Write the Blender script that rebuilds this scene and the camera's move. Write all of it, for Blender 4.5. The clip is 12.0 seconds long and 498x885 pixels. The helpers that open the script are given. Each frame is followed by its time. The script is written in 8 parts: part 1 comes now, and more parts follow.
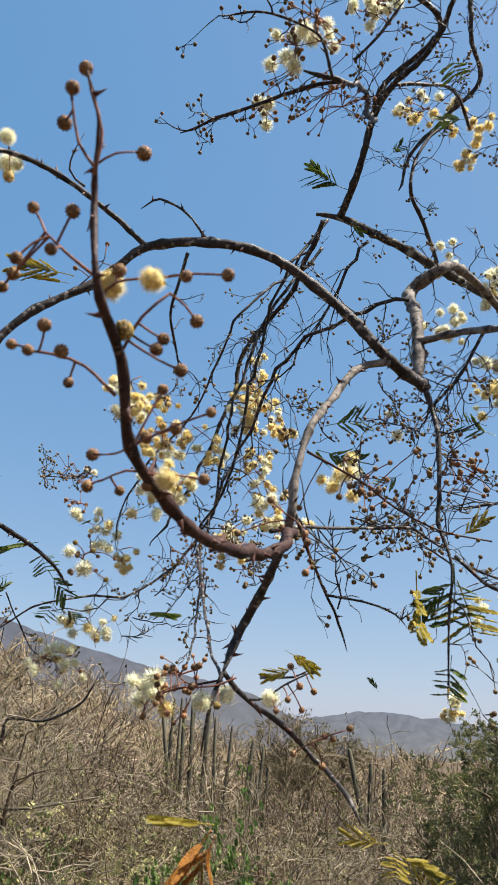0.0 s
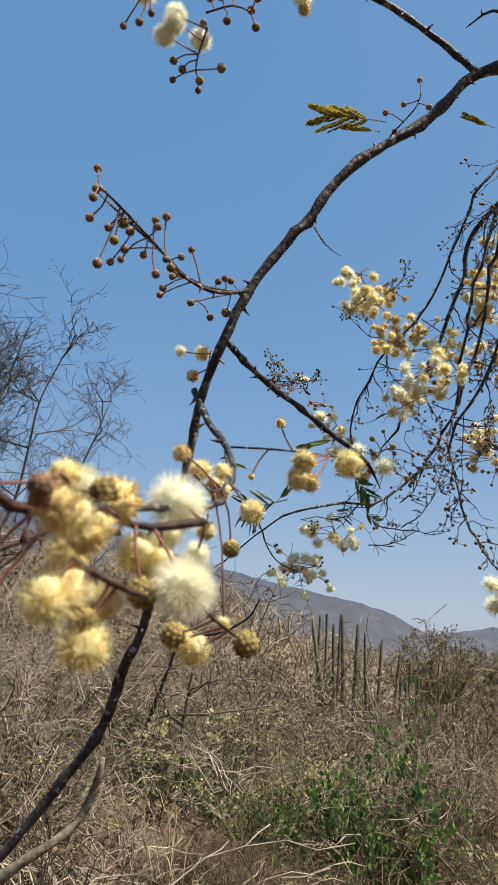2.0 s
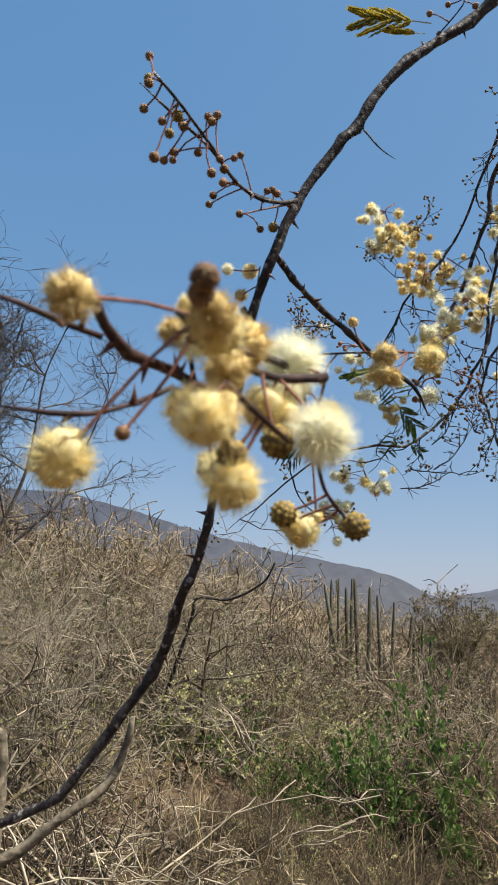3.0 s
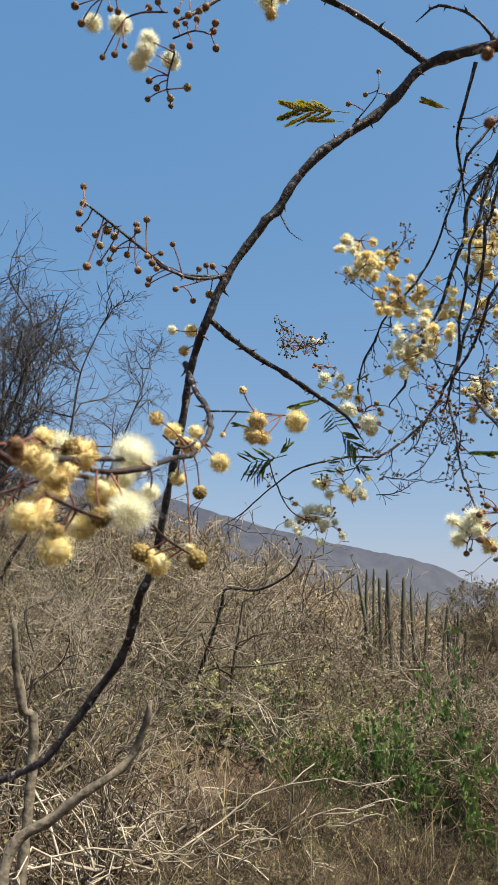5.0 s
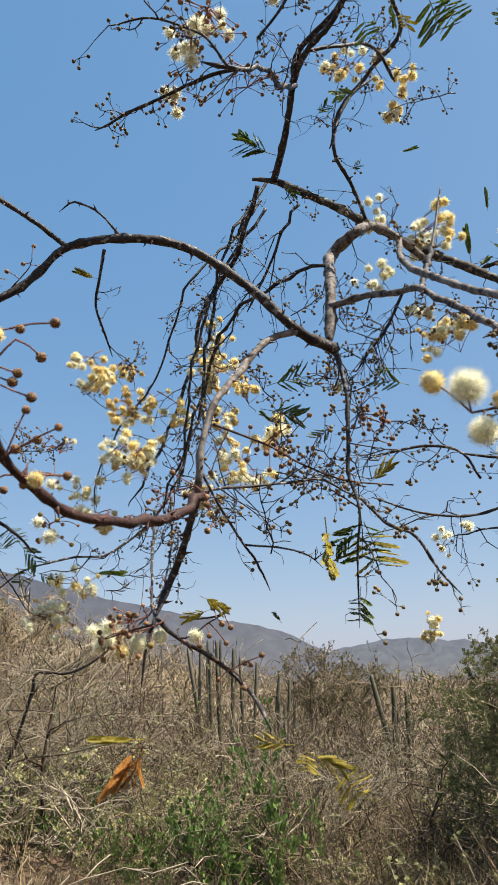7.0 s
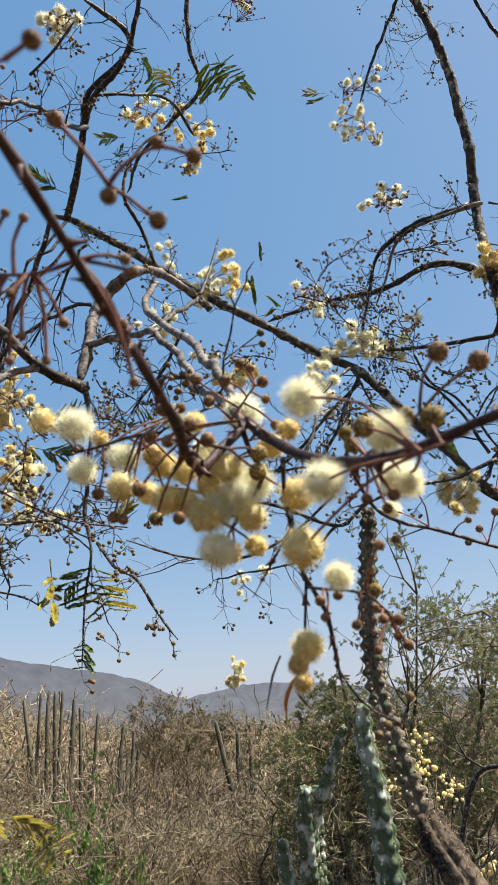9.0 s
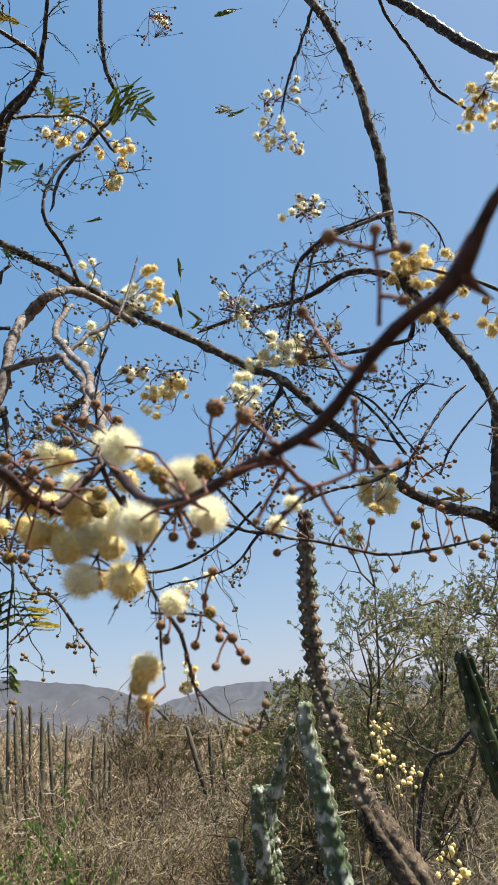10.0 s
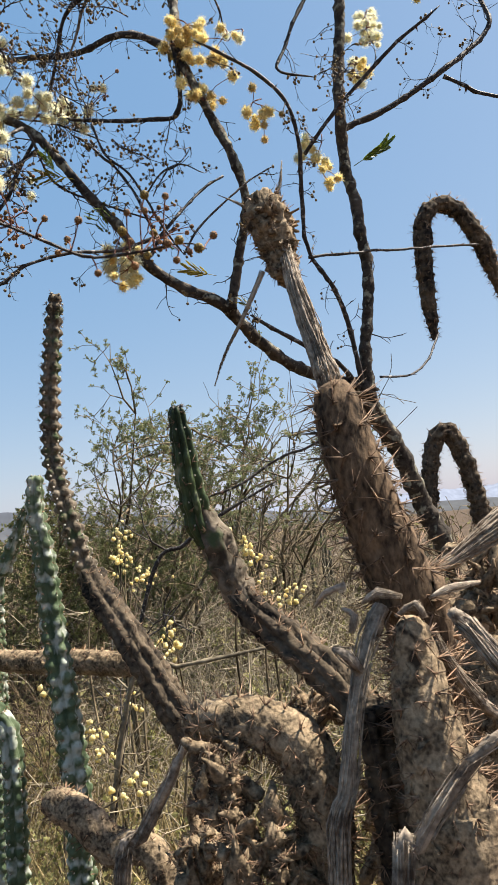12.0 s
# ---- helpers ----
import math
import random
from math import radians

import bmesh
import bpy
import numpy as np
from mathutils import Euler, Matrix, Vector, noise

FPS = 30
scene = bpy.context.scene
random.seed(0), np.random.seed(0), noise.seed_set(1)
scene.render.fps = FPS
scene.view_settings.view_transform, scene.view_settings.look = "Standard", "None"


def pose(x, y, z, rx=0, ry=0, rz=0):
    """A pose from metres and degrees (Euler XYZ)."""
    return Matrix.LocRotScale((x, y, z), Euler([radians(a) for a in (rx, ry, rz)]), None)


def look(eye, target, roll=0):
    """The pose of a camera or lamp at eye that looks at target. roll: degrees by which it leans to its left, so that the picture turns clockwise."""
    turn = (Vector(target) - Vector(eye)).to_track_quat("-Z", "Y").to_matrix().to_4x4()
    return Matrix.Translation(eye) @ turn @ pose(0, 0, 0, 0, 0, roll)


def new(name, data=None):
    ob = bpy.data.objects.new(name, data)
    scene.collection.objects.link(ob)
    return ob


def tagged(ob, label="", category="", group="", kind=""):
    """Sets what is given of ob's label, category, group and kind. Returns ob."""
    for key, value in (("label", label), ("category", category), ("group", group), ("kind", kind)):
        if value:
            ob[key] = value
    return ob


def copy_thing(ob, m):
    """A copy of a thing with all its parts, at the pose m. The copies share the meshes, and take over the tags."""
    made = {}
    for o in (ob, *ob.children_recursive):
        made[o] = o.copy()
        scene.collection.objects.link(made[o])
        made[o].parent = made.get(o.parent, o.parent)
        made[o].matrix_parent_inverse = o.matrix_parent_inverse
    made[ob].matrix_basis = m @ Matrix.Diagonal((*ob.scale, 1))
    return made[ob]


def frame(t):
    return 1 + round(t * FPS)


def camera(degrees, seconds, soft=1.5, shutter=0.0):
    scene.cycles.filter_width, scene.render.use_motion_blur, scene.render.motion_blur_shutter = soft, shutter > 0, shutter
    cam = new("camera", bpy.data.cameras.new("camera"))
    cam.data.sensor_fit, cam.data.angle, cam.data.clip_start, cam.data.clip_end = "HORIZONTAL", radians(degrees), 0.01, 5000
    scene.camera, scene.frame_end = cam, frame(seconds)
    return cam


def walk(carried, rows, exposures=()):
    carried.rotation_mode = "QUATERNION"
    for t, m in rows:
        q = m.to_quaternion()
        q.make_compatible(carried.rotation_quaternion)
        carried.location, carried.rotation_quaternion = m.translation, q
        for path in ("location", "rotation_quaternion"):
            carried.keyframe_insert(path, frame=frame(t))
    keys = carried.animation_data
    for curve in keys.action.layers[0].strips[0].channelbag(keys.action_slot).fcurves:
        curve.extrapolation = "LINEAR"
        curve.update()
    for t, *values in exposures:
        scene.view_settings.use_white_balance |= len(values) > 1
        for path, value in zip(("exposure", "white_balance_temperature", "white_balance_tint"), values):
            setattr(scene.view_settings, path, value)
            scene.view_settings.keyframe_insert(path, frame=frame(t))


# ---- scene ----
# the camera and its walk
cam = camera(37.8, 12.0, 1.15)
cam.data.dof.use_dof, cam.data.dof.focus_distance, cam.data.dof.aperture_fstop = True, 2.4, 40.0
PATH = [
    (0, (0.0710, 0.0660, 1.5470), (-0.0275, 1.9069, 2.3224), 3.28),
    (0.5, (0.0023, 0.0890, 1.5396), (-0.2157, 1.9445, 2.2535), 3.68),
    (1, (-0.0544, 0.0929, 1.5331), (-0.3859, 1.9541, 2.1859), 4.18),
    (1.5, (-0.1075, 0.1130, 1.5327), (-0.4953, 1.9787, 2.1399), 4.01),
    (2, (-0.1644, 0.1540, 1.5298), (-0.5892, 2.0271, 2.0876), 3.66),
    (2.5, (-0.2176, 0.1906, 1.4822), (-0.6623, 2.0698, 2.0027), 3.33),
    (3, (-0.2131, 0.1777, 1.4916), (-0.6492, 2.0695, 1.9722), 1.72),
    (3.2, (-0.2029, 0.1616, 1.4883), (-0.6442, 2.0558, 1.9547), 1.81),
    (4.8, (-0.1123, 0.0927, 1.4965), (-0.6534, 1.9660, 1.9410), 2.53),
    (5, (-0.0807, 0.0657, 1.5047), (-0.6258, 1.9371, 1.9527), 2.12),
    (5.5, (-0.0223, 0.0726, 1.5002), (-0.5489, 1.9410, 1.9818), 2.05),
    (6, (0.0422, 0.0108, 1.5257), (-0.4425, 1.8799, 2.0468), 1.60),
    (6.5, (0.1122, -0.0142, 1.5292), (-0.2033, 1.8708, 2.1185), 0.05),
    (7, (0.1817, -0.0371, 1.5396), (0.0569, 1.8569, 2.1698), -1.54),
    (7.5, (0.2569, -0.0422, 1.5373), (0.2655, 1.8446, 2.2006), -1.78),
    (7.7, (0.2803, -0.0371, 1.5477), (0.3306, 1.8470, 2.2167), -1.86),
    (9.3, (0.3504, -0.0283, 1.5319), (0.6219, 1.8107, 2.2696), -4.20),
    (9.5, (0.3625, -0.0383, 1.5317), (0.6328, 1.7996, 2.2727), -4.79),
    (10, (0.3944, -0.0713, 1.5339), (0.7533, 1.7608, 2.2512), -7.82),
    (10.2, (0.3963, -0.0624, 1.5189), (0.8295, 1.7545, 2.2338), -8.84),
    (10.5, (0.4069, -0.0575, 1.5105), (0.9730, 1.7406, 2.1785), -9.41),
    (11, (0.4394, -0.0579, 1.4704), (1.1515, 1.7298, 2.0154), -7.64),
    (11.5, (0.4376, -0.0771, 1.4494), (1.2837, 1.6863, 1.8675), -6.87),
    (12, (0.4400, -0.0804, 1.4105), (1.3554, 1.6822, 1.6455), -5.55),
]
walk(cam, [(t, look(eye, target, roll)) for t, eye, target, roll in PATH], exposures=[(0, 1.19, 6600, 10), (1.5, 1.04, 6550, 10), (2.5, 0.96, 6500, 10), (5, 1.01, 6500, 10), (6, 1.11, 6570, 10), (7, 1.16, 6650, 10), (10, 1.22, 6720, 10), (11, 1.25, 6800, 10), (12, 1.30, 6900, 10)])

# world, sun and exposure
SUN = Vector((0.47, -0.13, 0.87)).normalized()
world = bpy.data.worlds.new("sky")
scene.world = world
world.use_nodes = True
wn, wl = world.node_tree.nodes, world.node_tree.links
sky = wn.new("ShaderNodeTexSky")
sky.sky_type = "NISHITA"
sky.sun_disc = False
sky.sun_elevation = math.asin(SUN.z)
sky.sun_rotation = math.atan2(SUN.x, SUN.y)
sky.air_density, sky.dust_density, sky.ozone_density = 1.0, 1.6, 2.2
sky.altitude = 300
wn["Background"].inputs["Strength"].default_value = 0.086
tint = wn.new("ShaderNodeMix")
tint.data_type, tint.blend_type = "RGBA", "MULTIPLY"
tint.inputs["Factor"].default_value = 1.0
tint.inputs["B"].default_value = (0.725, 0.475, 0.280, 1)
wl.new(sky.outputs["Color"], tint.inputs["A"])
haze = wn.new("ShaderNodeMix")
haze.data_type, haze.blend_type = "RGBA", "ADD"
haze.inputs["Factor"].default_value = 1.0
haze.inputs["B"].default_value = (0.10, 1.04, 2.50, 1)
wl.new(tint.outputs["Result"], haze.inputs["A"])
wl.new(haze.outputs["Result"], wn["Background"].inputs["Color"])
lamp = bpy.data.lights.new("sun", "SUN")
lamp.energy, lamp.angle, lamp.color = 5.0, radians(0.53), (1.0, 0.95, 0.86)
sun = new("sun", lamp)
sun.rotation_euler = (-SUN).to_track_quat("-Z", "Y").to_euler()


# ---- materials ----
def mat(name, dark, light, scale=40.0, rough=0.8, bump=0.3, detail=6.0, vary=0.0, stretch=None, spots=None, through_light=0.0, sheen=0.0):
    """Two colours mixed by noise at two scales, with bump; vary: brightness by object; spots: (colour, scale, amount); stretch: (x, y, z)."""
    m = bpy.data.materials.new(name)
    m.use_nodes = True
    n, l = m.node_tree.nodes, m.node_tree.links
    b = n["Principled BSDF"]
    b.inputs["Roughness"].default_value = rough
    b.inputs["Specular IOR Level"].default_value = 0.22
    co = n.new("ShaderNodeTexCoord")
    where = co.outputs["Object"]
    if stretch:
        mp = n.new("ShaderNodeMapping")
        mp.inputs["Scale"].default_value = stretch
        l.new(where, mp.inputs["Vector"])
        where = mp.outputs["Vector"]
    fine = n.new("ShaderNodeTexNoise")
    fine.inputs["Scale"].default_value, fine.inputs["Detail"].default_value = scale, detail
    broad = n.new("ShaderNodeTexNoise")
    broad.inputs["Scale"].default_value, broad.inputs["Detail"].default_value = scale * 0.17, 3.0
    l.new(where, fine.inputs["Vector"])
    l.new(where, broad.inputs["Vector"])
    add = n.new("ShaderNodeMath")
    add.operation = "ADD"
    l.new(fine.outputs["Fac"], add.inputs[0])
    l.new(broad.outputs["Fac"], add.inputs[1])
    ramp = n.new("ShaderNodeMapRange")
    ramp.inputs["From Min"].default_value, ramp.inputs["From Max"].default_value = 0.75, 1.28
    l.new(add.outputs[0], ramp.inputs["Value"])
    mix = n.new("ShaderNodeMix")
    mix.data_type = "RGBA"
    mix.inputs["A"].default_value, mix.inputs["B"].default_value = (*dark, 1), (*light, 1)
    l.new(ramp.outputs["Result"], mix.inputs["Factor"])
    colour = mix.outputs["Result"]
    if spots:
        vor = n.new("ShaderNodeTexNoise")
        vor.inputs["Scale"].default_value = spots[1]
        l.new(where, vor.inputs["Vector"])
        cut = n.new("ShaderNodeMapRange")
        cut.inputs["From Min"].default_value, cut.inputs["From Max"].default_value = 1 - spots[2] - 0.06, 1 - spots[2] + 0.06
        l.new(vor.outputs["Fac"], cut.inputs["Value"])
        mix2 = n.new("ShaderNodeMix")
        mix2.data_type = "RGBA"
        mix2.inputs["B"].default_value = (*spots[0], 1)
        l.new(cut.outputs["Result"], mix2.inputs["Factor"])
        l.new(colour, mix2.inputs["A"])
        colour = mix2.outputs["Result"]
    if vary:
        info = n.new("ShaderNodeObjectInfo")
        geo = n.new("ShaderNodeNewGeometry")
        both = n.new("ShaderNodeMath")
        both.operation = "ADD"
        l.new(info.outputs["Random"], both.inputs[0])
        l.new(geo.outputs["Random Per Island"], both.inputs[1])
        half = n.new("ShaderNodeMapRange")
        half.inputs["From Max"].default_value = 2.0
        half.inputs["To Min"].default_value, half.inputs["To Max"].default_value = 1 - vary, 1 + vary
        l.new(both.outputs[0], half.inputs["Value"])
        hsv = n.new("ShaderNodeHueSaturation")
        l.new(half.outputs["Result"], hsv.inputs["Value"])
        l.new(colour, hsv.inputs["Color"])
        colour = hsv.outputs["Color"]
    l.new(colour, b.inputs["Base Color"])
    if bump:
        bp = n.new("ShaderNodeBump")
        bp.inputs["Strength"].default_value = bump
        bp.inputs["Distance"].default_value = 0.3 / scale
        l.new(fine.outputs["Fac"], bp.inputs["Height"])
        l.new(bp.outputs["Normal"], b.inputs["Normal"])
    if through_light:
        tr = n.new("ShaderNodeBsdfTranslucent")
        l.new(colour, tr.inputs["Color"])
        mx = n.new("ShaderNodeMixShader")
        mx.inputs[0].default_value = through_light
        l.new(b.outputs[0], mx.inputs[1])
        l.new(tr.outputs[0], mx.inputs[2])
        l.new(mx.outputs[0], n["Material Output"].inputs["Surface"])
    return m


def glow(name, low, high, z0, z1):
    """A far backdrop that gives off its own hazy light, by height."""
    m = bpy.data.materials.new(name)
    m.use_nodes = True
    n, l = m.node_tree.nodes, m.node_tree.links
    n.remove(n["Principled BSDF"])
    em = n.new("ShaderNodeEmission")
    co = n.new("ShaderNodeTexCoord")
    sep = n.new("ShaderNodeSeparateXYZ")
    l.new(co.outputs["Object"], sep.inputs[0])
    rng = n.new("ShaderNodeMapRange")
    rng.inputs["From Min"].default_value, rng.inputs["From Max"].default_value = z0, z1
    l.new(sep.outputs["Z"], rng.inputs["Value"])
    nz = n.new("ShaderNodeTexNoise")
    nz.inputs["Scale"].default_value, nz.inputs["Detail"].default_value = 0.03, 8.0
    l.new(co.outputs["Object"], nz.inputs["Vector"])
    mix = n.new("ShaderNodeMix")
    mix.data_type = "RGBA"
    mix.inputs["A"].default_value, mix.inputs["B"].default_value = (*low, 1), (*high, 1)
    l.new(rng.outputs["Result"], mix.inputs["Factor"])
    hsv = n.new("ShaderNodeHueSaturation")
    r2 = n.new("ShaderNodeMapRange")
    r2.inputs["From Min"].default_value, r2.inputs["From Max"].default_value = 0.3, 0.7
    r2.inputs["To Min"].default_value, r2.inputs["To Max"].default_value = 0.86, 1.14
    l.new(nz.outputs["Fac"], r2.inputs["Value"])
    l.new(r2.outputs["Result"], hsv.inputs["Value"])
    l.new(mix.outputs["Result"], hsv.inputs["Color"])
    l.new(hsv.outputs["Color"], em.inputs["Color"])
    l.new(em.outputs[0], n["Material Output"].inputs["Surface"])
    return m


# the random pale spots also stand in for sunlit highlights on the limbs
BARK = mat("acacia_bark", (0.010, 0.0085, 0.008), (0.058, 0.048, 0.043), 220, 0.6, 0.9, spots=((0.26, 0.235, 0.215), 120, 0.36))
BARK_PALE = mat("pale_bark", (0.05, 0.041, 0.035), (0.26, 0.225, 0.195), 160, 0.75, 0.7, spots=((0.035, 0.028, 0.025), 90, 0.40))
BARK_RED = mat("young_bark", (0.014, 0.008, 0.007), (0.070, 0.034, 0.027), 300, 0.6, 0.9, spots=((0.20, 0.15, 0.13), 170, 0.28))
BARK_TRUNK = mat("trunk_bark", (0.014, 0.011, 0.009), (0.085, 0.067, 0.052), 110, 0.8, 1.0, spots=((0.25, 0.24, 0.185), 70, 0.38))
STALK = mat("flower_stalk", (0.09, 0.03, 0.02), (0.25, 0.11, 0.07), 200, 0.6, 0.2)
THORN = mat("thorn", (0.035, 0.015, 0.012), (0.16, 0.07, 0.05), 300, 0.5, 0.2)
BUD = mat("bud", (0.14, 0.065, 0.03), (0.35, 0.185, 0.095), 500, 0.75, 0.5, vary=0.4)
BUD_DARK = mat("small_bud", (0.06, 0.040, 0.018), (0.21, 0.14, 0.062), 400, 0.7, 0.3, vary=0.4)
BUD_GREEN = mat("green_bud", (0.15, 0.10, 0.02), (0.38, 0.28, 0.07), 500, 0.75, 0.5, vary=0.35)
CREAM = mat("fresh_stamens", (0.84, 0.80, 0.56), (0.93, 0.915, 0.74), 300, 0.8, 0.0, vary=0.06, through_light=0.45)
YELLOW = mat("ageing_stamens", (0.79, 0.62, 0.23), (0.93, 0.86, 0.53), 300, 0.8, 0.0, vary=0.16, through_light=0.4)
TAN = mat("withered_stamens", (0.50, 0.35, 0.12), (0.80, 0.65, 0.32), 300, 0.9, 0.2, vary=0.2, through_light=0.2)
LEAF = mat("leaflet", (0.045, 0.080, 0.012), (0.18, 0.225, 0.035), 120, 0.45, 0.2, vary=0.35, through_light=0.4)
LEAF_OLD = mat("yellow_leaflet", (0.26, 0.22, 0.03), (0.42, 0.33, 0.05), 120, 0.5, 0.2, vary=0.2, through_light=0.4)
LEAF_DRY = mat("dry_leaf", (0.36, 0.14, 0.03), (0.55, 0.27, 0.06), 90, 0.6, 0.3, through_light=0.4)
SCRUB = mat("dry_twig", (0.032, 0.024, 0.014), (0.30, 0.235, 0.145), 9, 0.9, 0.3, vary=0.5)
SCRUB_GREY = mat("bleached_twig", (0.06, 0.048, 0.033), (0.42, 0.355, 0.255), 9, 0.9, 0.3, vary=0.5)
SCRUB_DARK = mat("dark_twig", (0.020, 0.014, 0.010), (0.17, 0.12, 0.075), 9, 0.9, 0.3, vary=0.5)
SCRUB_PALE = mat("bleached_stick", (0.07, 0.058, 0.04), (0.26, 0.215, 0.15), 45, 0.9, 0.9, vary=0.25, spots=((0.05, 0.042, 0.03), 25, 0.34))
DRY_LEAF = mat("scrub_leaf", (0.065, 0.066, 0.022), (0.23, 0.205, 0.085), 20, 0.8, 0.0, vary=0.6, through_light=0.25)
SHRUB_GREEN = mat("green_leaf", (0.026, 0.062, 0.016), (0.20, 0.30, 0.075), 15, 0.4, 0.0, vary=0.7, through_light=0.35)
TREE_LEAF = mat("olive_leaf", (0.08, 0.092, 0.042), (0.26, 0.275, 0.14), 12, 0.5, 0.0, vary=0.5, through_light=0.4)
BUSH_LEAF = mat("dark_olive_leaf", (0.065, 0.074, 0.028), (0.22, 0.225, 0.10), 12, 0.5, 0.0, vary=0.5, through_light=0.35)
YELLOW_GREEN = mat("yellowish_leaf", (0.16, 0.16, 0.05), (0.43, 0.405, 0.18), 12, 0.6, 0.0, vary=0.5, through_light=0.4)
STRAW = mat("dry_straw", (0.16, 0.115, 0.05), (0.46, 0.37, 0.20), 14, 0.8, 0.0, vary=0.5, through_light=0.3)
# soil colour held dark, so shade in the scrub's gaps is part of it
SOIL = mat("dry_soil", (0.026, 0.018, 0.012), (0.12, 0.080, 0.050), 3.0, 0.95, 0.9, detail=12)
CACTUS = mat("cactus_skin", (0.035, 0.060, 0.028), (0.13, 0.165, 0.095), 60, 0.6, 0.5, spots=((0.36, 0.385, 0.33), 34, 0.42))
CACTUS_DARK = mat("dark_cactus_skin", (0.014, 0.026, 0.010), (0.060, 0.085, 0.035), 70, 0.5, 0.6, spots=((0.22, 0.23, 0.15), 38, 0.34))
CACTUS_OLD = mat("corky_cactus_skin", (0.045, 0.036, 0.026), (0.25, 0.205, 0.155), 80, 0.9, 1.0, spots=((0.06, 0.08, 0.04), 30, 0.42))
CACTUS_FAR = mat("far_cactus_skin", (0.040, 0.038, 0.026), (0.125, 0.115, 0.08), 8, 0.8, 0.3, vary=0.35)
DEAD = mat("dead_cactus_bark", (0.050, 0.036, 0.023), (0.38, 0.285, 0.185), 190, 0.95, 1.0, detail=15, spots=((0.035, 0.026, 0.018), 60, 0.36))
DEAD_BROWN = mat("brown_cactus_bark", (0.018, 0.012, 0.008), (0.20, 0.135, 0.085), 170, 0.95, 1.0, detail=14, stretch=(1, 1, 0.5))
DEAD_DARK = mat("blackened_cactus_bark", (0.010, 0.008, 0.007), (0.15, 0.115, 0.08), 90, 0.95, 1.0, detail=14)
WOOD = mat("weathered_wood", (0.085, 0.062, 0.045), (0.42, 0.35, 0.275), 150, 0.85, 1.0, detail=10, vary=0.38)
SPINE = mat("spine", (0.05, 0.028, 0.018), (0.34, 0.22, 0.14), 200, 0.6, 0.1, vary=0.6)
AREOLE = mat("areole_wool", (0.34, 0.31, 0.26), (0.56, 0.53, 0.46), 300, 0.95, 0.4)


# ---- mesh tools ----
class Geo:
    """Collects points and faces for one mesh."""

    def __init__(self):
        self.v, self.f = [], []

    def add(self, v, f):
        k = len(self.v)
        self.v.extend(v)
        self.f.extend([tuple(i + k for i in q) for q in f])

    def mesh(self, name, material, smooth=True):
        me = bpy.data.meshes.new(name)
        me.from_pydata(self.v, [], self.f)
        me.materials.append(material)
        if smooth:
            me.polygons.foreach_set("use_smooth", [True] * len(me.polygons))
        me.update()
        return me


def part(name, geo, material, parent, label="", kind="", smooth=True):
    me = geo if isinstance(geo, bpy.types.Mesh) else geo.mesh(name, material, smooth)
    ob = new(name, me)
    ob.parent = parent
    return tagged(ob, label, kind=kind)


def thing(name, at, label, category, group="", kind=""):
    ob = new(name)
    ob.empty_display_size = 0.05
    ob.location = at
    return tagged(ob, label, category, group, kind)


def piece(name, me, parent, m, label=""):
    """One more object on shared mesh data, at the world pose m (parents stand unturned)."""
    ob = new(name, me)
    ob.parent = parent
    ob.matrix_basis = Matrix.Translation(-parent.location) @ m
    if label:
        ob["label"] = label
    return ob


def curve(ctrl, step):
    """Catmull-Rom points through rows of x, y, z, radius, about step metres apart."""
    c = np.array(ctrl, float)
    c = np.vstack([2 * c[0] - c[1], c, 2 * c[-1] - c[-2]])
    out = []
    for i in range(1, len(c) - 2):
        a, b, d, e = c[i - 1:i + 3]
        n = max(2, int(np.linalg.norm(d[:3] - b[:3]) / step))
        for t in np.arange(n) / n:
            out.append(0.5 * (2 * b + (d - a) * t + (2 * a - 5 * b + 4 * d - e) * t * t + (3 * b - a - 3 * d + e) * t ** 3))
    out.append(c[-2])
    out = np.array(out)
    low = min(r[3] for r in ctrl) * 0.6
    out[:, 3] = np.maximum(out[:, 3], low)
    return out


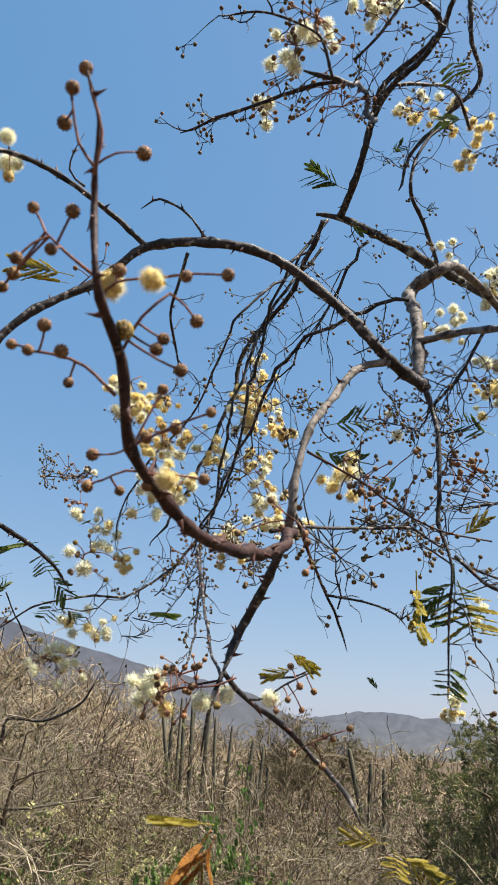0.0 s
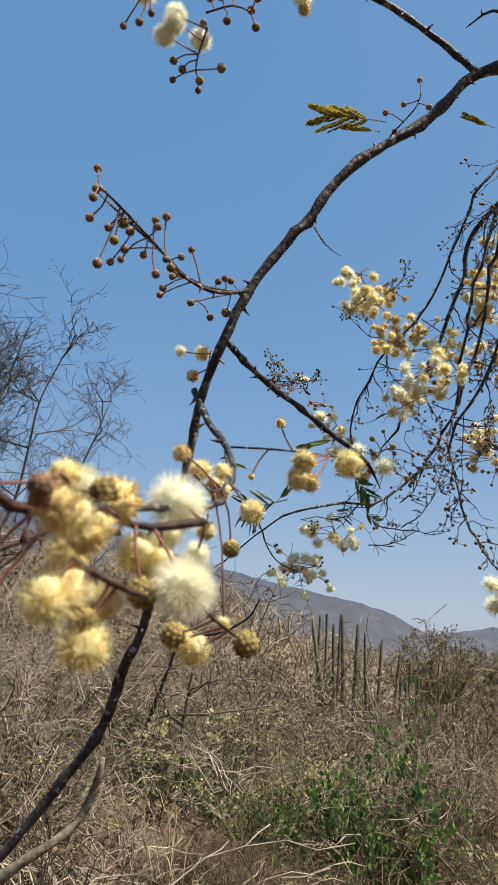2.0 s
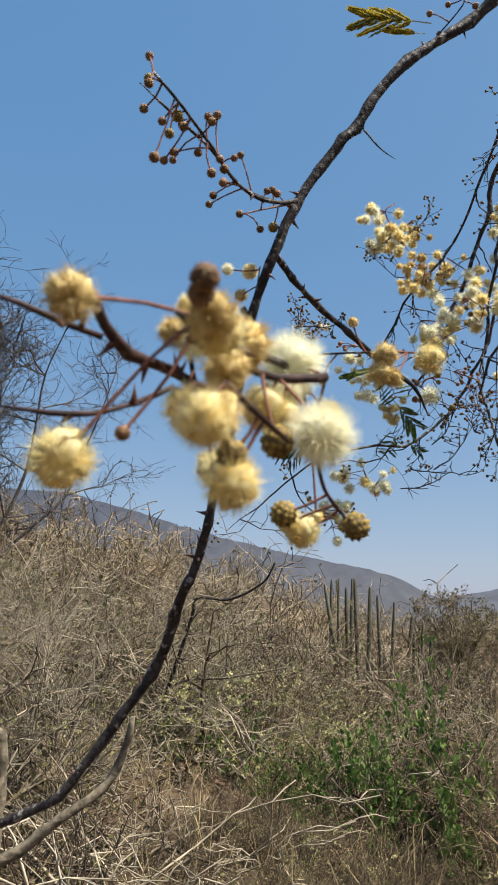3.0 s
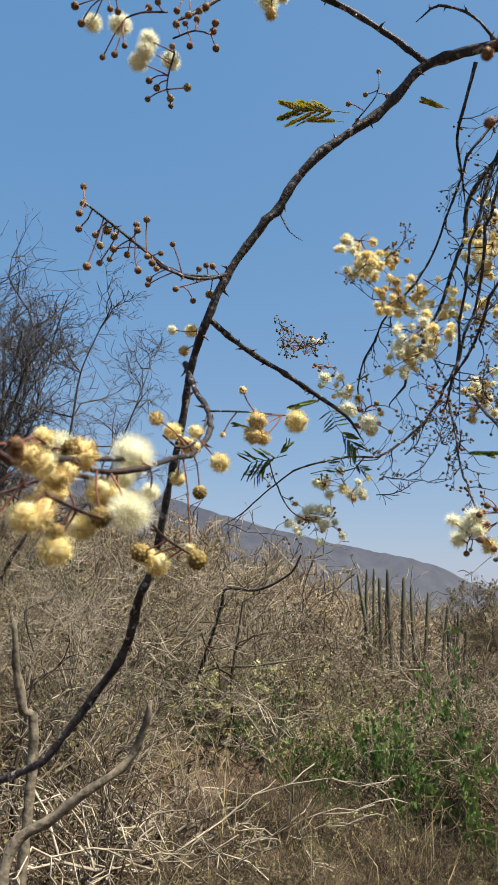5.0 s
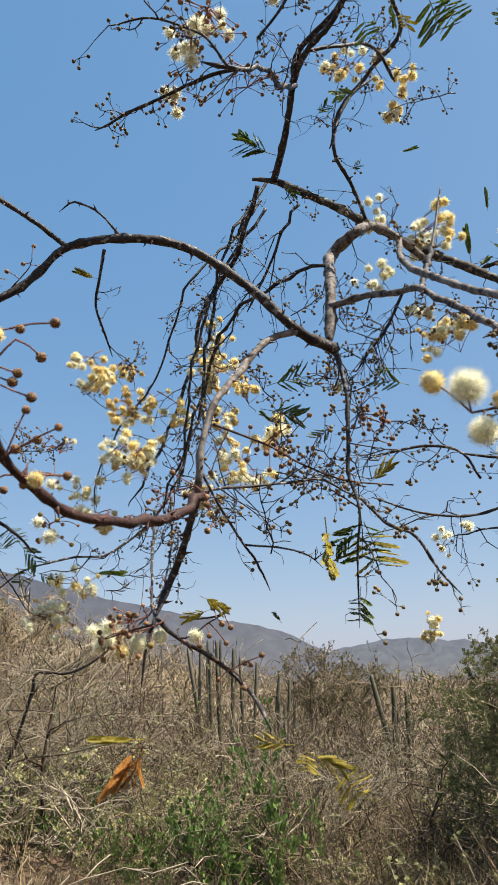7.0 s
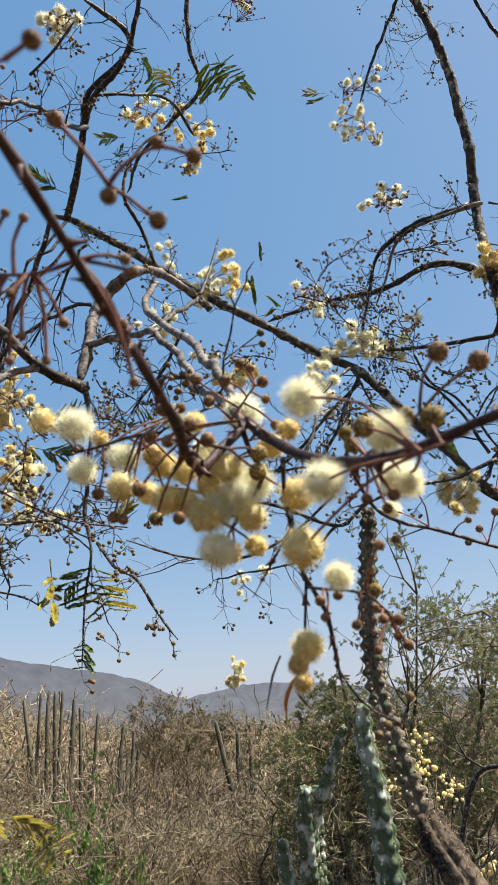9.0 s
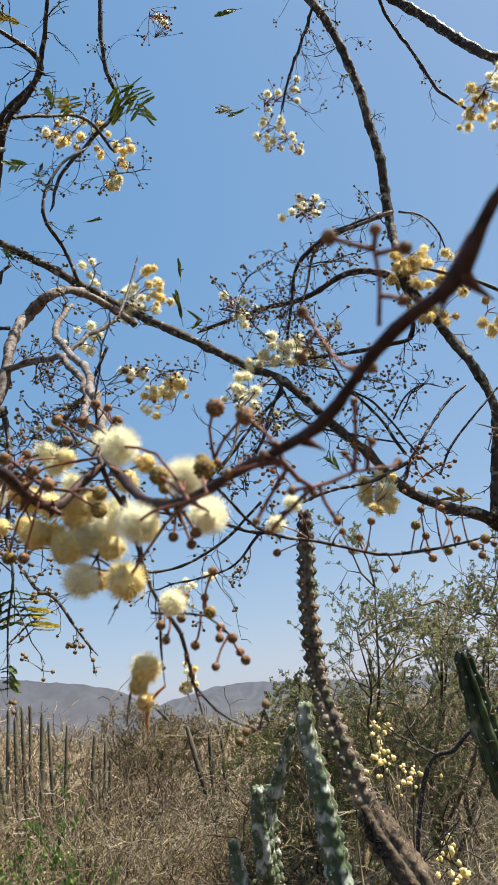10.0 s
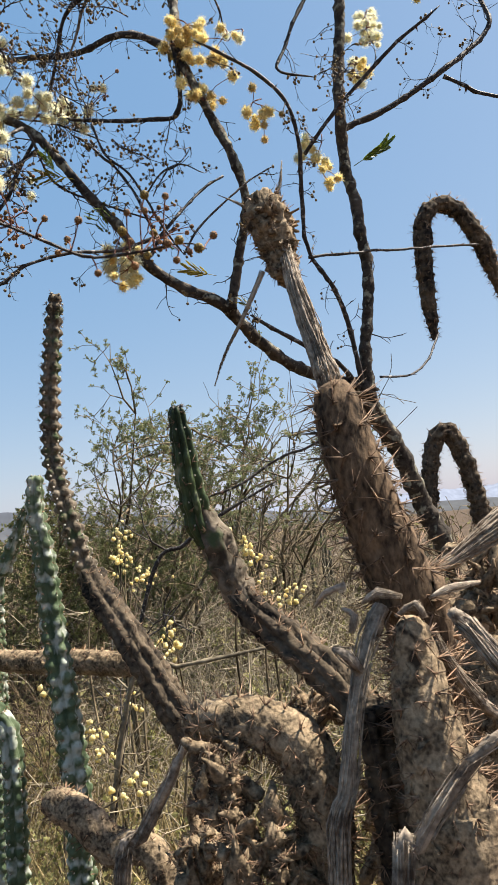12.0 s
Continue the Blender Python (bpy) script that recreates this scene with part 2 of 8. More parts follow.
def tube(geo, rows, sides=6, lump=0.0, freq=30.0, ribs=0, rib=0.0, origin=(0, 0, 0), close=True, knob=0.0, pitch=0.018):
    """A tube along rows of x, y, z, radius: lumpy, or ribbed."""
    rows = np.asarray(rows, float)
    p = rows[:, :3] - np.array(origin)
    n = len(p)
    tan = np.gradient(p, axis=0)
    tan /= np.linalg.norm(tan, axis=1)[:, None] + 1e-12
    up = np.array([0.0, 0.0, 1.0]) if abs(tan[0][2]) < 0.9 else np.array([1.0, 0.0, 0.0])
    run = np.concatenate([[0], np.cumsum(np.linalg.norm(np.diff(p, axis=0), axis=1))])
    v = []
    for i in range(n):
        u = up - tan[i] * (up @ tan[i])
        u /= np.linalg.norm(u) + 1e-12
        w = np.cross(tan[i], u)
        up = u
        for k in range(sides):
            a = 2 * math.pi * k / sides
            r = rows[i, 3]
            if ribs:
                r *= 1 - rib + rib * abs(math.cos(a * ribs / 2)) ** 0.7 * 1.3 * (1 + knob * (math.sin(6.2832 * run[i] / pitch) - 1))
            q = p[i] + (u * math.cos(a) + w * math.sin(a)) * r
            if lump:
                q = p[i] + (u * math.cos(a) + w * math.sin(a)) * r * (1 + lump * noise.noise(Vector(q) * freq) + 0.55 * lump * noise.noise(Vector(q) * freq * 2.7) + 0.4 * lump * noise.noise(Vector(q) * freq * 6.1))
            v.append(tuple(q))
    f = []
    for i in range(n - 1):
        for k in range(sides):
            k2 = (k + 1) % sides
            f.append((i * sides + k, i * sides + k2, (i + 1) * sides + k2, (i + 1) * sides + k))
    if close:
        f.append(tuple(range(sides - 1, -1, -1)))
        f.append(tuple((n - 1) * sides + k for k in range(sides)))
    geo.add(v, f)


def spike(geo, at, way, length, r, sides=3, bend=None):
    """A thin cone."""
    way = Vector(way).normalized()
    u = way.orthogonal().normalized()
    w = way.cross(u)
    at = Vector(at)
    v = [tuple(at + (u * math.cos(6.2832 * k / sides) + w * math.sin(6.2832 * k / sides)) * r) for k in range(sides)]
    tip = at + way * length + (Vector(bend) * length if bend else Vector())
    v.append(tuple(tip))
    geo.add(v, [(k, (k + 1) % sides, sides) for k in range(sides)])


def ball(geo, at, r, rings=6, sides=8, lump=0.0, freq=200.0):
    at = Vector(at)
    v, f = [tuple(at + Vector((0, 0, -r)))], []
    for i in range(1, rings):
        th = math.pi * i / rings
        for k in range(sides):
            a = 6.2832 * k / sides
            d = Vector((math.sin(th) * math.cos(a), math.sin(th) * math.sin(a), -math.cos(th)))
            v.append(tuple(at + d * r * (1 + lump * noise.noise((at + d * r) * freq))))
    v.append(tuple(at + Vector((0, 0, r))))
    for k in range(sides):
        k2 = (k + 1) % sides
        f.append((0, 1 + k2, 1 + k))
        for i in range(rings - 2):
            a = 1 + i * sides
            f.append((a + k, a + k2, a + sides + k2, a + sides + k))
        a = 1 + (rings - 2) * sides
        f.append((a + k, a + k2, len(v) - 1))
    geo.add(v, f)


def sphere_ways(n, rng, jitter=0.15):
    """n ways spread evenly over a sphere."""
    out = []
    for i in range(n):
        z = 1 - 2 * (i + 0.5) / n
        a = i * 2.39996
        s = math.sqrt(max(0, 1 - z * z))
        out.append(Vector((s * math.cos(a) + rng.uniform(-jitter, jitter), s * math.sin(a) + rng.uniform(-jitter, jitter), z + rng.uniform(-jitter, jitter))).normalized())
    return out


def turned(at, way, size=1.0, spin=0.0):
    """The pose that stands a thing at a place with its z along way."""
    q = Vector(way).to_track_quat("Z", "Y")
    return Matrix.LocRotScale(at, q @ Euler((0, 0, spin)).to_quaternion(), (size, size, size))

# ---- ground and distance ----
def ground_z(x, y):
    """The slope: it climbs to the left ahead, and falls away to the right."""
    d = min(max(y, 0.0) / 15.0, 3.0)
    s = max(-16.0, min(14.0, x * 15.0 / max(y, 6.0)))
    rise = 0.1 - (0.27 * s if s < 0 else 0.065 * s)
    return rise * d + 0.05 * noise.noise(Vector((x * 0.5, y * 0.5, 0)))


def build_ground():
    g = Geo()
    xs = [-3000, -900, -300, -120] + [-60 + 2.0 * i for i in range(61)] + [120, 300, 900, 3000]
    ys = [-3000, -600, -100, -20, -8, -4] + [0.5 * i for i in range(41)] + [22 + 3 * i for i in range(14)] + [90, 150, 400, 1200, 3000]
    for y in ys:
        for x in xs:
            g.v.append((x, y, ground_z(x, y)))
    w = len(xs)
    g.f = [(j * w + i, j * w + i + 1, (j + 1) * w + i + 1, (j + 1) * w + i) for j in range(len(ys) - 1) for i in range(w - 1)]
    ob = new("ground", g.mesh("ground", SOIL))
    tagged(ob, "bare reddish dry soil sloping between the scrub", "ground", kind="structure")


build_ground()


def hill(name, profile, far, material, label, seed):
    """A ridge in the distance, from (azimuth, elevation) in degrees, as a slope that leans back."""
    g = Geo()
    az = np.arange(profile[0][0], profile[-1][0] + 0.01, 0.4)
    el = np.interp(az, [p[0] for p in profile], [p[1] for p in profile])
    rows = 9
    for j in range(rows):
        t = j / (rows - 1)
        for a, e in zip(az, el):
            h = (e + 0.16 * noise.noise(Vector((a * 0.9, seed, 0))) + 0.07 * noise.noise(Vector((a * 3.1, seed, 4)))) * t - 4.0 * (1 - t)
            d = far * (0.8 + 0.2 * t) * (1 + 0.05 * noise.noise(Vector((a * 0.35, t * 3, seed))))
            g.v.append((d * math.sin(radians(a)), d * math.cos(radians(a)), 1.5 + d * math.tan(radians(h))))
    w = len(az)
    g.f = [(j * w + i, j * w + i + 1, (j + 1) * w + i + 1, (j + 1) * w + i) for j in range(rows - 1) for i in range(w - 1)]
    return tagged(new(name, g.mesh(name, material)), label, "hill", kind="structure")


# the air's haze is put into the ridges' glowing colours, not scattered
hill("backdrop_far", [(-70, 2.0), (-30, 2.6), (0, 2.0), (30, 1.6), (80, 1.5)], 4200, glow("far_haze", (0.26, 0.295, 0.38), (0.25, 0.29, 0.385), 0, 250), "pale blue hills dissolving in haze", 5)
hill("backdrop_right", [(0.2, 1.0), (2.0, 2.2), (5.5, 2.85), (8, 3.0), (12, 2.6), (18, 2.0), (30, 1.1), (45, 0.6), (70, 0.8)], 2300, glow("right_hill_haze", (0.122, 0.126, 0.132), (0.100, 0.111, 0.137), -20, 130), "low hazy scrub-covered hill in the distance", 9)
hill("backdrop_left", [(-75, 7.0), (-50, 8.4), (-33, 9.2), (-27, 9.3), (-22, 8.2), (-14.5, 6.3), (-10, 5.4), (-3.2, 4.2), (-1, 3.5), (1.3, 2.3), (4, 1.2), (7, 0.2)], 1700, glow("left_hill_haze", (0.118, 0.121, 0.135), (0.082, 0.091, 0.116), 0, 260), "grey-blue mountain ridge falling to a saddle", 2)


# ---- dry scrub ----
def twist(rng, way, amount):
    return (Vector(way) + Vector((rng.gauss(0, 1), rng.gauss(0, 1), rng.gauss(0, 1))) * amount).normalized()


def grow(geo, rng, at, way, length, r, level, fork, droop, sides=3, leaves=None, seg=4, thin=0.0, curl=0.36):
    """A stick that goes on in short straight lengths, and bears thinner ones at its bends."""
    p, d = Vector(at), Vector(way).normalized()
    rows = [(p.x, p.y, p.z, max(r, thin))]
    for i in range(seg):
        d = twist(rng, d + Vector((0, 0, droop)), curl)
        p = p + d * (length / seg)
        rows.append((p.x, p.y, p.z, max(r * (1 - 0.75 * (i + 1) / seg), thin)))
        if level > 0:
            for _ in range(fork + (rng.random() < 0.35)):
                side = twist(rng, d * 0.8, 0.62)
                grow(geo, rng, p, side, length * rng.uniform(0.25, 0.6), r * 0.55 * (1 - 0.5 * i / seg), level - 1, fork, droop, sides, leaves, 3 if level > 1 else 2, thin, curl)
        elif leaves is not None and rng.random() < leaves[1]:
            leaves[0].append((p.copy(), d.copy()))
    tube(geo, rows, sides, close=False)


def leaf_quads(geo, spots, rng, size, wide=0.45, many=1):
    for p, d in [q for q in spots for _ in range(many)]:
        d = twist(rng, d, 0.9)
        p = p + Vector((rng.uniform(-1, 1), rng.uniform(-1, 1), rng.uniform(-1, 1))) * size * 0.8 * (many > 1)
        u = d.orthogonal().normalized()
        s = size * rng.uniform(0.6, 1.4)
        w = d.cross(u) * s * wide
        c = u * s * 0.12
        geo.add([tuple(p), tuple(p + d * s * 0.5 + w + c), tuple(p + d * s), tuple(p + d * s * 0.5 - w + c)], [(0, 1, 2, 3)])


def shrub_meshes(seed, height, stems, level, fork, leaf_share, leaf_size, thick=0.008, thin=0.0018, flat=0.5):
    rng = random.Random(seed)
    g, lv = Geo(), Geo()
    spots = []
    for i in range(stems):
        a = rng.uniform(0, 6.283)
        out = Vector((math.cos(a), math.sin(a), rng.uniform(flat * 0.5, flat * 3.4)))
        base = Vector((math.cos(a), math.sin(a), 0)) * rng.uniform(0, 0.3)
        grow(g, rng, base, out, height * rng.uniform(0.55, 1.0), thick * rng.uniform(0.6, 1.4), level, fork, -0.03, 3, (spots, leaf_share), 6, thin)
    leaf_quads(lv, spots, rng, leaf_size, many=7 if leaf_share >= 1 else 1)
    return g, lv


def shrub(seed, height, stems, level, fork, leaf_share, leaf_size, twig_mat, leaf_mat, label, category="shrub", group="", thick=0.008, thin=0.0018, flat=0.5):
    ob = thing("dry_shrub" if leaf_mat is DRY_LEAF else "leafy_shrub", (0, 0, 0), label, category, group)
    g, lv = shrub_meshes(seed, height, stems, level, fork, leaf_share, leaf_size, thick, thin, flat)
    part("brush", g, twig_mat, ob, kind="stuff")
    if lv.f:
        part("foliage", lv, leaf_mat, ob, kind="stuff", smooth=False)
    return ob


def stand(x, y, turn, size, tall=1.0):
    return Matrix.LocRotScale((x, y, ground_z(x, y) - 0.03), Euler((0, 0, turn)), None) @ Matrix.Diagonal((size, size, size * tall, 1))


def put(ob, m, first=False):
    """A copy of a thing at m, its scale included."""
    k = ob if first else copy_thing(ob, m)
    k.matrix_basis = m
    return k


NEAR = [shrub(11 + i, 1.0, (8, 8, 8)[i], 2, 2, (0.45, 0.6, 0.2)[i], 0.018, (SCRUB, SCRUB_DARK, SCRUB_GREY)[i], DRY_LEAF, ("tangled leafless grey-brown dry shrub", "dark brown tangled shrub with a few dry leaves", "bleached grey leafless shrub of forking sticks")[i], group="dry scrub", thick=0.010, thin=0.0019, flat=0.36) for i in range(3)]
LOW = [shrub(21 + i, 0.62, 8, 2, 2, 0.6, 0.015, (SCRUB, SCRUB_DARK)[i], DRY_LEAF, "low tangle of dry grey twigs over the soil", group="dry scrub", thick=0.007, thin=0.0018, flat=0.28) for i in range(2)]
FAR = [shrub(31 + i, 1.25, 9, 2, 1, 0.5, 0.030, (SCRUB, SCRUB_GREY, SCRUB_DARK)[i], DRY_LEAF, "distant tangled grey-brown dry shrub", group="dry scrub", thick=0.009, thin=0.0032, flat=0.30) for i in range(3)]
rng = random.Random(4)
used = set()
CLEAR = [(-0.6, 5.3, 0.65), (-0.5, 4.6, 0.95), (-1.0, 5.3, 0.5), (-0.45, 3.8, 0.85), (-1.75, 4.9, 0.5), (-1.45, 4.1, 0.35)]


def scatter(kinds, d0, d1, count, size, az0=-48, az1=52, near_right=3.2):
    for i in range(count):
        a = radians(rng.uniform(az0, az1))
        d = math.sqrt(rng.uniform(d0 * d0, d1 * d1))
        x, y = 0.2 + d * math.sin(a), d * math.cos(a)
        if any((x - cx) ** 2 + (y - cy) ** 2 < r * r for cx, cy, r in CLEAR) or (x > 0.25 and x < 4.5 and y < near_right):
            continue
        k = kinds[i % len(kinds)]
        m = stand(x, y, rng.uniform(0, 6.28), size * rng.uniform(0.75, 1.2), rng.uniform(0.85, 1.1))
        put(k, m, first=k.name not in used)
        used.add(k.name)


scatter(LOW, 3.3, 6.0, 78, 1.0, near_right=2.4)
scatter(LOW, 2.5, 3.6, 16, 0.85, -34, 4, 2.4)
OLIVE = [shrub(51, 0.85, 6, 2, 1, 1.0, 0.016, SCRUB_GREY, YELLOW_GREEN, "low thorny shrub with sparse yellowish leaves", group="undergrowth", thick=0.006, thin=0.0020)]
scatter(OLIVE, 2.3, 5.0, 62, 1.15, 10, 50, 1.9)
scatter([NEAR[2]], 2.9, 4.6, 14, 0.95, 16, 50, 2.4)
GREYGREEN = [shrub(55, 0.95, 7, 2, 1, 1.0, 0.018, SCRUB, BUSH_LEAF, "rounded shrub with small dull olive leaves", group="undergrowth", thick=0.007, thin=0.0026, flat=0.4)]
scatter(GREYGREEN, 5.8, 13.0, 46, 1.15, -46, 54)
scatter(OLIVE, 4.6, 8.0, 36, 1.4, 12, 54)
scatter(OLIVE, 4.2, 8.0, 34, 1.05, -46, 14)
FORKED = [shrub(61 + i, 1.15, 4, 2, 1, 0.0, 0.02, (SCRUB_GREY, SCRUB_DARK)[i], DRY_LEAF, ("open shrub of long bleached forking branches", "open shrub of long dark bare branches")[i], group="dry scrub", thick=0.017, thin=0.0034, flat=0.42) for i in range(2)]
scatter([FORKED[0], FORKED[0], FORKED[1]], 3.7, 6.6, 30, 1.0, -44, 12)
scatter(NEAR, 4.3, 7.6, 80, 1.1)
scatter(FAR, 7.0, 11.5, 96, 1.25)


def far_scrub(count, d0, d1, size, material, level, thick, thin, seed):
    """The scrub past counting, joined into one sheet of bushes."""
    g, _ = shrub_meshes(seed, 1.25, 9, level, 1 if level > 1 else 2, 0.0, 0.05, thick, thin, 0.32)
    v, f = np.array(g.v), np.array([q for q in g.f])
    vs, fs = [], []
    for i in range(count):
        a = radians(rng.uniform(-50, 62))
        d = math.sqrt(rng.uniform(d0 * d0, d1 * d1))
        x, y = d * math.sin(a), d * math.cos(a)
        t, s = rng.uniform(0, 6.28), size * rng.uniform(0.7, 1.25)
        c, n = math.cos(t) * s, math.sin(t) * s
        vs.append(np.stack([v[:, 0] * c - v[:, 1] * n + x, v[:, 0] * n + v[:, 1] * c + y, v[:, 2] * s + ground_z(x, y) - 0.05], 1))
        fs.append(f + i * len(v))
    me = bpy.data.meshes.new("far_scrub")
    me.from_pydata(np.concatenate(vs), [], np.concatenate(fs))
    me.materials.append(material)
    tagged(new("far_scrub", me), "hazy mass of grey-brown scrub on the far slope", "scrub", kind="stuff")


for i, m in enumerate((SCRUB, SCRUB_GREY, SCRUB_DARK)):
    far_scrub(44, 11, 20, 1.25, m, 2, 0.010, 0.0042, 43 + i)
far_scrub(190, 18, 60, 2.0, SCRUB, 1, 0.014, 0.007, 41)
far_scrub(90, 60, 260, 6.0, SCRUB, 1, 0.014, 0.007, 42)

def dry_grass(count, seed, az0, az1, d0, d1):
    """Tufts of dry straw between the shrubs."""
    rg = random.Random(seed)
    g = Geo()
    while len(g.f) < count * 2:
        a, d = radians(rg.uniform(az0, az1)), math.sqrt(rg.uniform(d0 ** 2, d1 ** 2))
        x, y = 0.2 + d * math.sin(a), d * math.cos(a)
        if x < 0.1 and rg.random() < 0.75 or (x < 2.0 and y < 1.9):
            continue
        z = ground_z(x, y) - 0.02
        for _ in range(14):
            foot = Vector((x + rg.gauss(0, 0.07), y + rg.gauss(0, 0.07), z))
            lean = Vector((rg.gauss(0, 0.25), rg.gauss(0, 0.25), 1)).normalized()
            h, w = rg.uniform(0.25, 0.75), rg.uniform(0.0012, 0.0028)
            side = Vector((rg.gauss(0, 1), rg.gauss(0, 1), 0)).normalized() * w
            mid = foot + lean * h * 0.6
            tip = mid + (lean + Vector((rg.gauss(0, 0.5), rg.gauss(0, 0.5), -0.15))).normalized() * h * 0.4
            g.add([tuple(foot - side), tuple(foot + side), tuple(mid + side), tuple(mid - side), tuple(tip)], [(0, 1, 2, 3), (3, 2, 4)])
    tagged(new("dry_grass", g.mesh("dry_grass", STRAW, False)), "thin pale dry grass between the shrubs", "grass", kind="stuff")


dry_grass(10000, 6, -40, 50, 2.4, 9.0)
dry_grass(9000, 7, 8, 48, 2.0, 5.5)

# ---- shrubs and trees in the scrub ----
green = shrub(71, 0.80, 7, 2, 1, 1.0, 0.026, SCRUB_DARK, SHRUB_GREEN, "low bush with fresh dark green leaves among dry scrub", "bush", thick=0.007, flat=0.4)
put(green, stand(-0.42, 5.36, 0.3, 1.0, 1.75), True)
put(green, stand(-1.05, 5.30, 2.2, 0.7, 1.6))
put(green, stand(-0.26, 5.40, 1.2, 0.75, 1.8))
put(green, stand(-2.35, 5.4, 1.0, 0.75))
put(green, stand(-2.9, 6.2, 1.0, 0.8))
tufts = random.Random(12)
for i in range(16):
    put(LOW[i % 2], stand(tufts.uniform(-1.5, -0.1), tufts.uniform(3.2, 4.7), tufts.uniform(0, 6.28), tufts.uniform(0.4, 0.55)))
for i in range(8):
    put(NEAR[1], stand(tufts.uniform(-1.25, 0.25), tufts.uniform(4.4, 4.85), tufts.uniform(0, 6.28), tufts.uniform(0.38, 0.48)))
for i in range(16):
    put(LOW[i % 2], stand(tufts.uniform(-1.15, 0.1), tufts.uniform(3.5, 4.8), tufts.uniform(0, 6.28), tufts.uniform(0.45, 0.62)))
for x, y, size in ((-0.92, 4.72, 0.55), (-0.72, 4.5, 0.45), (-0.15, 4.6, 0.5)):
    put(OLIVE[0], stand(x, y, tufts.uniform(0, 6.28), size))


def tree(name, seed, at, height, stems, level, fork, spread, leaf_share, leaf_size, bark, leaf, label, thick=0.03, droop=0.02):
    rng = random.Random(seed)
    ob = thing(name, at, label, "tree")
    g, tw, lv = Geo(), Geo(), Geo()
    spots = []
    for i in range(stems):
        a = 6.283 * (i + rng.uniform(-0.3, 0.3)) / stems
        way = Vector((math.cos(a) * spread, math.sin(a) * spread, 1)).normalized()
        p, d, r = Vector((0, 0, 0)), way, thick * rng.uniform(0.7, 1.1)
        rows = [(0, 0, 0, r * 1.2)]
        for k in range(7):
            d = twist(rng, d + Vector((0, 0, 0.05)), 0.18)
            p = p + d * height / 7 * rng.uniform(0.85, 1.1)
            rows.append((p.x, p.y, p.z, r * (1 - 0.8 * (k + 1) / 7)))
            if k > 1:
                for _ in range(2):
                    grow(tw, rng, p, twist(rng, d, 0.7), height * rng.uniform(0.22, 0.42) * (1.1 - 0.08 * k), r * 0.4, level, fork, droop, 3, (spots, leaf_share), 4, 0.0022)
        tube(g, curve(rows, 0.12), 7, 0.15, 8)
    part("trunk", g, bark, ob)
    part("brush", tw, bark, ob, kind="stuff")
    if spots:
        leaf_quads(lv, spots, rng, leaf_size, 0.34, many=14)
        part("crown", lv, leaf, ob, kind="stuff", smooth=False)
    return ob


tree("mesquite_tree", 5, (2.45, 5.9, ground_z(2.45, 5.9)), 2.7, 7, 2, 1, 0.38, 1.0, 0.015, SCRUB, TREE_LEAF, "airy small-leaved olive green tree beyond the cacti")
tree("mesquite_tree", 9, (3.3, 6.6, ground_z(3.3, 6.6)), 2.6, 5, 2, 1, 0.4, 0.9, 0.015, SCRUB, TREE_LEAF, "sparse small-leaved tree beyond the cacti")
tree("thorn_tree", 23, (1.80, 5.85, ground_z(1.80, 5.85)), 1.75, 8, 2, 1, 0.36, 1.0, 0.017, SCRUB, BUSH_LEAF, "dense dark olive small-leaved thorn tree in the scrub")
tree("thorn_tree", 29, (0.56, 15.5, ground_z(0.56, 15.5)), 1.88, 10, 2, 2, 0.17, 0.12, 0.020, SCRUB, DRY_LEAF, "rounded dense grey-brown dry thorn tree on the slope", 0.03)
tree("bare_tree", 14, (-4.40, 5.95, ground_z(-4.40, 5.95)), 3.3, 11, 2, 2, 0.36, 0.0, 0.03, BARK, DRY_LEAF, "leafless grey tree with fine twigs in the scrub", 0.035)
tree("bare_tree", 17, (2.75, 4.6, ground_z(2.75, 4.6)), 2.35, 5, 1, 1, 0.38, 0.0, 0.03, SCRUB, DRY_LEAF, "thin leafless shrub tree with upright grey stems", 0.02)


def far_cactus(x, y, columns, seed, label):
    """A clump of straight columns, each its own part. columns: foot, top, height of the tip over sea level, radius."""
    rng = random.Random(seed)
    z = ground_z(x, y) - 0.05
    ob = thing("columnar_cactus", (x, y, z), label, "cactus", "distant cacti")
    for foot, top, tip, r in columns:
        g = Geo()
        dy = rng.uniform(-0.3, 0.3)
        h = tip - z
        rows = [(foot, dy, 0, r * 0.8), (foot, dy, h * 0.25, r), (foot * 0.3 + top * 0.7, dy, h * 0.75, r), (top, dy, h * 0.97, r * 0.75), (top, dy, h, r * 0.25)]
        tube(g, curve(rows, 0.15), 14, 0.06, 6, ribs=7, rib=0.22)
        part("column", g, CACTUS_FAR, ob)


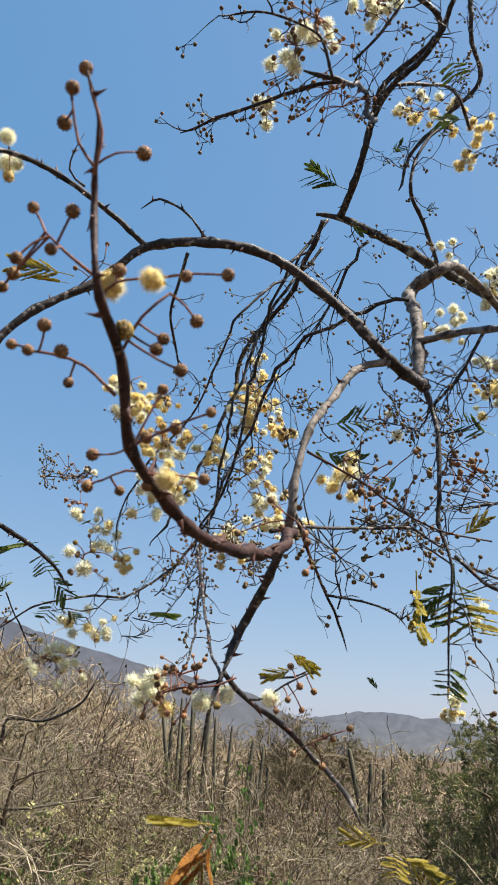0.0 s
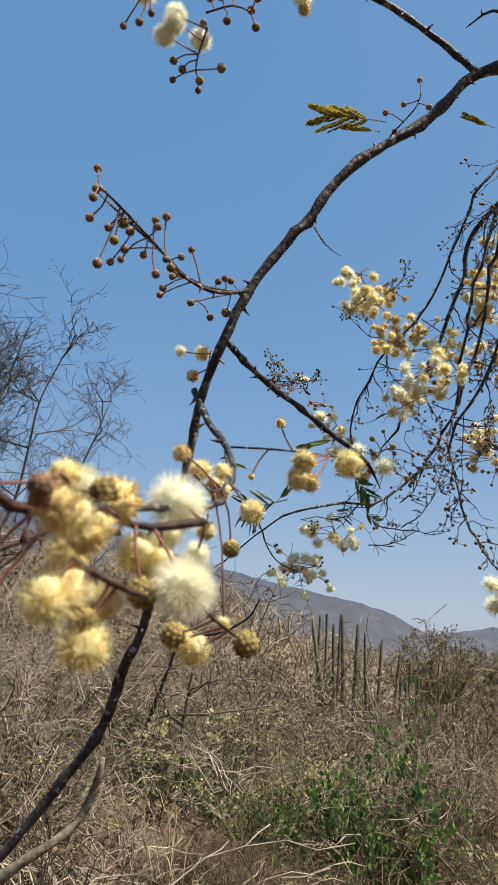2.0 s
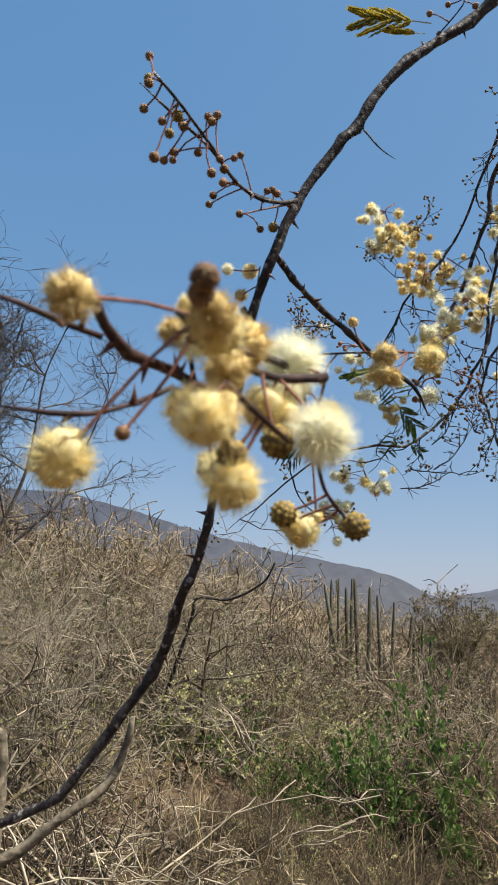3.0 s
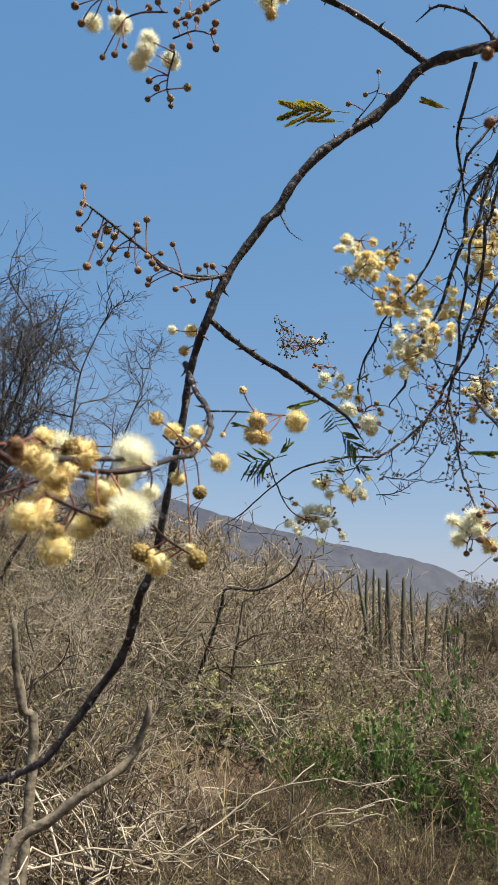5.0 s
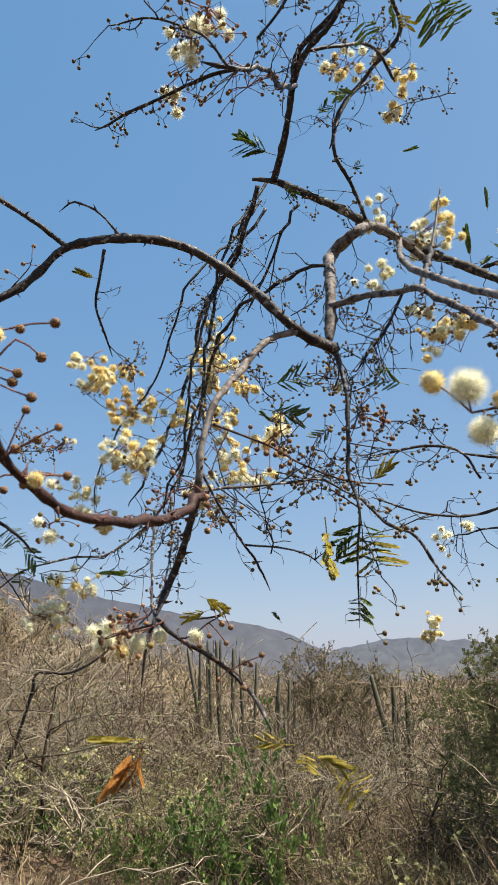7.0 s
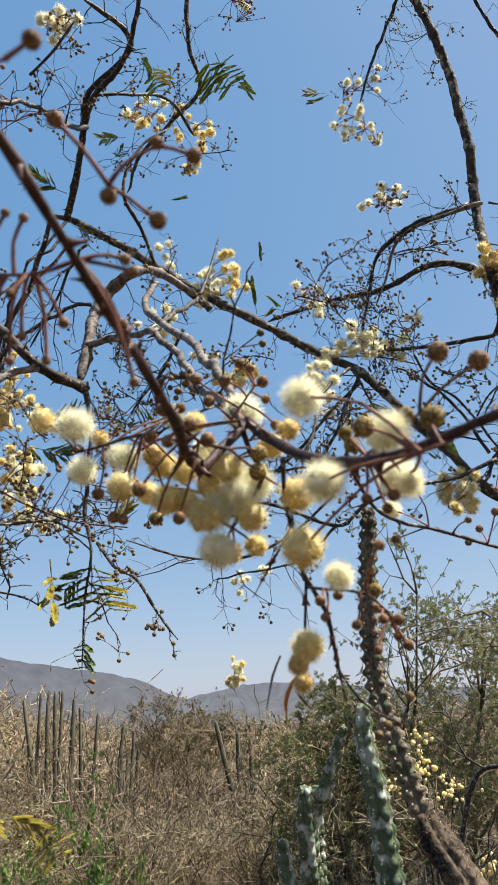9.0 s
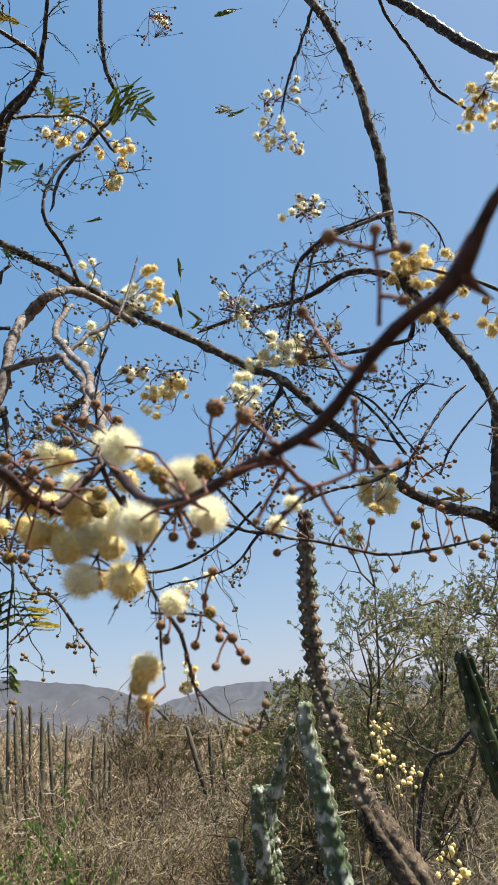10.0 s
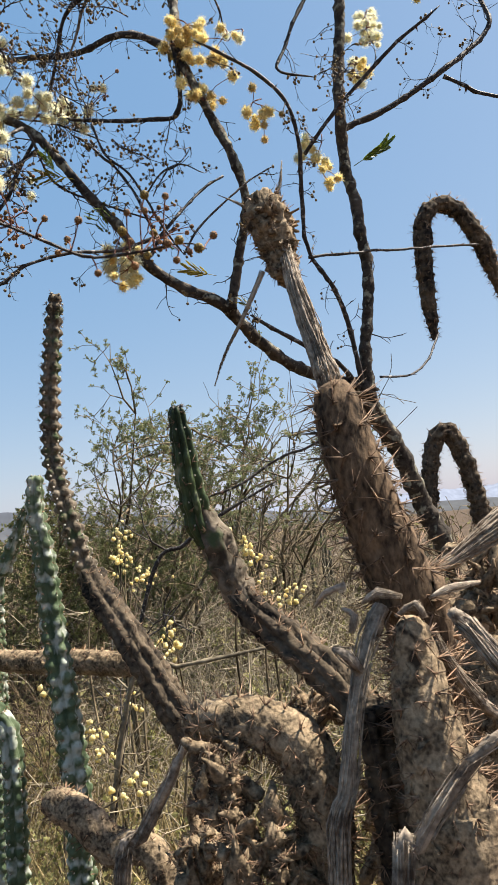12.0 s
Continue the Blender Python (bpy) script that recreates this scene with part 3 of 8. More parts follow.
def bloom_shrub(centres, seed, label):
    """A thin shrub dotted with small bunches of cream flowers."""
    rg = random.Random(seed)
    mid = np.mean(np.array(centres), axis=0)
    at = Vector((mid[0], mid[1], ground_z(mid[0], mid[1]) - 0.03))
    ob = thing("flowering_shrub", at, label, "shrub")
    g, b = Geo(), Geo()
    for c in centres:
        c = Vector(c) - at
        foot = Vector((c.x * 0.3, c.y * 0.3, 0))
        bow = foot.lerp(c, 0.55) + Vector((rg.uniform(-0.1, 0.1), rg.uniform(-0.1, 0.1), 0.12))
        tube(g, curve([(*foot, 0.007), (*bow, 0.005), (*c, 0.002)], 0.05), 5, 0.2, 20)
        for _ in range(11):
            e = c + Vector((rg.gauss(0, 0.032), rg.gauss(0, 0.032), rg.gauss(0, 0.024)))
            tube(g, [(*c, 0.001), (*e, 0.0008)], 3, close=False)
            ball(b, e, rg.uniform(0.005, 0.0105), 6, 8, 0.9, 260)
    part("brush", g, SCRUB, ob, kind="stuff")
    part("blossom", b, YELLOW, ob, "small bunches of cream flowers", "stuff")


def stick(name, ctrl, material, label, category="stick", lump=0.25, twig=0, seed=0, pale=False):
    """A loose or rooted stick of dead wood."""
    at = Vector(ctrl[-1][:3])
    ob = thing(name, at, label, category)
    rows = curve(ctrl, 0.03)
    out = np.array(rows)
    out[:, :3] -= np.array(at)
    g = Geo()
    tube(g, out, 11, lump * 1.5, 26)
    part("stem", g, material, ob)
    if twig:
        rg = random.Random(seed)
        t = Geo()
        for _ in range(twig):
            r = out[rg.randrange(1, len(out) - 2)]
            grow(t, rg, r[:3], twist(rg, (0, 0, 1), 0.8), rg.uniform(0.2, 0.6), r[3] * 0.5, 1, 1, 0.0, 4, None, 4, 0.0022)
        part("brush", t, SCRUB_GREY if pale else material, ob, kind="stuff")
    return ob


# sticks that stand out of the scrub
stick('crooked_shrub', [(-1.173, 5.276, 1.907, 0.0062), (-1.274, 5.355, 1.772, 0.0083), (-1.520, 5.403, 1.653, 0.0105), (-1.773, 5.414, 1.654, 0.0106), (-1.830, 5.495, 1.533, 0.0128), (-1.913, 5.551, 1.309, 0.0128), (-1.991, 5.602, 1.105, 0.0149), (-2.059, 5.648, 0.921, 0.0149), (-2.111, 5.703, 0.717, 0.0149), (-2.207, 5.764, 0.472, 0.0171), (-2.293, 5.864, 0.105, 0.0171), (-2.293, 5.864, ground_z(-2.293, 5.864) - 0.03, 0.0171)], BARK, 'dark thin crooked shrub stem standing in the scrub', 'shrub', twig=34, seed=1, pale=True)
stick('dead_stick', [(-1.053, 2.373, 1.206, 0.0073), (-1.066, 2.385, 1.146, 0.0109), (-1.126, 2.402, 1.016, 0.0137), (-1.229, 2.342, 0.929, 0.0161), (-1.348, 2.333, 0.833, 0.0179), (-1.467, 2.281, 0.698, 0.0192), (-1.467, 2.281, ground_z(-1.467, 2.281) - 0.03, 0.0192)], SCRUB_PALE, 'thick bleached curved stick leaning in the scrub', 'stick', twig=0, seed=2)
stick('dead_stick', [(-2.534, 4.925, 1.110, 0.0178), (-2.654, 4.937, 0.933, 0.0257), (-2.904, 4.945, 0.624, 0.0277), (-3.085, 4.967, 0.342, 0.0317), (-3.085, 4.967, ground_z(-3.085, 4.967) - 0.03, 0.0317)], SCRUB_PALE, 'bleached leaning stick in the scrub', 'stick', twig=0, seed=3)
stick('dead_stick', [(-1.614, 2.414, 1.436, 0.0081), (-1.609, 2.458, 1.259, 0.0141), (-1.590, 2.496, 1.122, 0.0182), (-1.558, 2.529, 1.025, 0.0182), (-1.558, 2.529, ground_z(-1.558, 2.529) - 0.03, 0.0182)], SCRUB_PALE, 'pale upright stick in the scrub', 'stick', twig=0, seed=4)
stick('dead_stick', [(-1.106, 5.592, 1.189, 0.0050), (-1.541, 5.530, 1.102, 0.0080), (-1.937, 5.469, 1.036, 0.0100), (-2.053, 5.559, 0.683, 0.0120), (-2.053, 5.559, ground_z(-2.053, 5.559) - 0.03, 0.0222)], SCRUB_PALE, 'pale forked branch across the scrub', 'stick', twig=8, seed=7)
stick('dead_stick', [(1.570, 2.089, 1.022, 0.0054), (1.440, 2.156, 1.004, 0.0071), (1.294, 2.230, 0.988, 0.0080), (1.164, 2.299, 0.961, 0.0089), (1.00, 2.45, ground_z(1.00, 2.45) - 0.03, 0.0089)], SCRUB_PALE, 'pale bare branch lying across the undergrowth', 'stick', twig=6, seed=8)
stick('dead_stick', [(1.732, 2.221, 1.575, 0.0039), (1.600, 2.293, 1.502, 0.0058), (1.525, 2.335, 1.458, 0.0068), (1.429, 2.395, 1.380, 0.0078), (1.30, 2.50, 1.20, 0.0078), (1.10, 2.75, ground_z(1.10, 2.75) - 0.03, 0.0078)], BARK, 'dark bare branch in the undergrowth', 'stick', twig=6, seed=9)
bloom_shrub([(1.785, 2.653, 1.346), (1.876, 2.631, 1.209), (2.019, 2.686, 1.131), (1.985, 2.710, 1.088), (1.815, 2.646, 1.296)], 1, 'shrub with bunches of cream flowers behind the cacti')
bloom_shrub([(1.315, 2.266, 1.027), (1.372, 3.090, 1.325), (1.459, 3.065, 1.218), (1.270, 3.152, 1.264), (1.220, 2.575, 0.825), (1.089, 2.431, 0.733), (1.497, 2.098, 0.816)], 2, 'shrub with scattered cream flowers in the undergrowth')
bloom_shrub([(0.739, 2.400, 0.623), (0.986, 2.681, 0.892), (0.805, 2.568, 0.766), (1.040, 2.448, 0.775), (1.100, 2.214, 0.648)], 3, 'low shrub with yellowish flowers in the undergrowth')
bloom_shrub([(1.490, 3.348, 1.358), (1.537, 3.375, 1.274), (1.609, 3.385, 1.222), (1.468, 3.318, 1.441), (1.487, 2.832, 1.018)], 4, 'shrub with cream flowers beyond the cactus')

# ---- cacti and dead cactus wood ----
def spines(geo, rows, every, ribs, length, r, rg, fan=5, start=0.0):
    """Stars of spines in lines along a stem."""
    n = len(rows)
    for k in range(ribs):
        i = 1.0 + rg.random() * every
        while i < n - 1:
            j = int(i)
            p = Vector(rows[j][:3])
            t = (Vector(rows[j + 1][:3]) - Vector(rows[j - 1][:3])).normalized()
            u = t.orthogonal().normalized()
            w = Matrix.Rotation(6.2832 * (k + start) / ribs + rg.uniform(-0.15, 0.15), 3, t) @ u
            at = p + w * rows[j][3] * 0.97
            for _ in range(fan):
                d = twist(rg, w * 0.9, 0.55)
                spike(geo, at, d, length * rg.uniform(0.4, 1.1), r, 3)
            i += every * rg.uniform(0.75, 1.25)


def wool(geo, rows, every, ribs, size):
    n = len(rows)
    for k in range(ribs):
        i = 1.0 + (k % 2) * every / 2
        while i < n - 1:
            j = int(i)
            p = Vector(rows[j][:3])
            t = (Vector(rows[j + 1][:3]) - Vector(rows[j - 1][:3])).normalized()
            u = t.orthogonal().normalized()
            w = Matrix.Rotation(6.2832 * k / ribs, 3, t) @ u
            ball(geo, p + w * rows[j][3] * 1.0, size, 4, 6)
            i += every


def flakes(geo, rows, n, rg):
    """Small curled flakes of bark that peel off a stem."""
    for _ in range(n):
        j = rg.randrange(1, len(rows) - 1)
        p = Vector(rows[j][:3])
        t = (Vector(rows[j + 1][:3]) - Vector(rows[j - 1][:3])).normalized()
        w = Matrix.Rotation(rg.uniform(0, 6.2832), 3, t) @ t.orthogonal().normalized()
        side = t.cross(w)
        a = twist(rg, t, 1.1)
        size = rg.uniform(0.004, 0.011) * min(1.4, rows[j][3] / 0.03)
        wide = size * rg.uniform(0.3, 0.7)
        curl = rg.uniform(0.2, 0.9)
        base = p + w * rows[j][3] * 0.96
        v = []
        for i in range(4):
            f = i / 3
            q = base + a * size * f + w * size * curl * f * f
            e = side * wide * (1 - 0.5 * f) * rg.uniform(0.7, 1.2)
            v += [tuple(q - e), tuple(q + e + w * size * 0.12)]
        v += [tuple(Vector(q) + w * 0.0012) for q in v]
        geo.add(v, [(0, 1, 3, 2), (2, 3, 5, 4), (4, 5, 7, 6), (8, 10, 11, 9), (10, 12, 13, 11), (12, 14, 15, 13), (6, 7, 15, 14), (0, 2, 10, 8), (2, 4, 12, 10), (4, 6, 14, 12), (1, 9, 11, 3), (3, 11, 13, 5), (5, 13, 15, 7)])


def grounded(ctrl, drop=0.0):
    """Lets a stem run on down into the soil."""
    x, y, z, r = ctrl[-1]
    gz = ground_z(x + drop, y + 0.05)
    return list(ctrl) + [(x + drop * 0.5, y + 0.03, (z + gz) / 2, r * 1.1), (x + drop, y + 0.05, gz - 0.05, r * 1.15)]


def local(rows, at):
    out = np.array(rows, float)
    out[:, :3] -= np.array(at)
    return out


def cactus(ctrl, ribs, material, label, seed, rib=0.42, spine=0.012, every=3.0, to_ground=True, dead=None, lump=0.05, woolly=True, drop=0.0, knob=0.22, tuft=0.0019, scar=None, black=False):
    """A columnar cactus from its tip down; dead: a second, decayed lower stem."""
    rg = random.Random(seed)
    low = dead if dead else ctrl
    full = grounded(low, drop) if to_ground else list(low)
    at = Vector((full[-1][0], full[-1][1], max(full[-1][2], ground_z(full[-1][0], full[-1][1]) - 0.05)))
    ob = thing("columnar_cactus", at, label, "cactus", "cacti beside the tree")
    tip = ctrl[0]
    second = np.array(ctrl[1]) - np.array(tip)
    head_row = tuple(np.array(tip) - 0.10 * second)
    rows = curve([(*head_row[:3], tip[3] * 0.5)] + list(ctrl if dead else full), 0.0045)[:]
    rows = local(rows, at)
    g = Geo()
    tube(g, rows, ribs * 6, lump, 40, ribs, rib, knob=knob, pitch=0.0045 * every * 2)
    part("stem", g, material, ob)
    s, w = Geo(), Geo()
    spines(s, rows, every * 2, ribs, spine, 0.0008, rg)
    part("spine_cover", s, SPINE, ob, kind="stuff")
    if woolly:
        wool(w, rows, every * 2, ribs, tuft)
        part("wool", w, AREOLE, ob, "pale woolly tufts along the ribs", "stuff")
    if scar:
        g, s = Geo(), Geo()
        rows = local(curve(scar, 0.006), at)
        tube(g, rows, 30, 0.30, 55, 6, 0.2)
        part("scarred_stem", g, CACTUS_OLD, ob, "pale yellowish decayed section")
        spines(s, rows, 3, 6, 0.014, 0.0008, rg)
        part("spine_cover", s, SPINE, ob, kind="stuff")
    if black:
        g = Geo()
        top = Vector(ctrl[0][:3]) - at
        for _ in range(9):
            ball(g, top + Vector((rg.uniform(-1, 1), rg.uniform(-1, 1), rg.uniform(-0.2, 1.0))) * ctrl[0][3] * 0.7, ctrl[0][3] * rg.uniform(0.2, 0.4), 5, 7, 0.5, 180)
        part("withered_flower", g, BARK, ob, "black withered remains at the tip")
    if dead:
        rows = local(curve(full, 0.007), at)
        g, s = Geo(), Geo()
        tube(g, rows, 42, 0.24, 75, 7, 0.26)
        part("dead_stem", g, DEAD_DARK, ob, "blackened decayed lower stem")
        spines(s, rows, 3, 7, 0.02, 0.0009, rg)
        part("spine_cover", s, SPINE, ob, kind="stuff")
    return ob


def dead_stem(ctrl, label, seed, spine=0.026, every=2.4, lines=9, to_ground=True, drop=0.0, lump=0.13, freq=100, name="dead_cactus", fan=5, flake=0.5, bark=None):
    rg = random.Random(seed)
    full = grounded(ctrl, drop) if to_ground else list(ctrl)
    at = Vector(full[-1][:3])
    ob = thing(name, at, label, "dead cactus", "dead cactus wood")
    rows = local(curve(full, 0.006), at)
    g, s = Geo(), Geo()
    tube(g, rows, 44, lump, freq)
    part("stem", g, bark or DEAD, ob)
    if flake:
        k = Geo()
        flakes(k, rows, int(len(rows) * flake * 2.2), rg)
        part("bark_flake", k, bark or DEAD, ob, "curled peeling flakes of bark", "stuff", False)
    if spine:
        spines(s, rows, every * 1.7, lines, spine * 1.3, 0.0012, rg, fan)
        part("spine_cover", s, SPINE, ob, "long grey-brown spines in stars", "stuff")
    return ob


def fibres(name, ctrl, label, seed, strands=26, spread=1.0, parent=None, to_ground=False, fray=0.25):
    """A bundle of split, weathered strands of cactus wood."""
    rg = random.Random(seed)
    full = grounded(ctrl) if to_ground else list(ctrl)
    at = Vector(full[-1][:3])
    ob = parent or thing(name, at, label, "dead wood", "dead cactus wood")
    base = ob.location if parent else at
    core = np.array(curve(full, 0.012))
    core[:, 3] *= 0.60
    g = Geo()
    tube(g, local(core, base), 16, 0.45, 60)
    part("wood", g, WOOD, ob)
    g = Geo()
    strands *= 3
    for k in range(strands):
        a = 6.2832 * k / strands + rg.uniform(-0.2, 0.2)
        i0 = int(rg.uniform(0, fray) * len(core))
        i1 = len(core) - int(rg.uniform(0, fray) * len(core))
        rows = []
        thick = rg.choice((0.045, 0.06, 0.08, 0.13))
        for i in range(i0, i1, 2):
            p = Vector(core[i][:3])
            j = min(i, len(core) - 2)
            t = (Vector(core[j + 1][:3]) - Vector(core[j][:3])).normalized()
            u = t.orthogonal().normalized()
            w = Matrix.Rotation(a + 0.5 * noise.noise(p * 14 + Vector((k, 0, 0))), 3, t) @ u
            edge = 1.0 + 0.42 * noise.noise(p * 25 + Vector((0, k, 0)))
            q = p + w * core[i][3] * 1.25 * edge * spread
            rows.append((*q, core[i][3] * thick * rg.uniform(0.8, 1.2)))
        if len(rows) > 2:
            tube(g, local(rows, base), 5, 0.2, 60)
    part("fibre", g, WOOD, ob, kind="stuff")
    return ob


def ruin(at, size, label, seed, spine=0.02):
    """A rotten lump of cactus with torn, layered bark and spines."""
    rg = random.Random(seed)
    ob = thing("dead_cactus_clump", at, label, "dead cactus", "dead cactus wood")
    s, peel = Geo(), Geo()
    for k in range(28):
        c = Vector((rg.uniform(-1, 1) * size[0], rg.uniform(-1, 1) * size[1], rg.uniform(-1, 1) * size[2])) * 0.6
        h = rg.uniform(1.2, 3.2)
        d = twist(rg, (0, 0, 1), 0.8)
        r = min(size) * rg.uniform(0.10, 0.24)
        rows = [(*(c - d * r * h), r * 0.6), (*(c - d * r * 0.4 * h), r), (*(c + twist(rg, d, 0.3) * r * 0.5 * h), r * 0.6), (*(c + twist(rg, d, 0.4) * r * 1.5 * h), r * 0.12)]
        rows = curve(rows, 0.01)
        g = Geo()
        tube(g, rows, 14, 0.7, 90)
        part("bark_piece", g, DEAD, ob)
        flakes(peel, rows, 14, rg)
        spines(s, rows, 3.0, 4, spine, 0.0008, rg, 4)
    part("bark_flake", peel, DEAD, ob, "curled peeling flakes of bark", "stuff", False)
    part("spine_cover", s, SPINE, ob, kind="stuff")
    return ob

# cacti from near to far
cactus([(0.816, 1.533, 1.969, 0.0180), (0.804, 1.541, 1.854, 0.0211), (0.793, 1.548, 1.726, 0.0228), (0.793, 1.549, 1.598, 0.0239), (0.808, 1.512, 1.481, 0.0245), (0.833, 1.491, 1.369, 0.0254), (0.845, 1.468, 1.326, 0.0263)], 5, CACTUS_OLD, 'tall grey-brown ribbed columnar cactus with white tufts', 1, spine=0.013, knob=0.34, tuft=0.0026, rib=0.46, dead=[(0.840, 1.479, 1.344, 0.0277), (0.851, 1.424, 1.292, 0.0291), (0.880, 1.362, 1.219, 0.0293), (0.917, 1.320, 1.130, 0.0309), (0.956, 1.289, 1.043, 0.0315), (0.992, 1.283, 0.953, 0.0315)])
cactus([(0.732, 1.451, 1.555, 0.0163), (0.729, 1.455, 1.495, 0.0197), (0.739, 1.454, 1.414, 0.0231), (0.748, 1.455, 1.287, 0.0253), (0.756, 1.447, 1.174, 0.0273), (0.763, 1.440, 1.086, 0.0281), (0.768, 1.428, 0.991, 0.0289), (0.772, 1.427, 0.894, 0.0276)], 5, CACTUS, 'green columnar cactus stem with chalky white patches', 2)
cactus([(0.672, 1.834, 1.385, 0.0177), (0.673, 1.857, 1.304, 0.0231), (0.680, 1.885, 1.205, 0.0258), (0.685, 1.905, 1.133, 0.0258)], 5, CACTUS, 'short green ribbed cactus stem', 3)
cactus([(0.772, 1.810, 1.514, 0.0098), (0.752, 1.838, 1.450, 0.0168), (0.724, 1.872, 1.373, 0.0196), (0.702, 1.904, 1.296, 0.0210)], 5, CACTUS, 'thin pale whitish cactus stem', 4)
cactus([(0.578, 1.613, 1.311, 0.0116), (0.584, 1.616, 1.248, 0.0173), (0.612, 1.612, 1.159, 0.0205), (0.650, 1.602, 1.072, 0.0225), (0.675, 1.583, 0.991, 0.0232)], 5, CACTUS, 'chalky blue-green leaning cactus stem', 5)
cactus([(0.810, 0.839, 1.581, 0.0101), (0.816, 0.842, 1.540, 0.0148), (0.823, 0.845, 1.485, 0.0179), (0.835, 0.848, 1.422, 0.0186), (0.846, 0.846, 1.394, 0.0140)], 7, CACTUS_DARK, 'dark green ribbed cactus tip on a decayed stem', 6, rib=0.5, spine=0.014, every=3.5, tuft=0.0013, knob=0.12, drop=0.12, black=True, scar=[(0.835, 0.850, 1.446, 0.0117), (0.846, 0.842, 1.417, 0.0202), (0.861, 0.841, 1.373, 0.0225), (0.877, 0.838, 1.333, 0.0217), (0.885, 0.826, 1.306, 0.0192)], dead=[(0.877, 0.839, 1.325, 0.0179), (0.887, 0.814, 1.299, 0.0213), (0.918, 0.770, 1.257, 0.0236), (0.941, 0.707, 1.211, 0.0238), (0.953, 0.672, 1.175, 0.0236), (0.957, 0.652, 1.133, 0.0238)])
dead_stem([(0.619, 1.780, 1.153, 0.0189), (0.664, 1.735, 1.168, 0.0236), (0.758, 1.645, 1.158, 0.0253), (0.824, 1.563, 1.158, 0.0256), (0.916, 1.473, 1.148, 0.0259)], 'dead spiny cactus limb lying level', 7, spine=0.014, to_ground=False, lines=7, name='fallen_cactus_limb')
dead_stem([(0.914, 0.612, 1.561, 0.0203), (0.914, 0.608, 1.551, 0.0248), (0.913, 0.600, 1.526, 0.0284), (0.919, 0.593, 1.473, 0.0312), (0.934, 0.592, 1.421, 0.0337), (0.952, 0.590, 1.368, 0.0357), (0.968, 0.589, 1.316, 0.0369), (0.987, 0.596, 1.269, 0.0380)], 'thick brown dead cactus trunk bristling with long spines', 8, drop=0.10, spine=0.030, fan=6, flake=0.12, lump=0.09, freq=140, bark=DEAD_BROWN)
fibres('snapped_cactus_wood', [(0.927, 0.702, 1.770, 0.0104), (0.923, 0.683, 1.717, 0.0137), (0.923, 0.658, 1.650, 0.0154), (0.919, 0.625, 1.578, 0.0174), (0.917, 0.612, 1.555, 0.0164)], 'splintered pale woody core of a dead cactus', 9, 30, fray=0.12)
dead_stem([(0.918, 0.735, 1.859, 0.0131), (0.919, 0.731, 1.841, 0.0235), (0.923, 0.727, 1.815, 0.0265), (0.925, 0.718, 1.784, 0.0240), (0.927, 0.715, 1.758, 0.0190), (0.928, 0.701, 1.731, 0.0148)], 'torn brown cactus head on the snapped core', 10, spine=0.012, to_ground=False, lump=0.55, freq=90, flake=3.0, name='torn_cactus')
fibres('splinter', [(0.945, 0.715, 1.902, 0.0008), (0.940, 0.716, 1.873, 0.0027), (0.932, 0.718, 1.845, 0.0053)], 'sharp wood splinter on the dead head', 11, 7)
fibres('splinter', [(0.870, 0.770, 1.869, 0.0008), (0.891, 0.755, 1.853, 0.0023), (0.910, 0.737, 1.832, 0.0042)], 'sharp wood splinter on the dead head', 12, 6)
fibres('bark_strip', [(0.854, 0.802, 1.607, 0.0012), (0.863, 0.781, 1.645, 0.0023), (0.883, 0.752, 1.692, 0.0034), (0.905, 0.728, 1.747, 0.0045)], 'hanging dry strip of cactus fibre', 13, 7)
dead_stem([(0.929, 0.543, 1.295, 0.0118), (0.928, 0.539, 1.290, 0.0193), (0.930, 0.537, 1.254, 0.0250), (0.928, 0.533, 1.210, 0.0316), (0.931, 0.526, 1.161, 0.0368), (0.936, 0.519, 1.108, 0.0419), (0.937, 0.515, 1.051, 0.0441)], 'broken dead cactus stump with spines', 14, spine=0.022, lump=0.15, flake=0.2)
fibres('cactus_skeleton', [(0.924, 0.578, 1.313, 0.0147), (0.895, 0.575, 1.273, 0.0137), (0.872, 0.571, 1.220, 0.0111), (0.852, 0.570, 1.142, 0.0119), (0.836, 0.579, 1.053, 0.0134)], 'bundle of weathered cactus fibres standing upright', 15, 34, to_ground=True)
fibres('cactus_skeleton', [(0.801, 0.868, 1.148, 0.0075), (0.775, 0.889, 1.087, 0.0113), (0.741, 0.916, 1.020, 0.0120), (0.714, 0.938, 0.957, 0.0128)], 'curved weathered cactus fibre bundle', 16, 24, to_ground=True)
dead_stem([(0.797, 0.857, 1.158, 0.0149), (0.810, 0.838, 1.166, 0.0229), (0.830, 0.792, 1.174, 0.0286), (0.859, 0.756, 1.168, 0.0314), (0.885, 0.722, 1.147, 0.0328), (0.898, 0.710, 1.100, 0.0351), (0.900, 0.705, 1.043, 0.0320), (0.902, 0.713, 0.977, 0.0300)], 'arched pale brown dead cactus limb with spines', 17, spine=0.026, lump=0.17)
dead_stem([(0.687, 1.280, 0.967, 0.0166), (0.703, 1.260, 0.974, 0.0281), (0.733, 1.212, 0.957, 0.0284), (0.768, 1.177, 0.914, 0.0289), (0.825, 1.096, 0.878, 0.0223)], 'sawn-off dead cactus limb, pale at its end', 18, spine=0.014)
fibres('dead_branch_wood', [(1.015, 0.606, 1.341, 0.0053), (1.043, 0.602, 1.346, 0.0101), (1.075, 0.595, 1.361, 0.0143), (1.134, 0.583, 1.392, 0.0217), (1.240, 0.579, 1.434, 0.0243)], 'silvery frayed dead wood limb', 19, 24, fray=0.35)
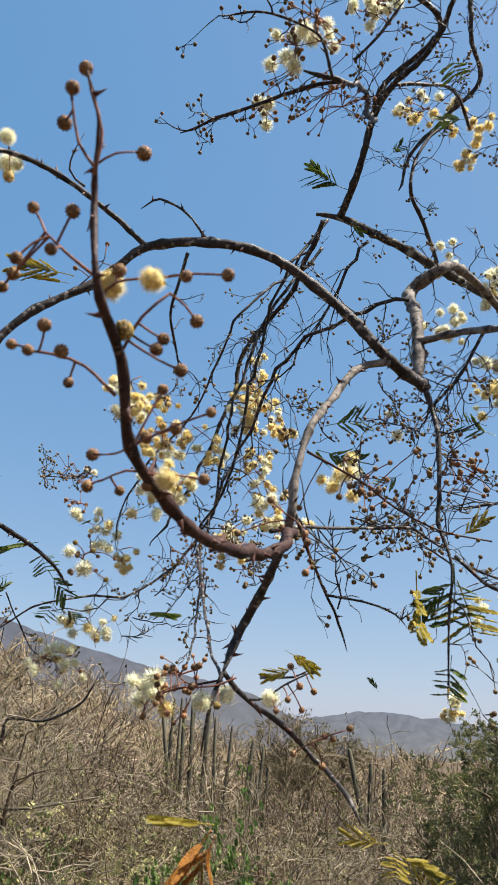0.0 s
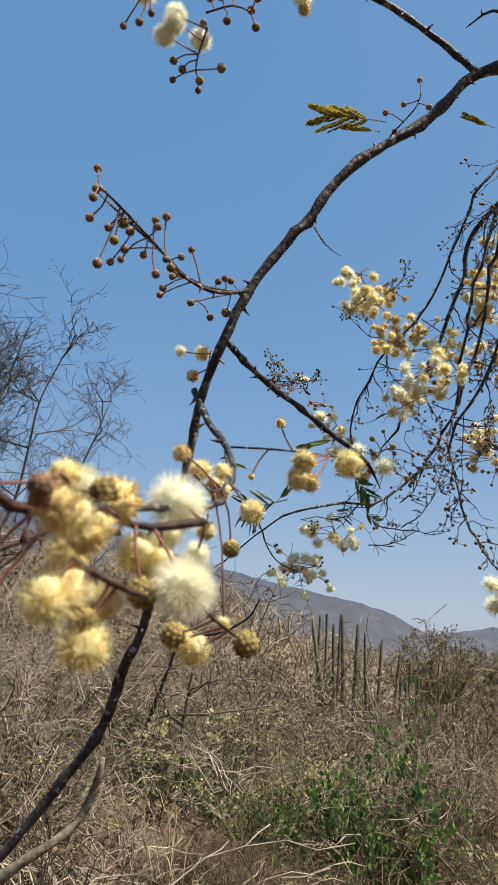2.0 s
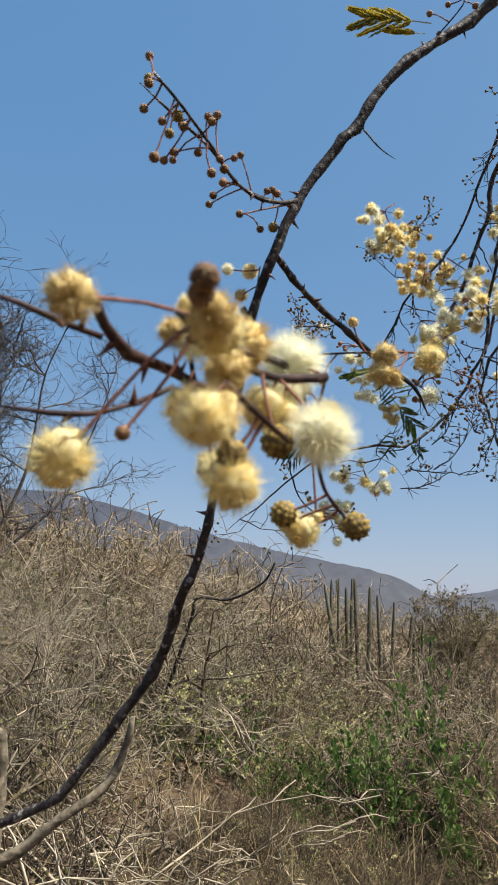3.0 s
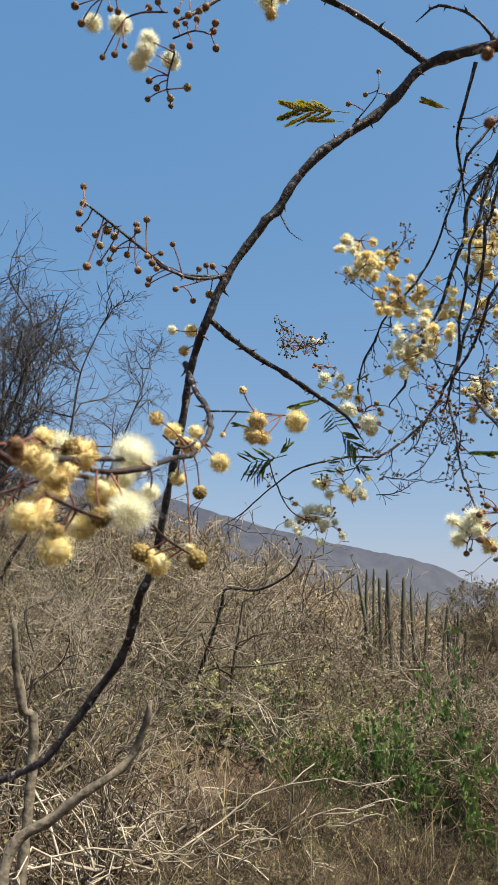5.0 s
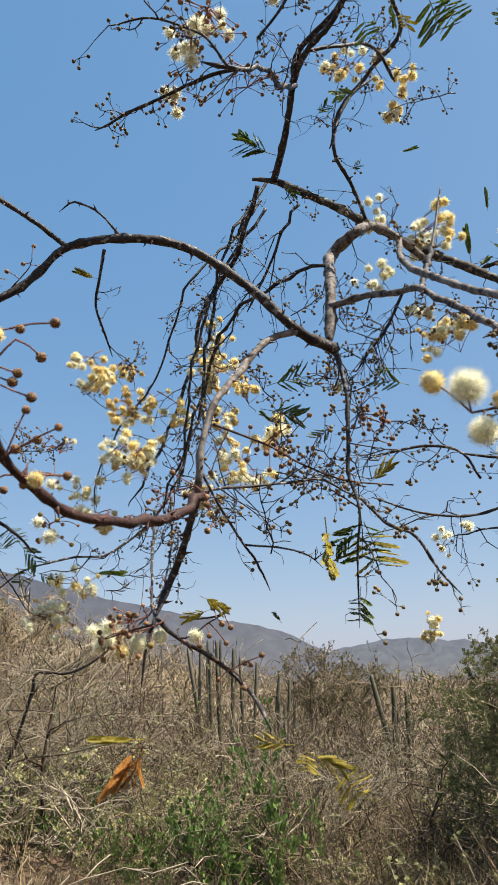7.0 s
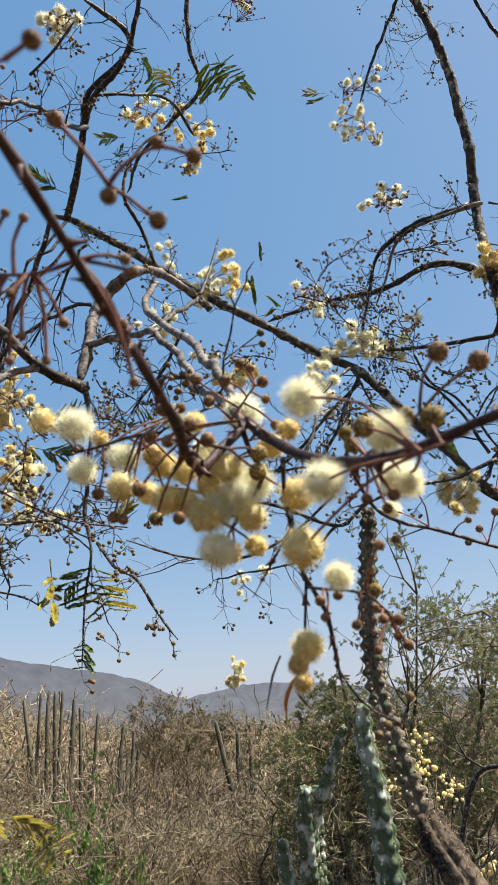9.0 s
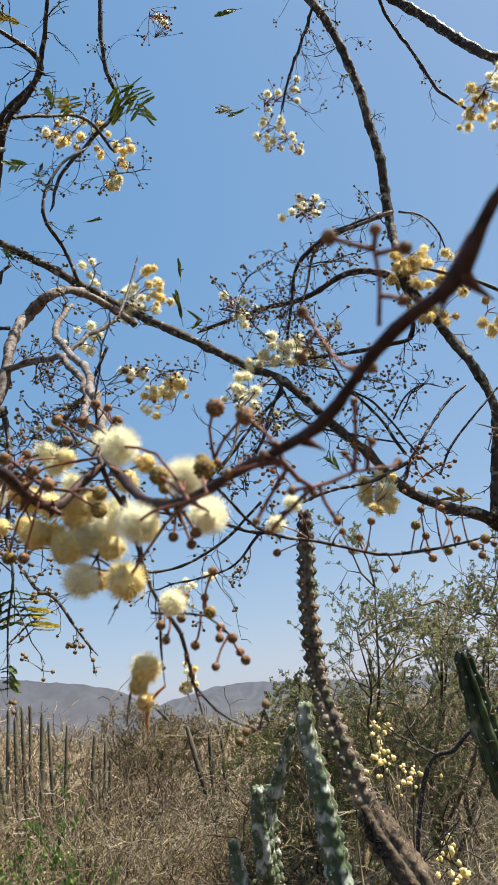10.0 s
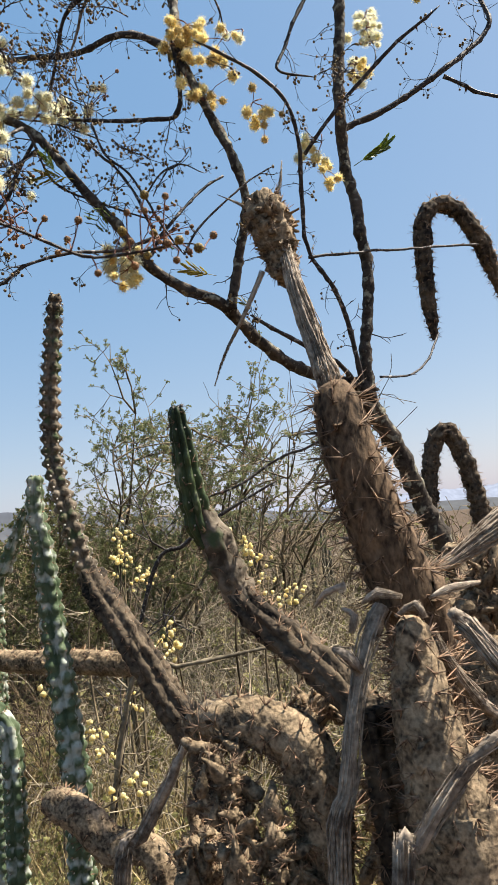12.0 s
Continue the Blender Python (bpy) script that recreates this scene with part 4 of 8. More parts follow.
fibres('dead_branch_wood', [(0.942, 0.489, 1.310, 0.0084), (0.955, 0.484, 1.297, 0.0117), (0.966, 0.460, 1.265, 0.0130), (0.996, 0.429, 1.215, 0.0137)], 'silvery broken dead wood limb', 20, 22)
fibres('dead_branch_wood', [(0.897, 0.387, 1.227, 0.0089), (0.876, 0.401, 1.209, 0.0098), (0.852, 0.417, 1.179, 0.0093), (0.828, 0.435, 1.138, 0.0102), (0.816, 0.448, 1.093, 0.0112)], 'bent weathered dead wood limb', 21, 26, to_ground=True)
fibres('dead_branch_wood', [(0.968, 0.548, 1.282, 0.0042), (0.983, 0.545, 1.244, 0.0079), (1.008, 0.537, 1.205, 0.0103), (1.045, 0.522, 1.171, 0.0121)], 'split weathered dead wood limb', 22, 16)
fibres('bark_strip', [(0.864, 0.620, 1.317, 0.0016), (0.869, 0.603, 1.334, 0.0049), (0.887, 0.588, 1.340, 0.0061)], 'torn curled strip of pale cactus bark', 50, 7)
fibres('bark_strip', [(0.893, 0.570, 1.321, 0.0018), (0.905, 0.557, 1.332, 0.0071), (0.925, 0.541, 1.326, 0.0035)], 'torn curled strip of pale cactus bark', 51, 7)
fibres('bark_strip', [(0.912, 0.540, 1.307, 0.0023), (0.927, 0.524, 1.318, 0.0075), (0.932, 0.518, 1.304, 0.0046)], 'torn curled strip of pale cactus bark', 52, 7)
fibres('bark_strip', [(0.859, 0.582, 1.278, 0.0041), (0.865, 0.568, 1.273, 0.0105), (0.879, 0.564, 1.253, 0.0058)], 'torn curled strip of pale cactus bark', 53, 7)
fibres('bark_strip', [(0.880, 0.589, 1.317, 0.0030), (0.889, 0.580, 1.308, 0.0072), (0.882, 0.580, 1.291, 0.0042)], 'torn curled strip of pale cactus bark', 54, 7)
fibres('bark_strip', [(0.950, 0.529, 1.321, 0.0018), (0.973, 0.527, 1.328, 0.0060), (1.012, 0.518, 1.331, 0.0030)], 'torn curled strip of pale cactus bark', 55, 7)
cactus([(1.701, 1.284, 1.839, 0.0071), (1.697, 1.281, 1.875, 0.0143), (1.690, 1.275, 1.953, 0.0191), (1.683, 1.265, 2.052, 0.0221), (1.685, 1.253, 2.134, 0.0215), (1.722, 1.240, 2.177, 0.0204), (1.767, 1.229, 2.169, 0.0218), (1.821, 1.220, 2.108, 0.0230), (1.864, 1.229, 2.040, 0.0208), (1.904, 1.240, 1.970, 0.0136), (1.974, 1.248, 1.808, 0.0113)], 7, DEAD_DARK, 'hooked drooping dry cactus arm', 23, rib=0.15, spine=0.018, every=2.2, woolly=False, lump=0.34)
cactus([(1.797, 1.489, 1.373, 0.0170), (1.795, 1.474, 1.496, 0.0222), (1.807, 1.455, 1.595, 0.0234), (1.838, 1.434, 1.627, 0.0222), (1.867, 1.425, 1.581, 0.0234), (1.896, 1.423, 1.485, 0.0248), (1.916, 1.425, 1.391, 0.0261), (1.932, 1.431, 1.281, 0.0287)], 7, DEAD_DARK, 'hooked dry cactus arm', 24, rib=0.15, spine=0.018, every=2.2, woolly=False, lump=0.34)
dead_stem([(1.411, 1.014, 1.333, 0.0163), (1.422, 0.955, 1.305, 0.0367), (1.336, 0.839, 1.241, 0.0559), (1.265, 0.774, 1.153, 0.0641), (1.264, 0.797, 0.983, 0.0726)], 'massed dead cactus trunk in the thicket', 25, spine=0.02, lump=0.25)
ruin((0.796, 0.751, 1.108), (0.045, 0.045, 0.08), 'crumbling heap of rotten brown cactus bark', 31)
ruin((0.815, 0.726, 1.054), (0.055, 0.055, 0.07), 'crumbling heap of rotten brown cactus bark', 32)
ruin((0.798, 0.869, 0.985), (0.05, 0.05, 0.06), 'crumbling heap of rotten brown cactus bark', 33)
ruin((0.852, 0.711, 1.017), (0.045, 0.045, 0.06), 'crumbling heap of rotten brown cactus bark', 34)
ruin((1.032, 0.731, 1.106), (0.05, 0.05, 0.1), 'crumbling heap of rotten brown cactus bark', 35)
ruin((1.022, 0.751, 0.997), (0.05, 0.05, 0.09), 'crumbling heap of rotten brown cactus bark', 36)
ruin((0.957, 0.798, 1.151), (0.04, 0.04, 0.05), 'crumbling heap of rotten brown cactus bark', 37)
ruin((1.203, 0.730, 1.296), (0.07, 0.07, 0.07), 'crumbling heap of rotten brown cactus bark', 38)
far_cactus(-1.09, 10.28, [(-0.11, -0.32, 2.04, 0.026), (-0.03, -0.06, 2.01, 0.026), (0.14, 0.10, 2.11, 0.024)], 40, 'clump of slender grey-green columnar cactus in the scrub')
far_cactus(-0.71, 10.76, [(-0.17, -0.13, 2.04, 0.031), (0.03, -0.01, 1.91, 0.022), (0.14, 0.21, 1.83, 0.022)], 42, 'clump of upright columnar cactus in the scrub')
far_cactus(1.47, 11.41, [(-0.09, -0.34, 1.63, 0.036), (-0.04, 0.00, 1.48, 0.033), (0.13, 0.14, 1.40, 0.030)], 43, 'leaning grey columnar cactus in the scrub')
far_cactus(-0.17, 11.90, [(-0.10, -0.08, 1.35, 0.030), (0.11, 0.17, 1.32, 0.030), (-0.02, 0.00, 1.20, 0.027)], 44, 'short pale columnar cactus in the scrub')
far_cactus(-1.02, 13.36, [(-0.66, -0.63, 2.28, 0.026), (-0.52, -0.52, 2.31, 0.026), (-0.29, -0.26, 2.29, 0.026), (0.63, 0.74, 1.70, 0.030), (0.86, 0.92, 1.59, 0.026)], 45, 'clump of columnar cactus far in the scrub')
far_cactus(5.79, 8.63, [(0.09, 0.11, 0.94, 0.028), (0.20, 0.24, 1.01, 0.028), (-0.29, -0.29, 0.95, 0.022)], 46, 'grey columnar cactus far in the scrub')
far_cactus(5.73, 8.32, [(-0.04, -0.03, 1.29, 0.024), (0.04, 0.05, 1.21, 0.024)], 47, 'grey columnar cactus far in the scrub')
ruin((0.916, 0.714, 1.812), (0.020, 0.020, 0.036), 'torn splintered bark on the snapped cactus head', 44, 0.012)

# ---- the acacia: prototypes of its small parts ----
def flower_mesh(name, seed, r, core, n, material, shag, lump, thick):
    """A ball of stamens: a knobbly core under fine filaments, in tufts where it has begun to wither."""
    rng = random.Random(seed)
    g = Geo()
    ball(g, (0, 0, 0), core, 8, 12, lump, 300 + seed)
    tufts = sphere_ways(26, rng, 0.2)
    for w in sphere_ways(n, rng):
        near = max(tufts, key=lambda q: q.dot(w))
        way = w.lerp(near, min(0.8, shag * 2)).normalized()
        le = (r - core * 0.7) * rng.uniform(0.75, 1.15) * (1 + lump * (near.dot(w) - 0.93) * 3)
        b = (rng.uniform(-shag, shag), rng.uniform(-shag, shag), rng.uniform(-shag, shag) - shag * 0.3)
        foot = w * core * 0.7
        side = twist(rng, w.orthogonal(), 0.8) * r * thick
        tip = foot + way * le + Vector(b) * le
        g.add([tuple(foot - side), tuple(foot + side), tuple(tip)], [(0, 1, 2)])
    return g.mesh(name, material)


def bud_mesh(name, seed, r, material):
    rng = random.Random(seed)
    g = Geo()
    ball(g, (0, 0, 0), r * 0.84, 6, 8)
    core = len(g.f)
    for w in sphere_ways(46, rng, 0.04):
        u = w.orthogonal().normalized() * r * 0.20
        q = w.cross(u)
        c = Vector((0, 0, 0))
        b, t = c + w * r * 0.80, c + w * r * 1.0
        g.add([tuple(b + u), tuple(b + q), tuple(b - u), tuple(b - q), tuple(t)], [(0, 1, 4), (1, 2, 4), (2, 3, 4), (3, 0, 4)])
    me = g.mesh(name, material)
    me.materials.append(BUD_DARK)
    me.polygons.foreach_set("material_index", [1] * core + [0] * (len(g.f) - core))
    return me


def pinna(geo, m, length, pairs, wide, rng):
    """One feather of leaflets along x of the pose m."""
    rows = [(*(m @ Vector((length * t, 0, 0.04 * length * math.sin(3 * t)))), 0.0004) for t in (0, 0.3, 0.6, 1)]
    tube(geo, rows, 3, close=False)
    for i in range(pairs):
        t = (i + 0.7) / pairs
        s = wide * math.sin(math.pi * (0.12 + 0.8 * t)) ** 0.6
        for side in (-1, 1):
            x = length * t
            lift = rng.uniform(-0.2, 0.35) * s
            w = length / pairs * 1.5
            a = m @ Vector((x, 0, 0.04 * length * math.sin(3 * t)))
            b = m @ Vector((x + s * 0.22 - w, side * s * 0.5, lift * 0.6))
            c = m @ Vector((x + s * 0.45, side * s, lift))
            d = m @ Vector((x + s * 0.28 + w, side * s * 0.5, lift * 0.3))
            geo.add([tuple(a), tuple(b), tuple(c), tuple(d)], [(0, 1, 2, 3)])


def leaf_mesh(name, seed, material, length=0.062, pinnae=5, plen=0.044, fold=0.5):
    """A twice-feathered leaf on a thin stalk along z."""
    rng = random.Random(seed)
    g = Geo()
    tube(g, [(0, 0, 0, 0.0008), (0.002, 0, length * 0.5, 0.0007), (0, 0, length, 0.0004)], 4)
    for i in range(pinnae):
        t = 0.35 + 0.65 * i / max(1, pinnae - 1)
        for side in (-1, 1):
            m = Matrix.Translation((0, 0, length * t)) @ Euler((rng.uniform(-0.5, 0.5), -fold + rng.uniform(-0.2, 0.2), (0 if side > 0 else math.pi) + rng.uniform(-0.2, 0.2))).to_matrix().to_4x4()
            pinna(g, m, plen * rng.uniform(0.75, 1.1) * (1 - 0.12 * abs(i - 2)), 18, 0.0050, rng)
    return g.mesh(name, material, False)


HEADS = {
    "cream": [flower_mesh("fresh_flower", 1 + i, 0.0116, 0.0068, 2600, CREAM, 0.07, 0.22, 0.010) for i in range(2)],
    "yellow": [flower_mesh("ageing_flower", 5 + i, 0.0106, 0.0072, 1500, YELLOW, 0.15, 0.75, 0.015) for i in range(3)],
    "tan": [flower_mesh("withered_flower", 9 + i, 0.0096, 0.0062, 900, TAN, 0.2, 0.7, 0.024) for i in range(2)],
    "bud": [bud_mesh("bud", 11, 0.0034, BUD)],
    "green": [bud_mesh("green_bud", 12, 0.0040, BUD_GREEN)],
}
HEADS_FAR = {
    "cream": [flower_mesh("fresh_flower", 31 + i, 0.0122, 0.0056, 430, CREAM, 0.12, 0.6, 0.034) for i in range(2)],
    "yellow": [flower_mesh("ageing_flower", 35 + i, 0.0114, 0.0056, 360, YELLOW, 0.18, 0.9, 0.040) for i in range(3)],
    "tan": [flower_mesh("withered_flower", 39, 0.0104, 0.0056, 240, TAN, 0.2, 0.7, 0.055)],
}
LABELS = {"cream": "fluffy cream flower head", "yellow": "yellowing flower head", "tan": "withered tan flower head", "bud": "", "green": "greenish yellow bud"}
LEAVES = [leaf_mesh("leaf", 20 + i, LEAF, fold=(0.3, 0.9)[i]) for i in range(2)]
LEAVES_OLD = [leaf_mesh("yellow_leaf", 25, LEAF_OLD, fold=f) for f in (0.3, 1.1)]
LEAVES_DRY = [leaf_mesh("dry_leaf", 27, LEAF_DRY, 0.05, 5, 0.045, 1.1)]
tg = Geo()
tube(tg, [(0, 0, -0.001, 0.0018), (0, 0, 0.001, 0.0013), (0.0004, 0, 0.003, 0.0007), (0.0016, 0, 0.0062, 0.0001)], 5)
THORN_MESH = tg.mesh("thorn", THORN)
MASS = {k: Geo() for k in HEADS}
rng = random.Random(8)

acacia = thing("acacia_tree", (1.55, 1.15, ground_z(1.55, 1.15)), "thorny flowering acacia with dark branches and cream pompom flowers", "tree")
ORIGIN = acacia.location.copy()


def kinks(rows, amount, seed):
    """Bends a smooth limb at its nodes, which swell a little, and slims it between them."""
    rg = random.Random(seed)
    n = len(rows)
    nodes, i = [0], 0
    while i < n - 1:
        i = min(n - 1, i + rg.randint(2, 6) + (rows[i][3] > 0.006) * 3)
        nodes.append(i)
    off = [np.zeros(3)] + [np.array([rg.gauss(0, 1) for _ in range(3)]) * amount * min(0.0019, 0.0006 + 0.30 * rows[k][3]) for k in nodes[1:-1]] + [np.zeros(3)]
    for c in range(3):
        rows[:, c] += np.interp(np.arange(n), nodes, [o[c] for o in off])
    near = np.abs(np.arange(n)[:, None] - np.array(nodes)[None]).min(1)
    rows[:, 3] *= np.where(near == 0, 0.96, np.where(near == 1, 0.83, 0.79))


def branch(name, material, ctrl, thorns=0, label="", sides=8, wander=0.8, kind=""):
    """One limb: a knobbly tube with thorns standing off it."""
    rows = curve(ctrl, 0.009)
    kinks(rows, wander, int(ctrl[0][0] * 9000) % 9973)
    k = max(3, len(rows) // 16)
    rows[-k:, 3] *= np.linspace(1, 0.35, k)
    g = Geo()
    tube(g, rows, sides, 0.26, 150, origin=ORIGIN)
    ob = part(name, g, material, acacia, label, kind)
    for _ in range(int(thorns * 1.5)):
        i = rng.randrange(1, len(rows) - 1)
        p, q = Vector(rows[i][:3]), Vector(rows[i + 1][:3])
        w = twist(rng, (q - p).orthogonal(), 0.1)
        w = (Matrix.Rotation(rng.uniform(0, 6.28), 3, (q - p).normalized()) @ w).normalized()
        piece("thorn", THORN_MESH, acacia, turned(p + w * rows[i][3] * 0.8, w, rng.uniform(0.7, 1.25) * min(1.5, 0.7 + rows[i][3] / 0.006), rng.uniform(0, 6)))
    return rows


def head(kind, at, way, size=1.0, plain=False):
    """A flower head or a bud; in the far bunches every second one is joined into a mass."""
    if plain and rng.random() < 0.6:
        me = rng.choice(HEADS_FAR.get(kind, HEADS[kind]))
        m = Matrix.Translation(-ORIGIN) @ turned(at, way, size * rng.uniform(0.6, 1.1), rng.uniform(0, 6))
        MASS[kind].add([tuple(m @ v.co) for v in me.vertices], [tuple(q.vertices) for q in me.polygons])
        return
    me = rng.choice(HEADS_FAR.get(kind, HEADS[kind]) if plain else HEADS[kind])
    piece("bud" if kind in ("bud", "green") else "flower_head", me, acacia, turned(at, way, size * rng.uniform(0.68 if plain else 0.85, 1.15), rng.uniform(0, 6)), LABELS[kind])


def spray(at, way, length, kinds, stalk=0.022, size=1.0, r=0.0014, curl=0.25, seed=0):
    """A flowering spray: a thin axis from at along way, with stalks that end in heads. kinds: {kind: number}."""
    rg = random.Random(seed)
    p, d = Vector(at), Vector(way).normalized()
    g = Geo()
    names = [k for k, n in kinds.items() for _ in range(n)]
    rg.shuffle(names)
    steps = max(3, len(names) // 2)
    rows = [(*p, r)]
    pts = []
    for i in range(steps):
        d = twist(rg, d + Vector((0, 0, 0.02)), curl)
        p = p + d * length / steps
        rows.append((*p, r * (1 - 0.6 * (i + 1) / steps)))
        pts.append((p.copy(), d.copy()))
    tube(g, curve(rows, 0.006), 5, origin=ORIGIN)
    part("twig", g, BARK_RED, acacia)
    g = Geo()
    for i, k in enumerate(names):
        q, dd = pts[min(len(pts) - 1, i * len(pts) // len(names))]
        w = twist(rg, dd * 0.5 + Vector((0, 0, 0.1)), 0.75)
        le = stalk * rg.uniform(0.5, 1.2)
        mid = q + w * le * 0.5 + Vector((0, 0, -0.05 * le))
        end = q + w * le
        tube(g, [(*q, 0.0008), (*mid, 0.0006), (*end, 0.0007)], 4, origin=ORIGIN)
        head(k, end + w * 0.003, w, size)
    part("inflorescence", g, STALK, acacia, kind="stuff")


def stalk_to(g, foot, end, rg, r=0.0006):
    foot, end = Vector(foot), Vector(end)
    le = (end - foot).length
    mid = (foot + end) / 2 + Vector((rg.uniform(-0.08, 0.08), rg.uniform(-0.08, 0.08), rg.uniform(-0.02, 0.10))) * le
    tube(g, curve([(*foot, r * 1.25), (*mid, r), (*end, r * 1.1)], le / 5 + 0.001), 5, origin=ORIGIN, close=False)


def cluster(axis, heads, r=0.0012, material=None):
    """Heads at chosen places on stalks that leave the nearest point of an axis."""
    rg = random.Random(len(heads) * 7 + int(axis[0][0] * 1000))
    a = [Vector(p) for p in axis]
    fine = [a[i].lerp(a[i + 1], t / 6) for i in range(len(a) - 1) for t in range(6)] + [a[-1]]
    if len(a) > 1 and r:
        g = Geo()
        tube(g, curve([(*p, r * (1 - 0.45 * i / len(a))) for i, p in enumerate(a)], 0.006), 6, 0.15, 200, origin=ORIGIN)
        part("twig", g, material or STALK, acacia)
    g = Geo()
    for kind, x, y, z, size in heads:
        c = Vector((x, y, z))
        foot = min(fine, key=lambda p: (p - c).length)
        w = (c - foot)
        w = w.normalized() if w.length > 0.002 else Vector((0, 0, 1))
        stalk_to(g, foot, c, rg)
        head(kind, c, twist(rg, w, 0.2), size)
    part("inflorescence", g, STALK, acacia, kind="stuff")


def blossom(at, size, kinds, seed, scale=1.1):
    """A loose bunch of heads about a branching stalk."""
    rg = random.Random(seed)
    g = Geo()
    c = Vector(at)
    stem = [c + Vector((rg.uniform(-0.5, 0.5) * size[0], rg.uniform(-0.4, 0.4) * size[1], (0.9 - 0.45 * i) * size[2])) for i in range(5)]
    tube(g, curve([(*p, 0.0013 - 0.0002 * i) for i, p in enumerate(stem)], 0.01), 5, origin=ORIGIN)
    total = sum(kinds.values())
    knots = [c + Vector((rg.gauss(0, 0.45) * size[0], rg.gauss(0, 0.45) * size[1], rg.gauss(0, 0.45) * size[2])) for _ in range(max(2, total // 3))]
    for k, n in kinds.items():
        for _ in range(int(n * 2.2) if k in ("bud", "green") else int(n * 2.0)):
            e = rg.choice(knots) + Vector((rg.gauss(0, 0.0155), rg.gauss(0, 0.0155), rg.gauss(0, 0.0155)))
            foot = min(stem, key=lambda p: (p - e).length)
            stalk_to(g, foot, e, rg)
            head(k, e, twist(rg, (e - foot) if (e - foot).length > 0.001 else (0, 0, 1), 0.2), scale, True)
    part("inflorescence", g, STALK, acacia, kind="stuff")


def leaf(at, way, size=1.0, old=False, dry=False):
    piece("leaf", LEAVES_DRY[0] if dry else (LEAVES_OLD if old else LEAVES)[0 if way[2] < -0.8 else 1], acacia, turned(at, way, min(size, 1.15) * (1.0 if way[2] < -0.8 or dry else 0.9), rng.uniform(0, 6)), "folded orange-brown dry leaf" if dry else "yellowing feathery leaf" if old else "")


def twigs_along(rows, n, length, r0, seed, share=0.22, down=0.0, heads=True, material=None):
    """Fine side twigs on a limb, joined into one part, with small buds and old flower heads at their ends."""
    rg = random.Random(seed)
    g, bd = Geo(), Geo()
    for _ in range(int(n * 0.85)):
        i = rg.randrange(2, len(rows) - 1)
        p = Vector(rows[i][:3])
        d = twist(rg, Vector(rows[i][:3]) - Vector(rows[i - 2][:3]), 0.0)
        d = twist(rg, d * 0.6 + Vector((0, 0, -down)), 0.6)
        le = length * rg.uniform(0.35, 1.0)
        r = r0 * rg.uniform(0.7, 1.35)
        row, tips = [(*p, r)], []
        for k in range(5):
            d = twist(rg, d + Vector((0, 0, -down * 0.2)), 0.36)
            p = p + d * le / 5
            row.append((*p, r * (1 - 0.13 * (k + 1))))
            if rg.random() < 0.75:
                s = twist(rg, d, 0.8)
                e = p + s * le * rg.uniform(0.12, 0.35)
                tube(g, [(*p, r * 0.6), (*((p + e) / 2 + s.orthogonal() * 0.1 * le * rg.uniform(-0.5, 0.5)), r * 0.45), (*e, r * 0.35)], 4, origin=ORIGIN, close=False)
                tips.append((e, s))
        tips.append((p.copy(), d.copy()))
        tube(g, row, 4, 0.2, 150, origin=ORIGIN)
        for e, s in tips:
            if heads and rg.random() < share:
                for _ in range(rg.randint(1, 4)):
                    w = twist(rg, s, 0.8)
                    le2 = rg.uniform(0.006, 0.014)
                    tube(g, [(*e, 0.0005), (*(e + w * le2), 0.0005)], 3, origin=ORIGIN, close=False)
                    ball(bd, e + w * (le2 + 0.002) - ORIGIN, 0.0026, 4, 6)
    part("brush", g, material or BARK, acacia, kind="stuff")
    if bd.f:
        part("bud_mass", bd, BUD_DARK, acacia, kind="stuff")


# trunk and boughs
rows = branch('trunk', BARK_TRUNK, [(1.745, 1.256, 0.929, 0.0377), (1.617, 1.178, 1.184, 0.0313), (1.528, 1.135, 1.306, 0.0268), (1.477, 1.132, 1.421, 0.0256), (1.413, 1.115, 1.528, 0.0230), (1.349, 1.092, 1.609, 0.0225), (1.312, 1.074, 1.664, 0.0222), (1.303, 1.068, 1.708, 0.0155)], 0, sides=14)
rows = branch('bough', BARK_TRUNK, [(1.317, 1.073, 1.658, 0.0200), (1.309, 1.058, 1.740, 0.0139), (1.323, 1.042, 1.875, 0.0135), (1.317, 1.039, 1.994, 0.0137), (1.305, 1.048, 2.123, 0.0140), (1.291, 1.030, 2.227, 0.0140), (1.309, 1.011, 2.415, 0.0131), (1.326, 1.003, 2.607, 0.0134), (1.357, 0.983, 2.773, 0.0124), (1.425, 0.942, 3.046, 0.0115)], 0, sides=10)
twigs_along(rows, 24, 0.14, 0.0013, 101)
rows = branch('bough', BARK_TRUNK, [(1.302, 1.078, 1.671, 0.0189), (1.236, 1.094, 1.687, 0.0154), (1.146, 1.085, 1.715, 0.0139), (1.056, 1.059, 1.769, 0.0134), (0.980, 1.030, 1.808, 0.0129), (0.919, 1.030, 1.833, 0.0117), (0.863, 1.037, 1.870, 0.0107), (0.811, 1.045, 1.942, 0.0097), (0.765, 1.072, 2.015, 0.0099), (0.701, 1.113, 2.116, 0.0091), (0.648, 1.136, 2.161, 0.0091), (0.546, 1.170, 2.246, 0.0098), (0.443, 1.205, 2.333, 0.0101), (0.344, 1.221, 2.411, 0.0103), (0.275, 1.230, 2.466, 0.0099), (0.181, 1.249, 2.536, 0.0095), (0.119, 1.266, 2.568, 0.0108)], 0, sides=10)
twigs_along(rows, 34, 0.12, 0.0012, 102)
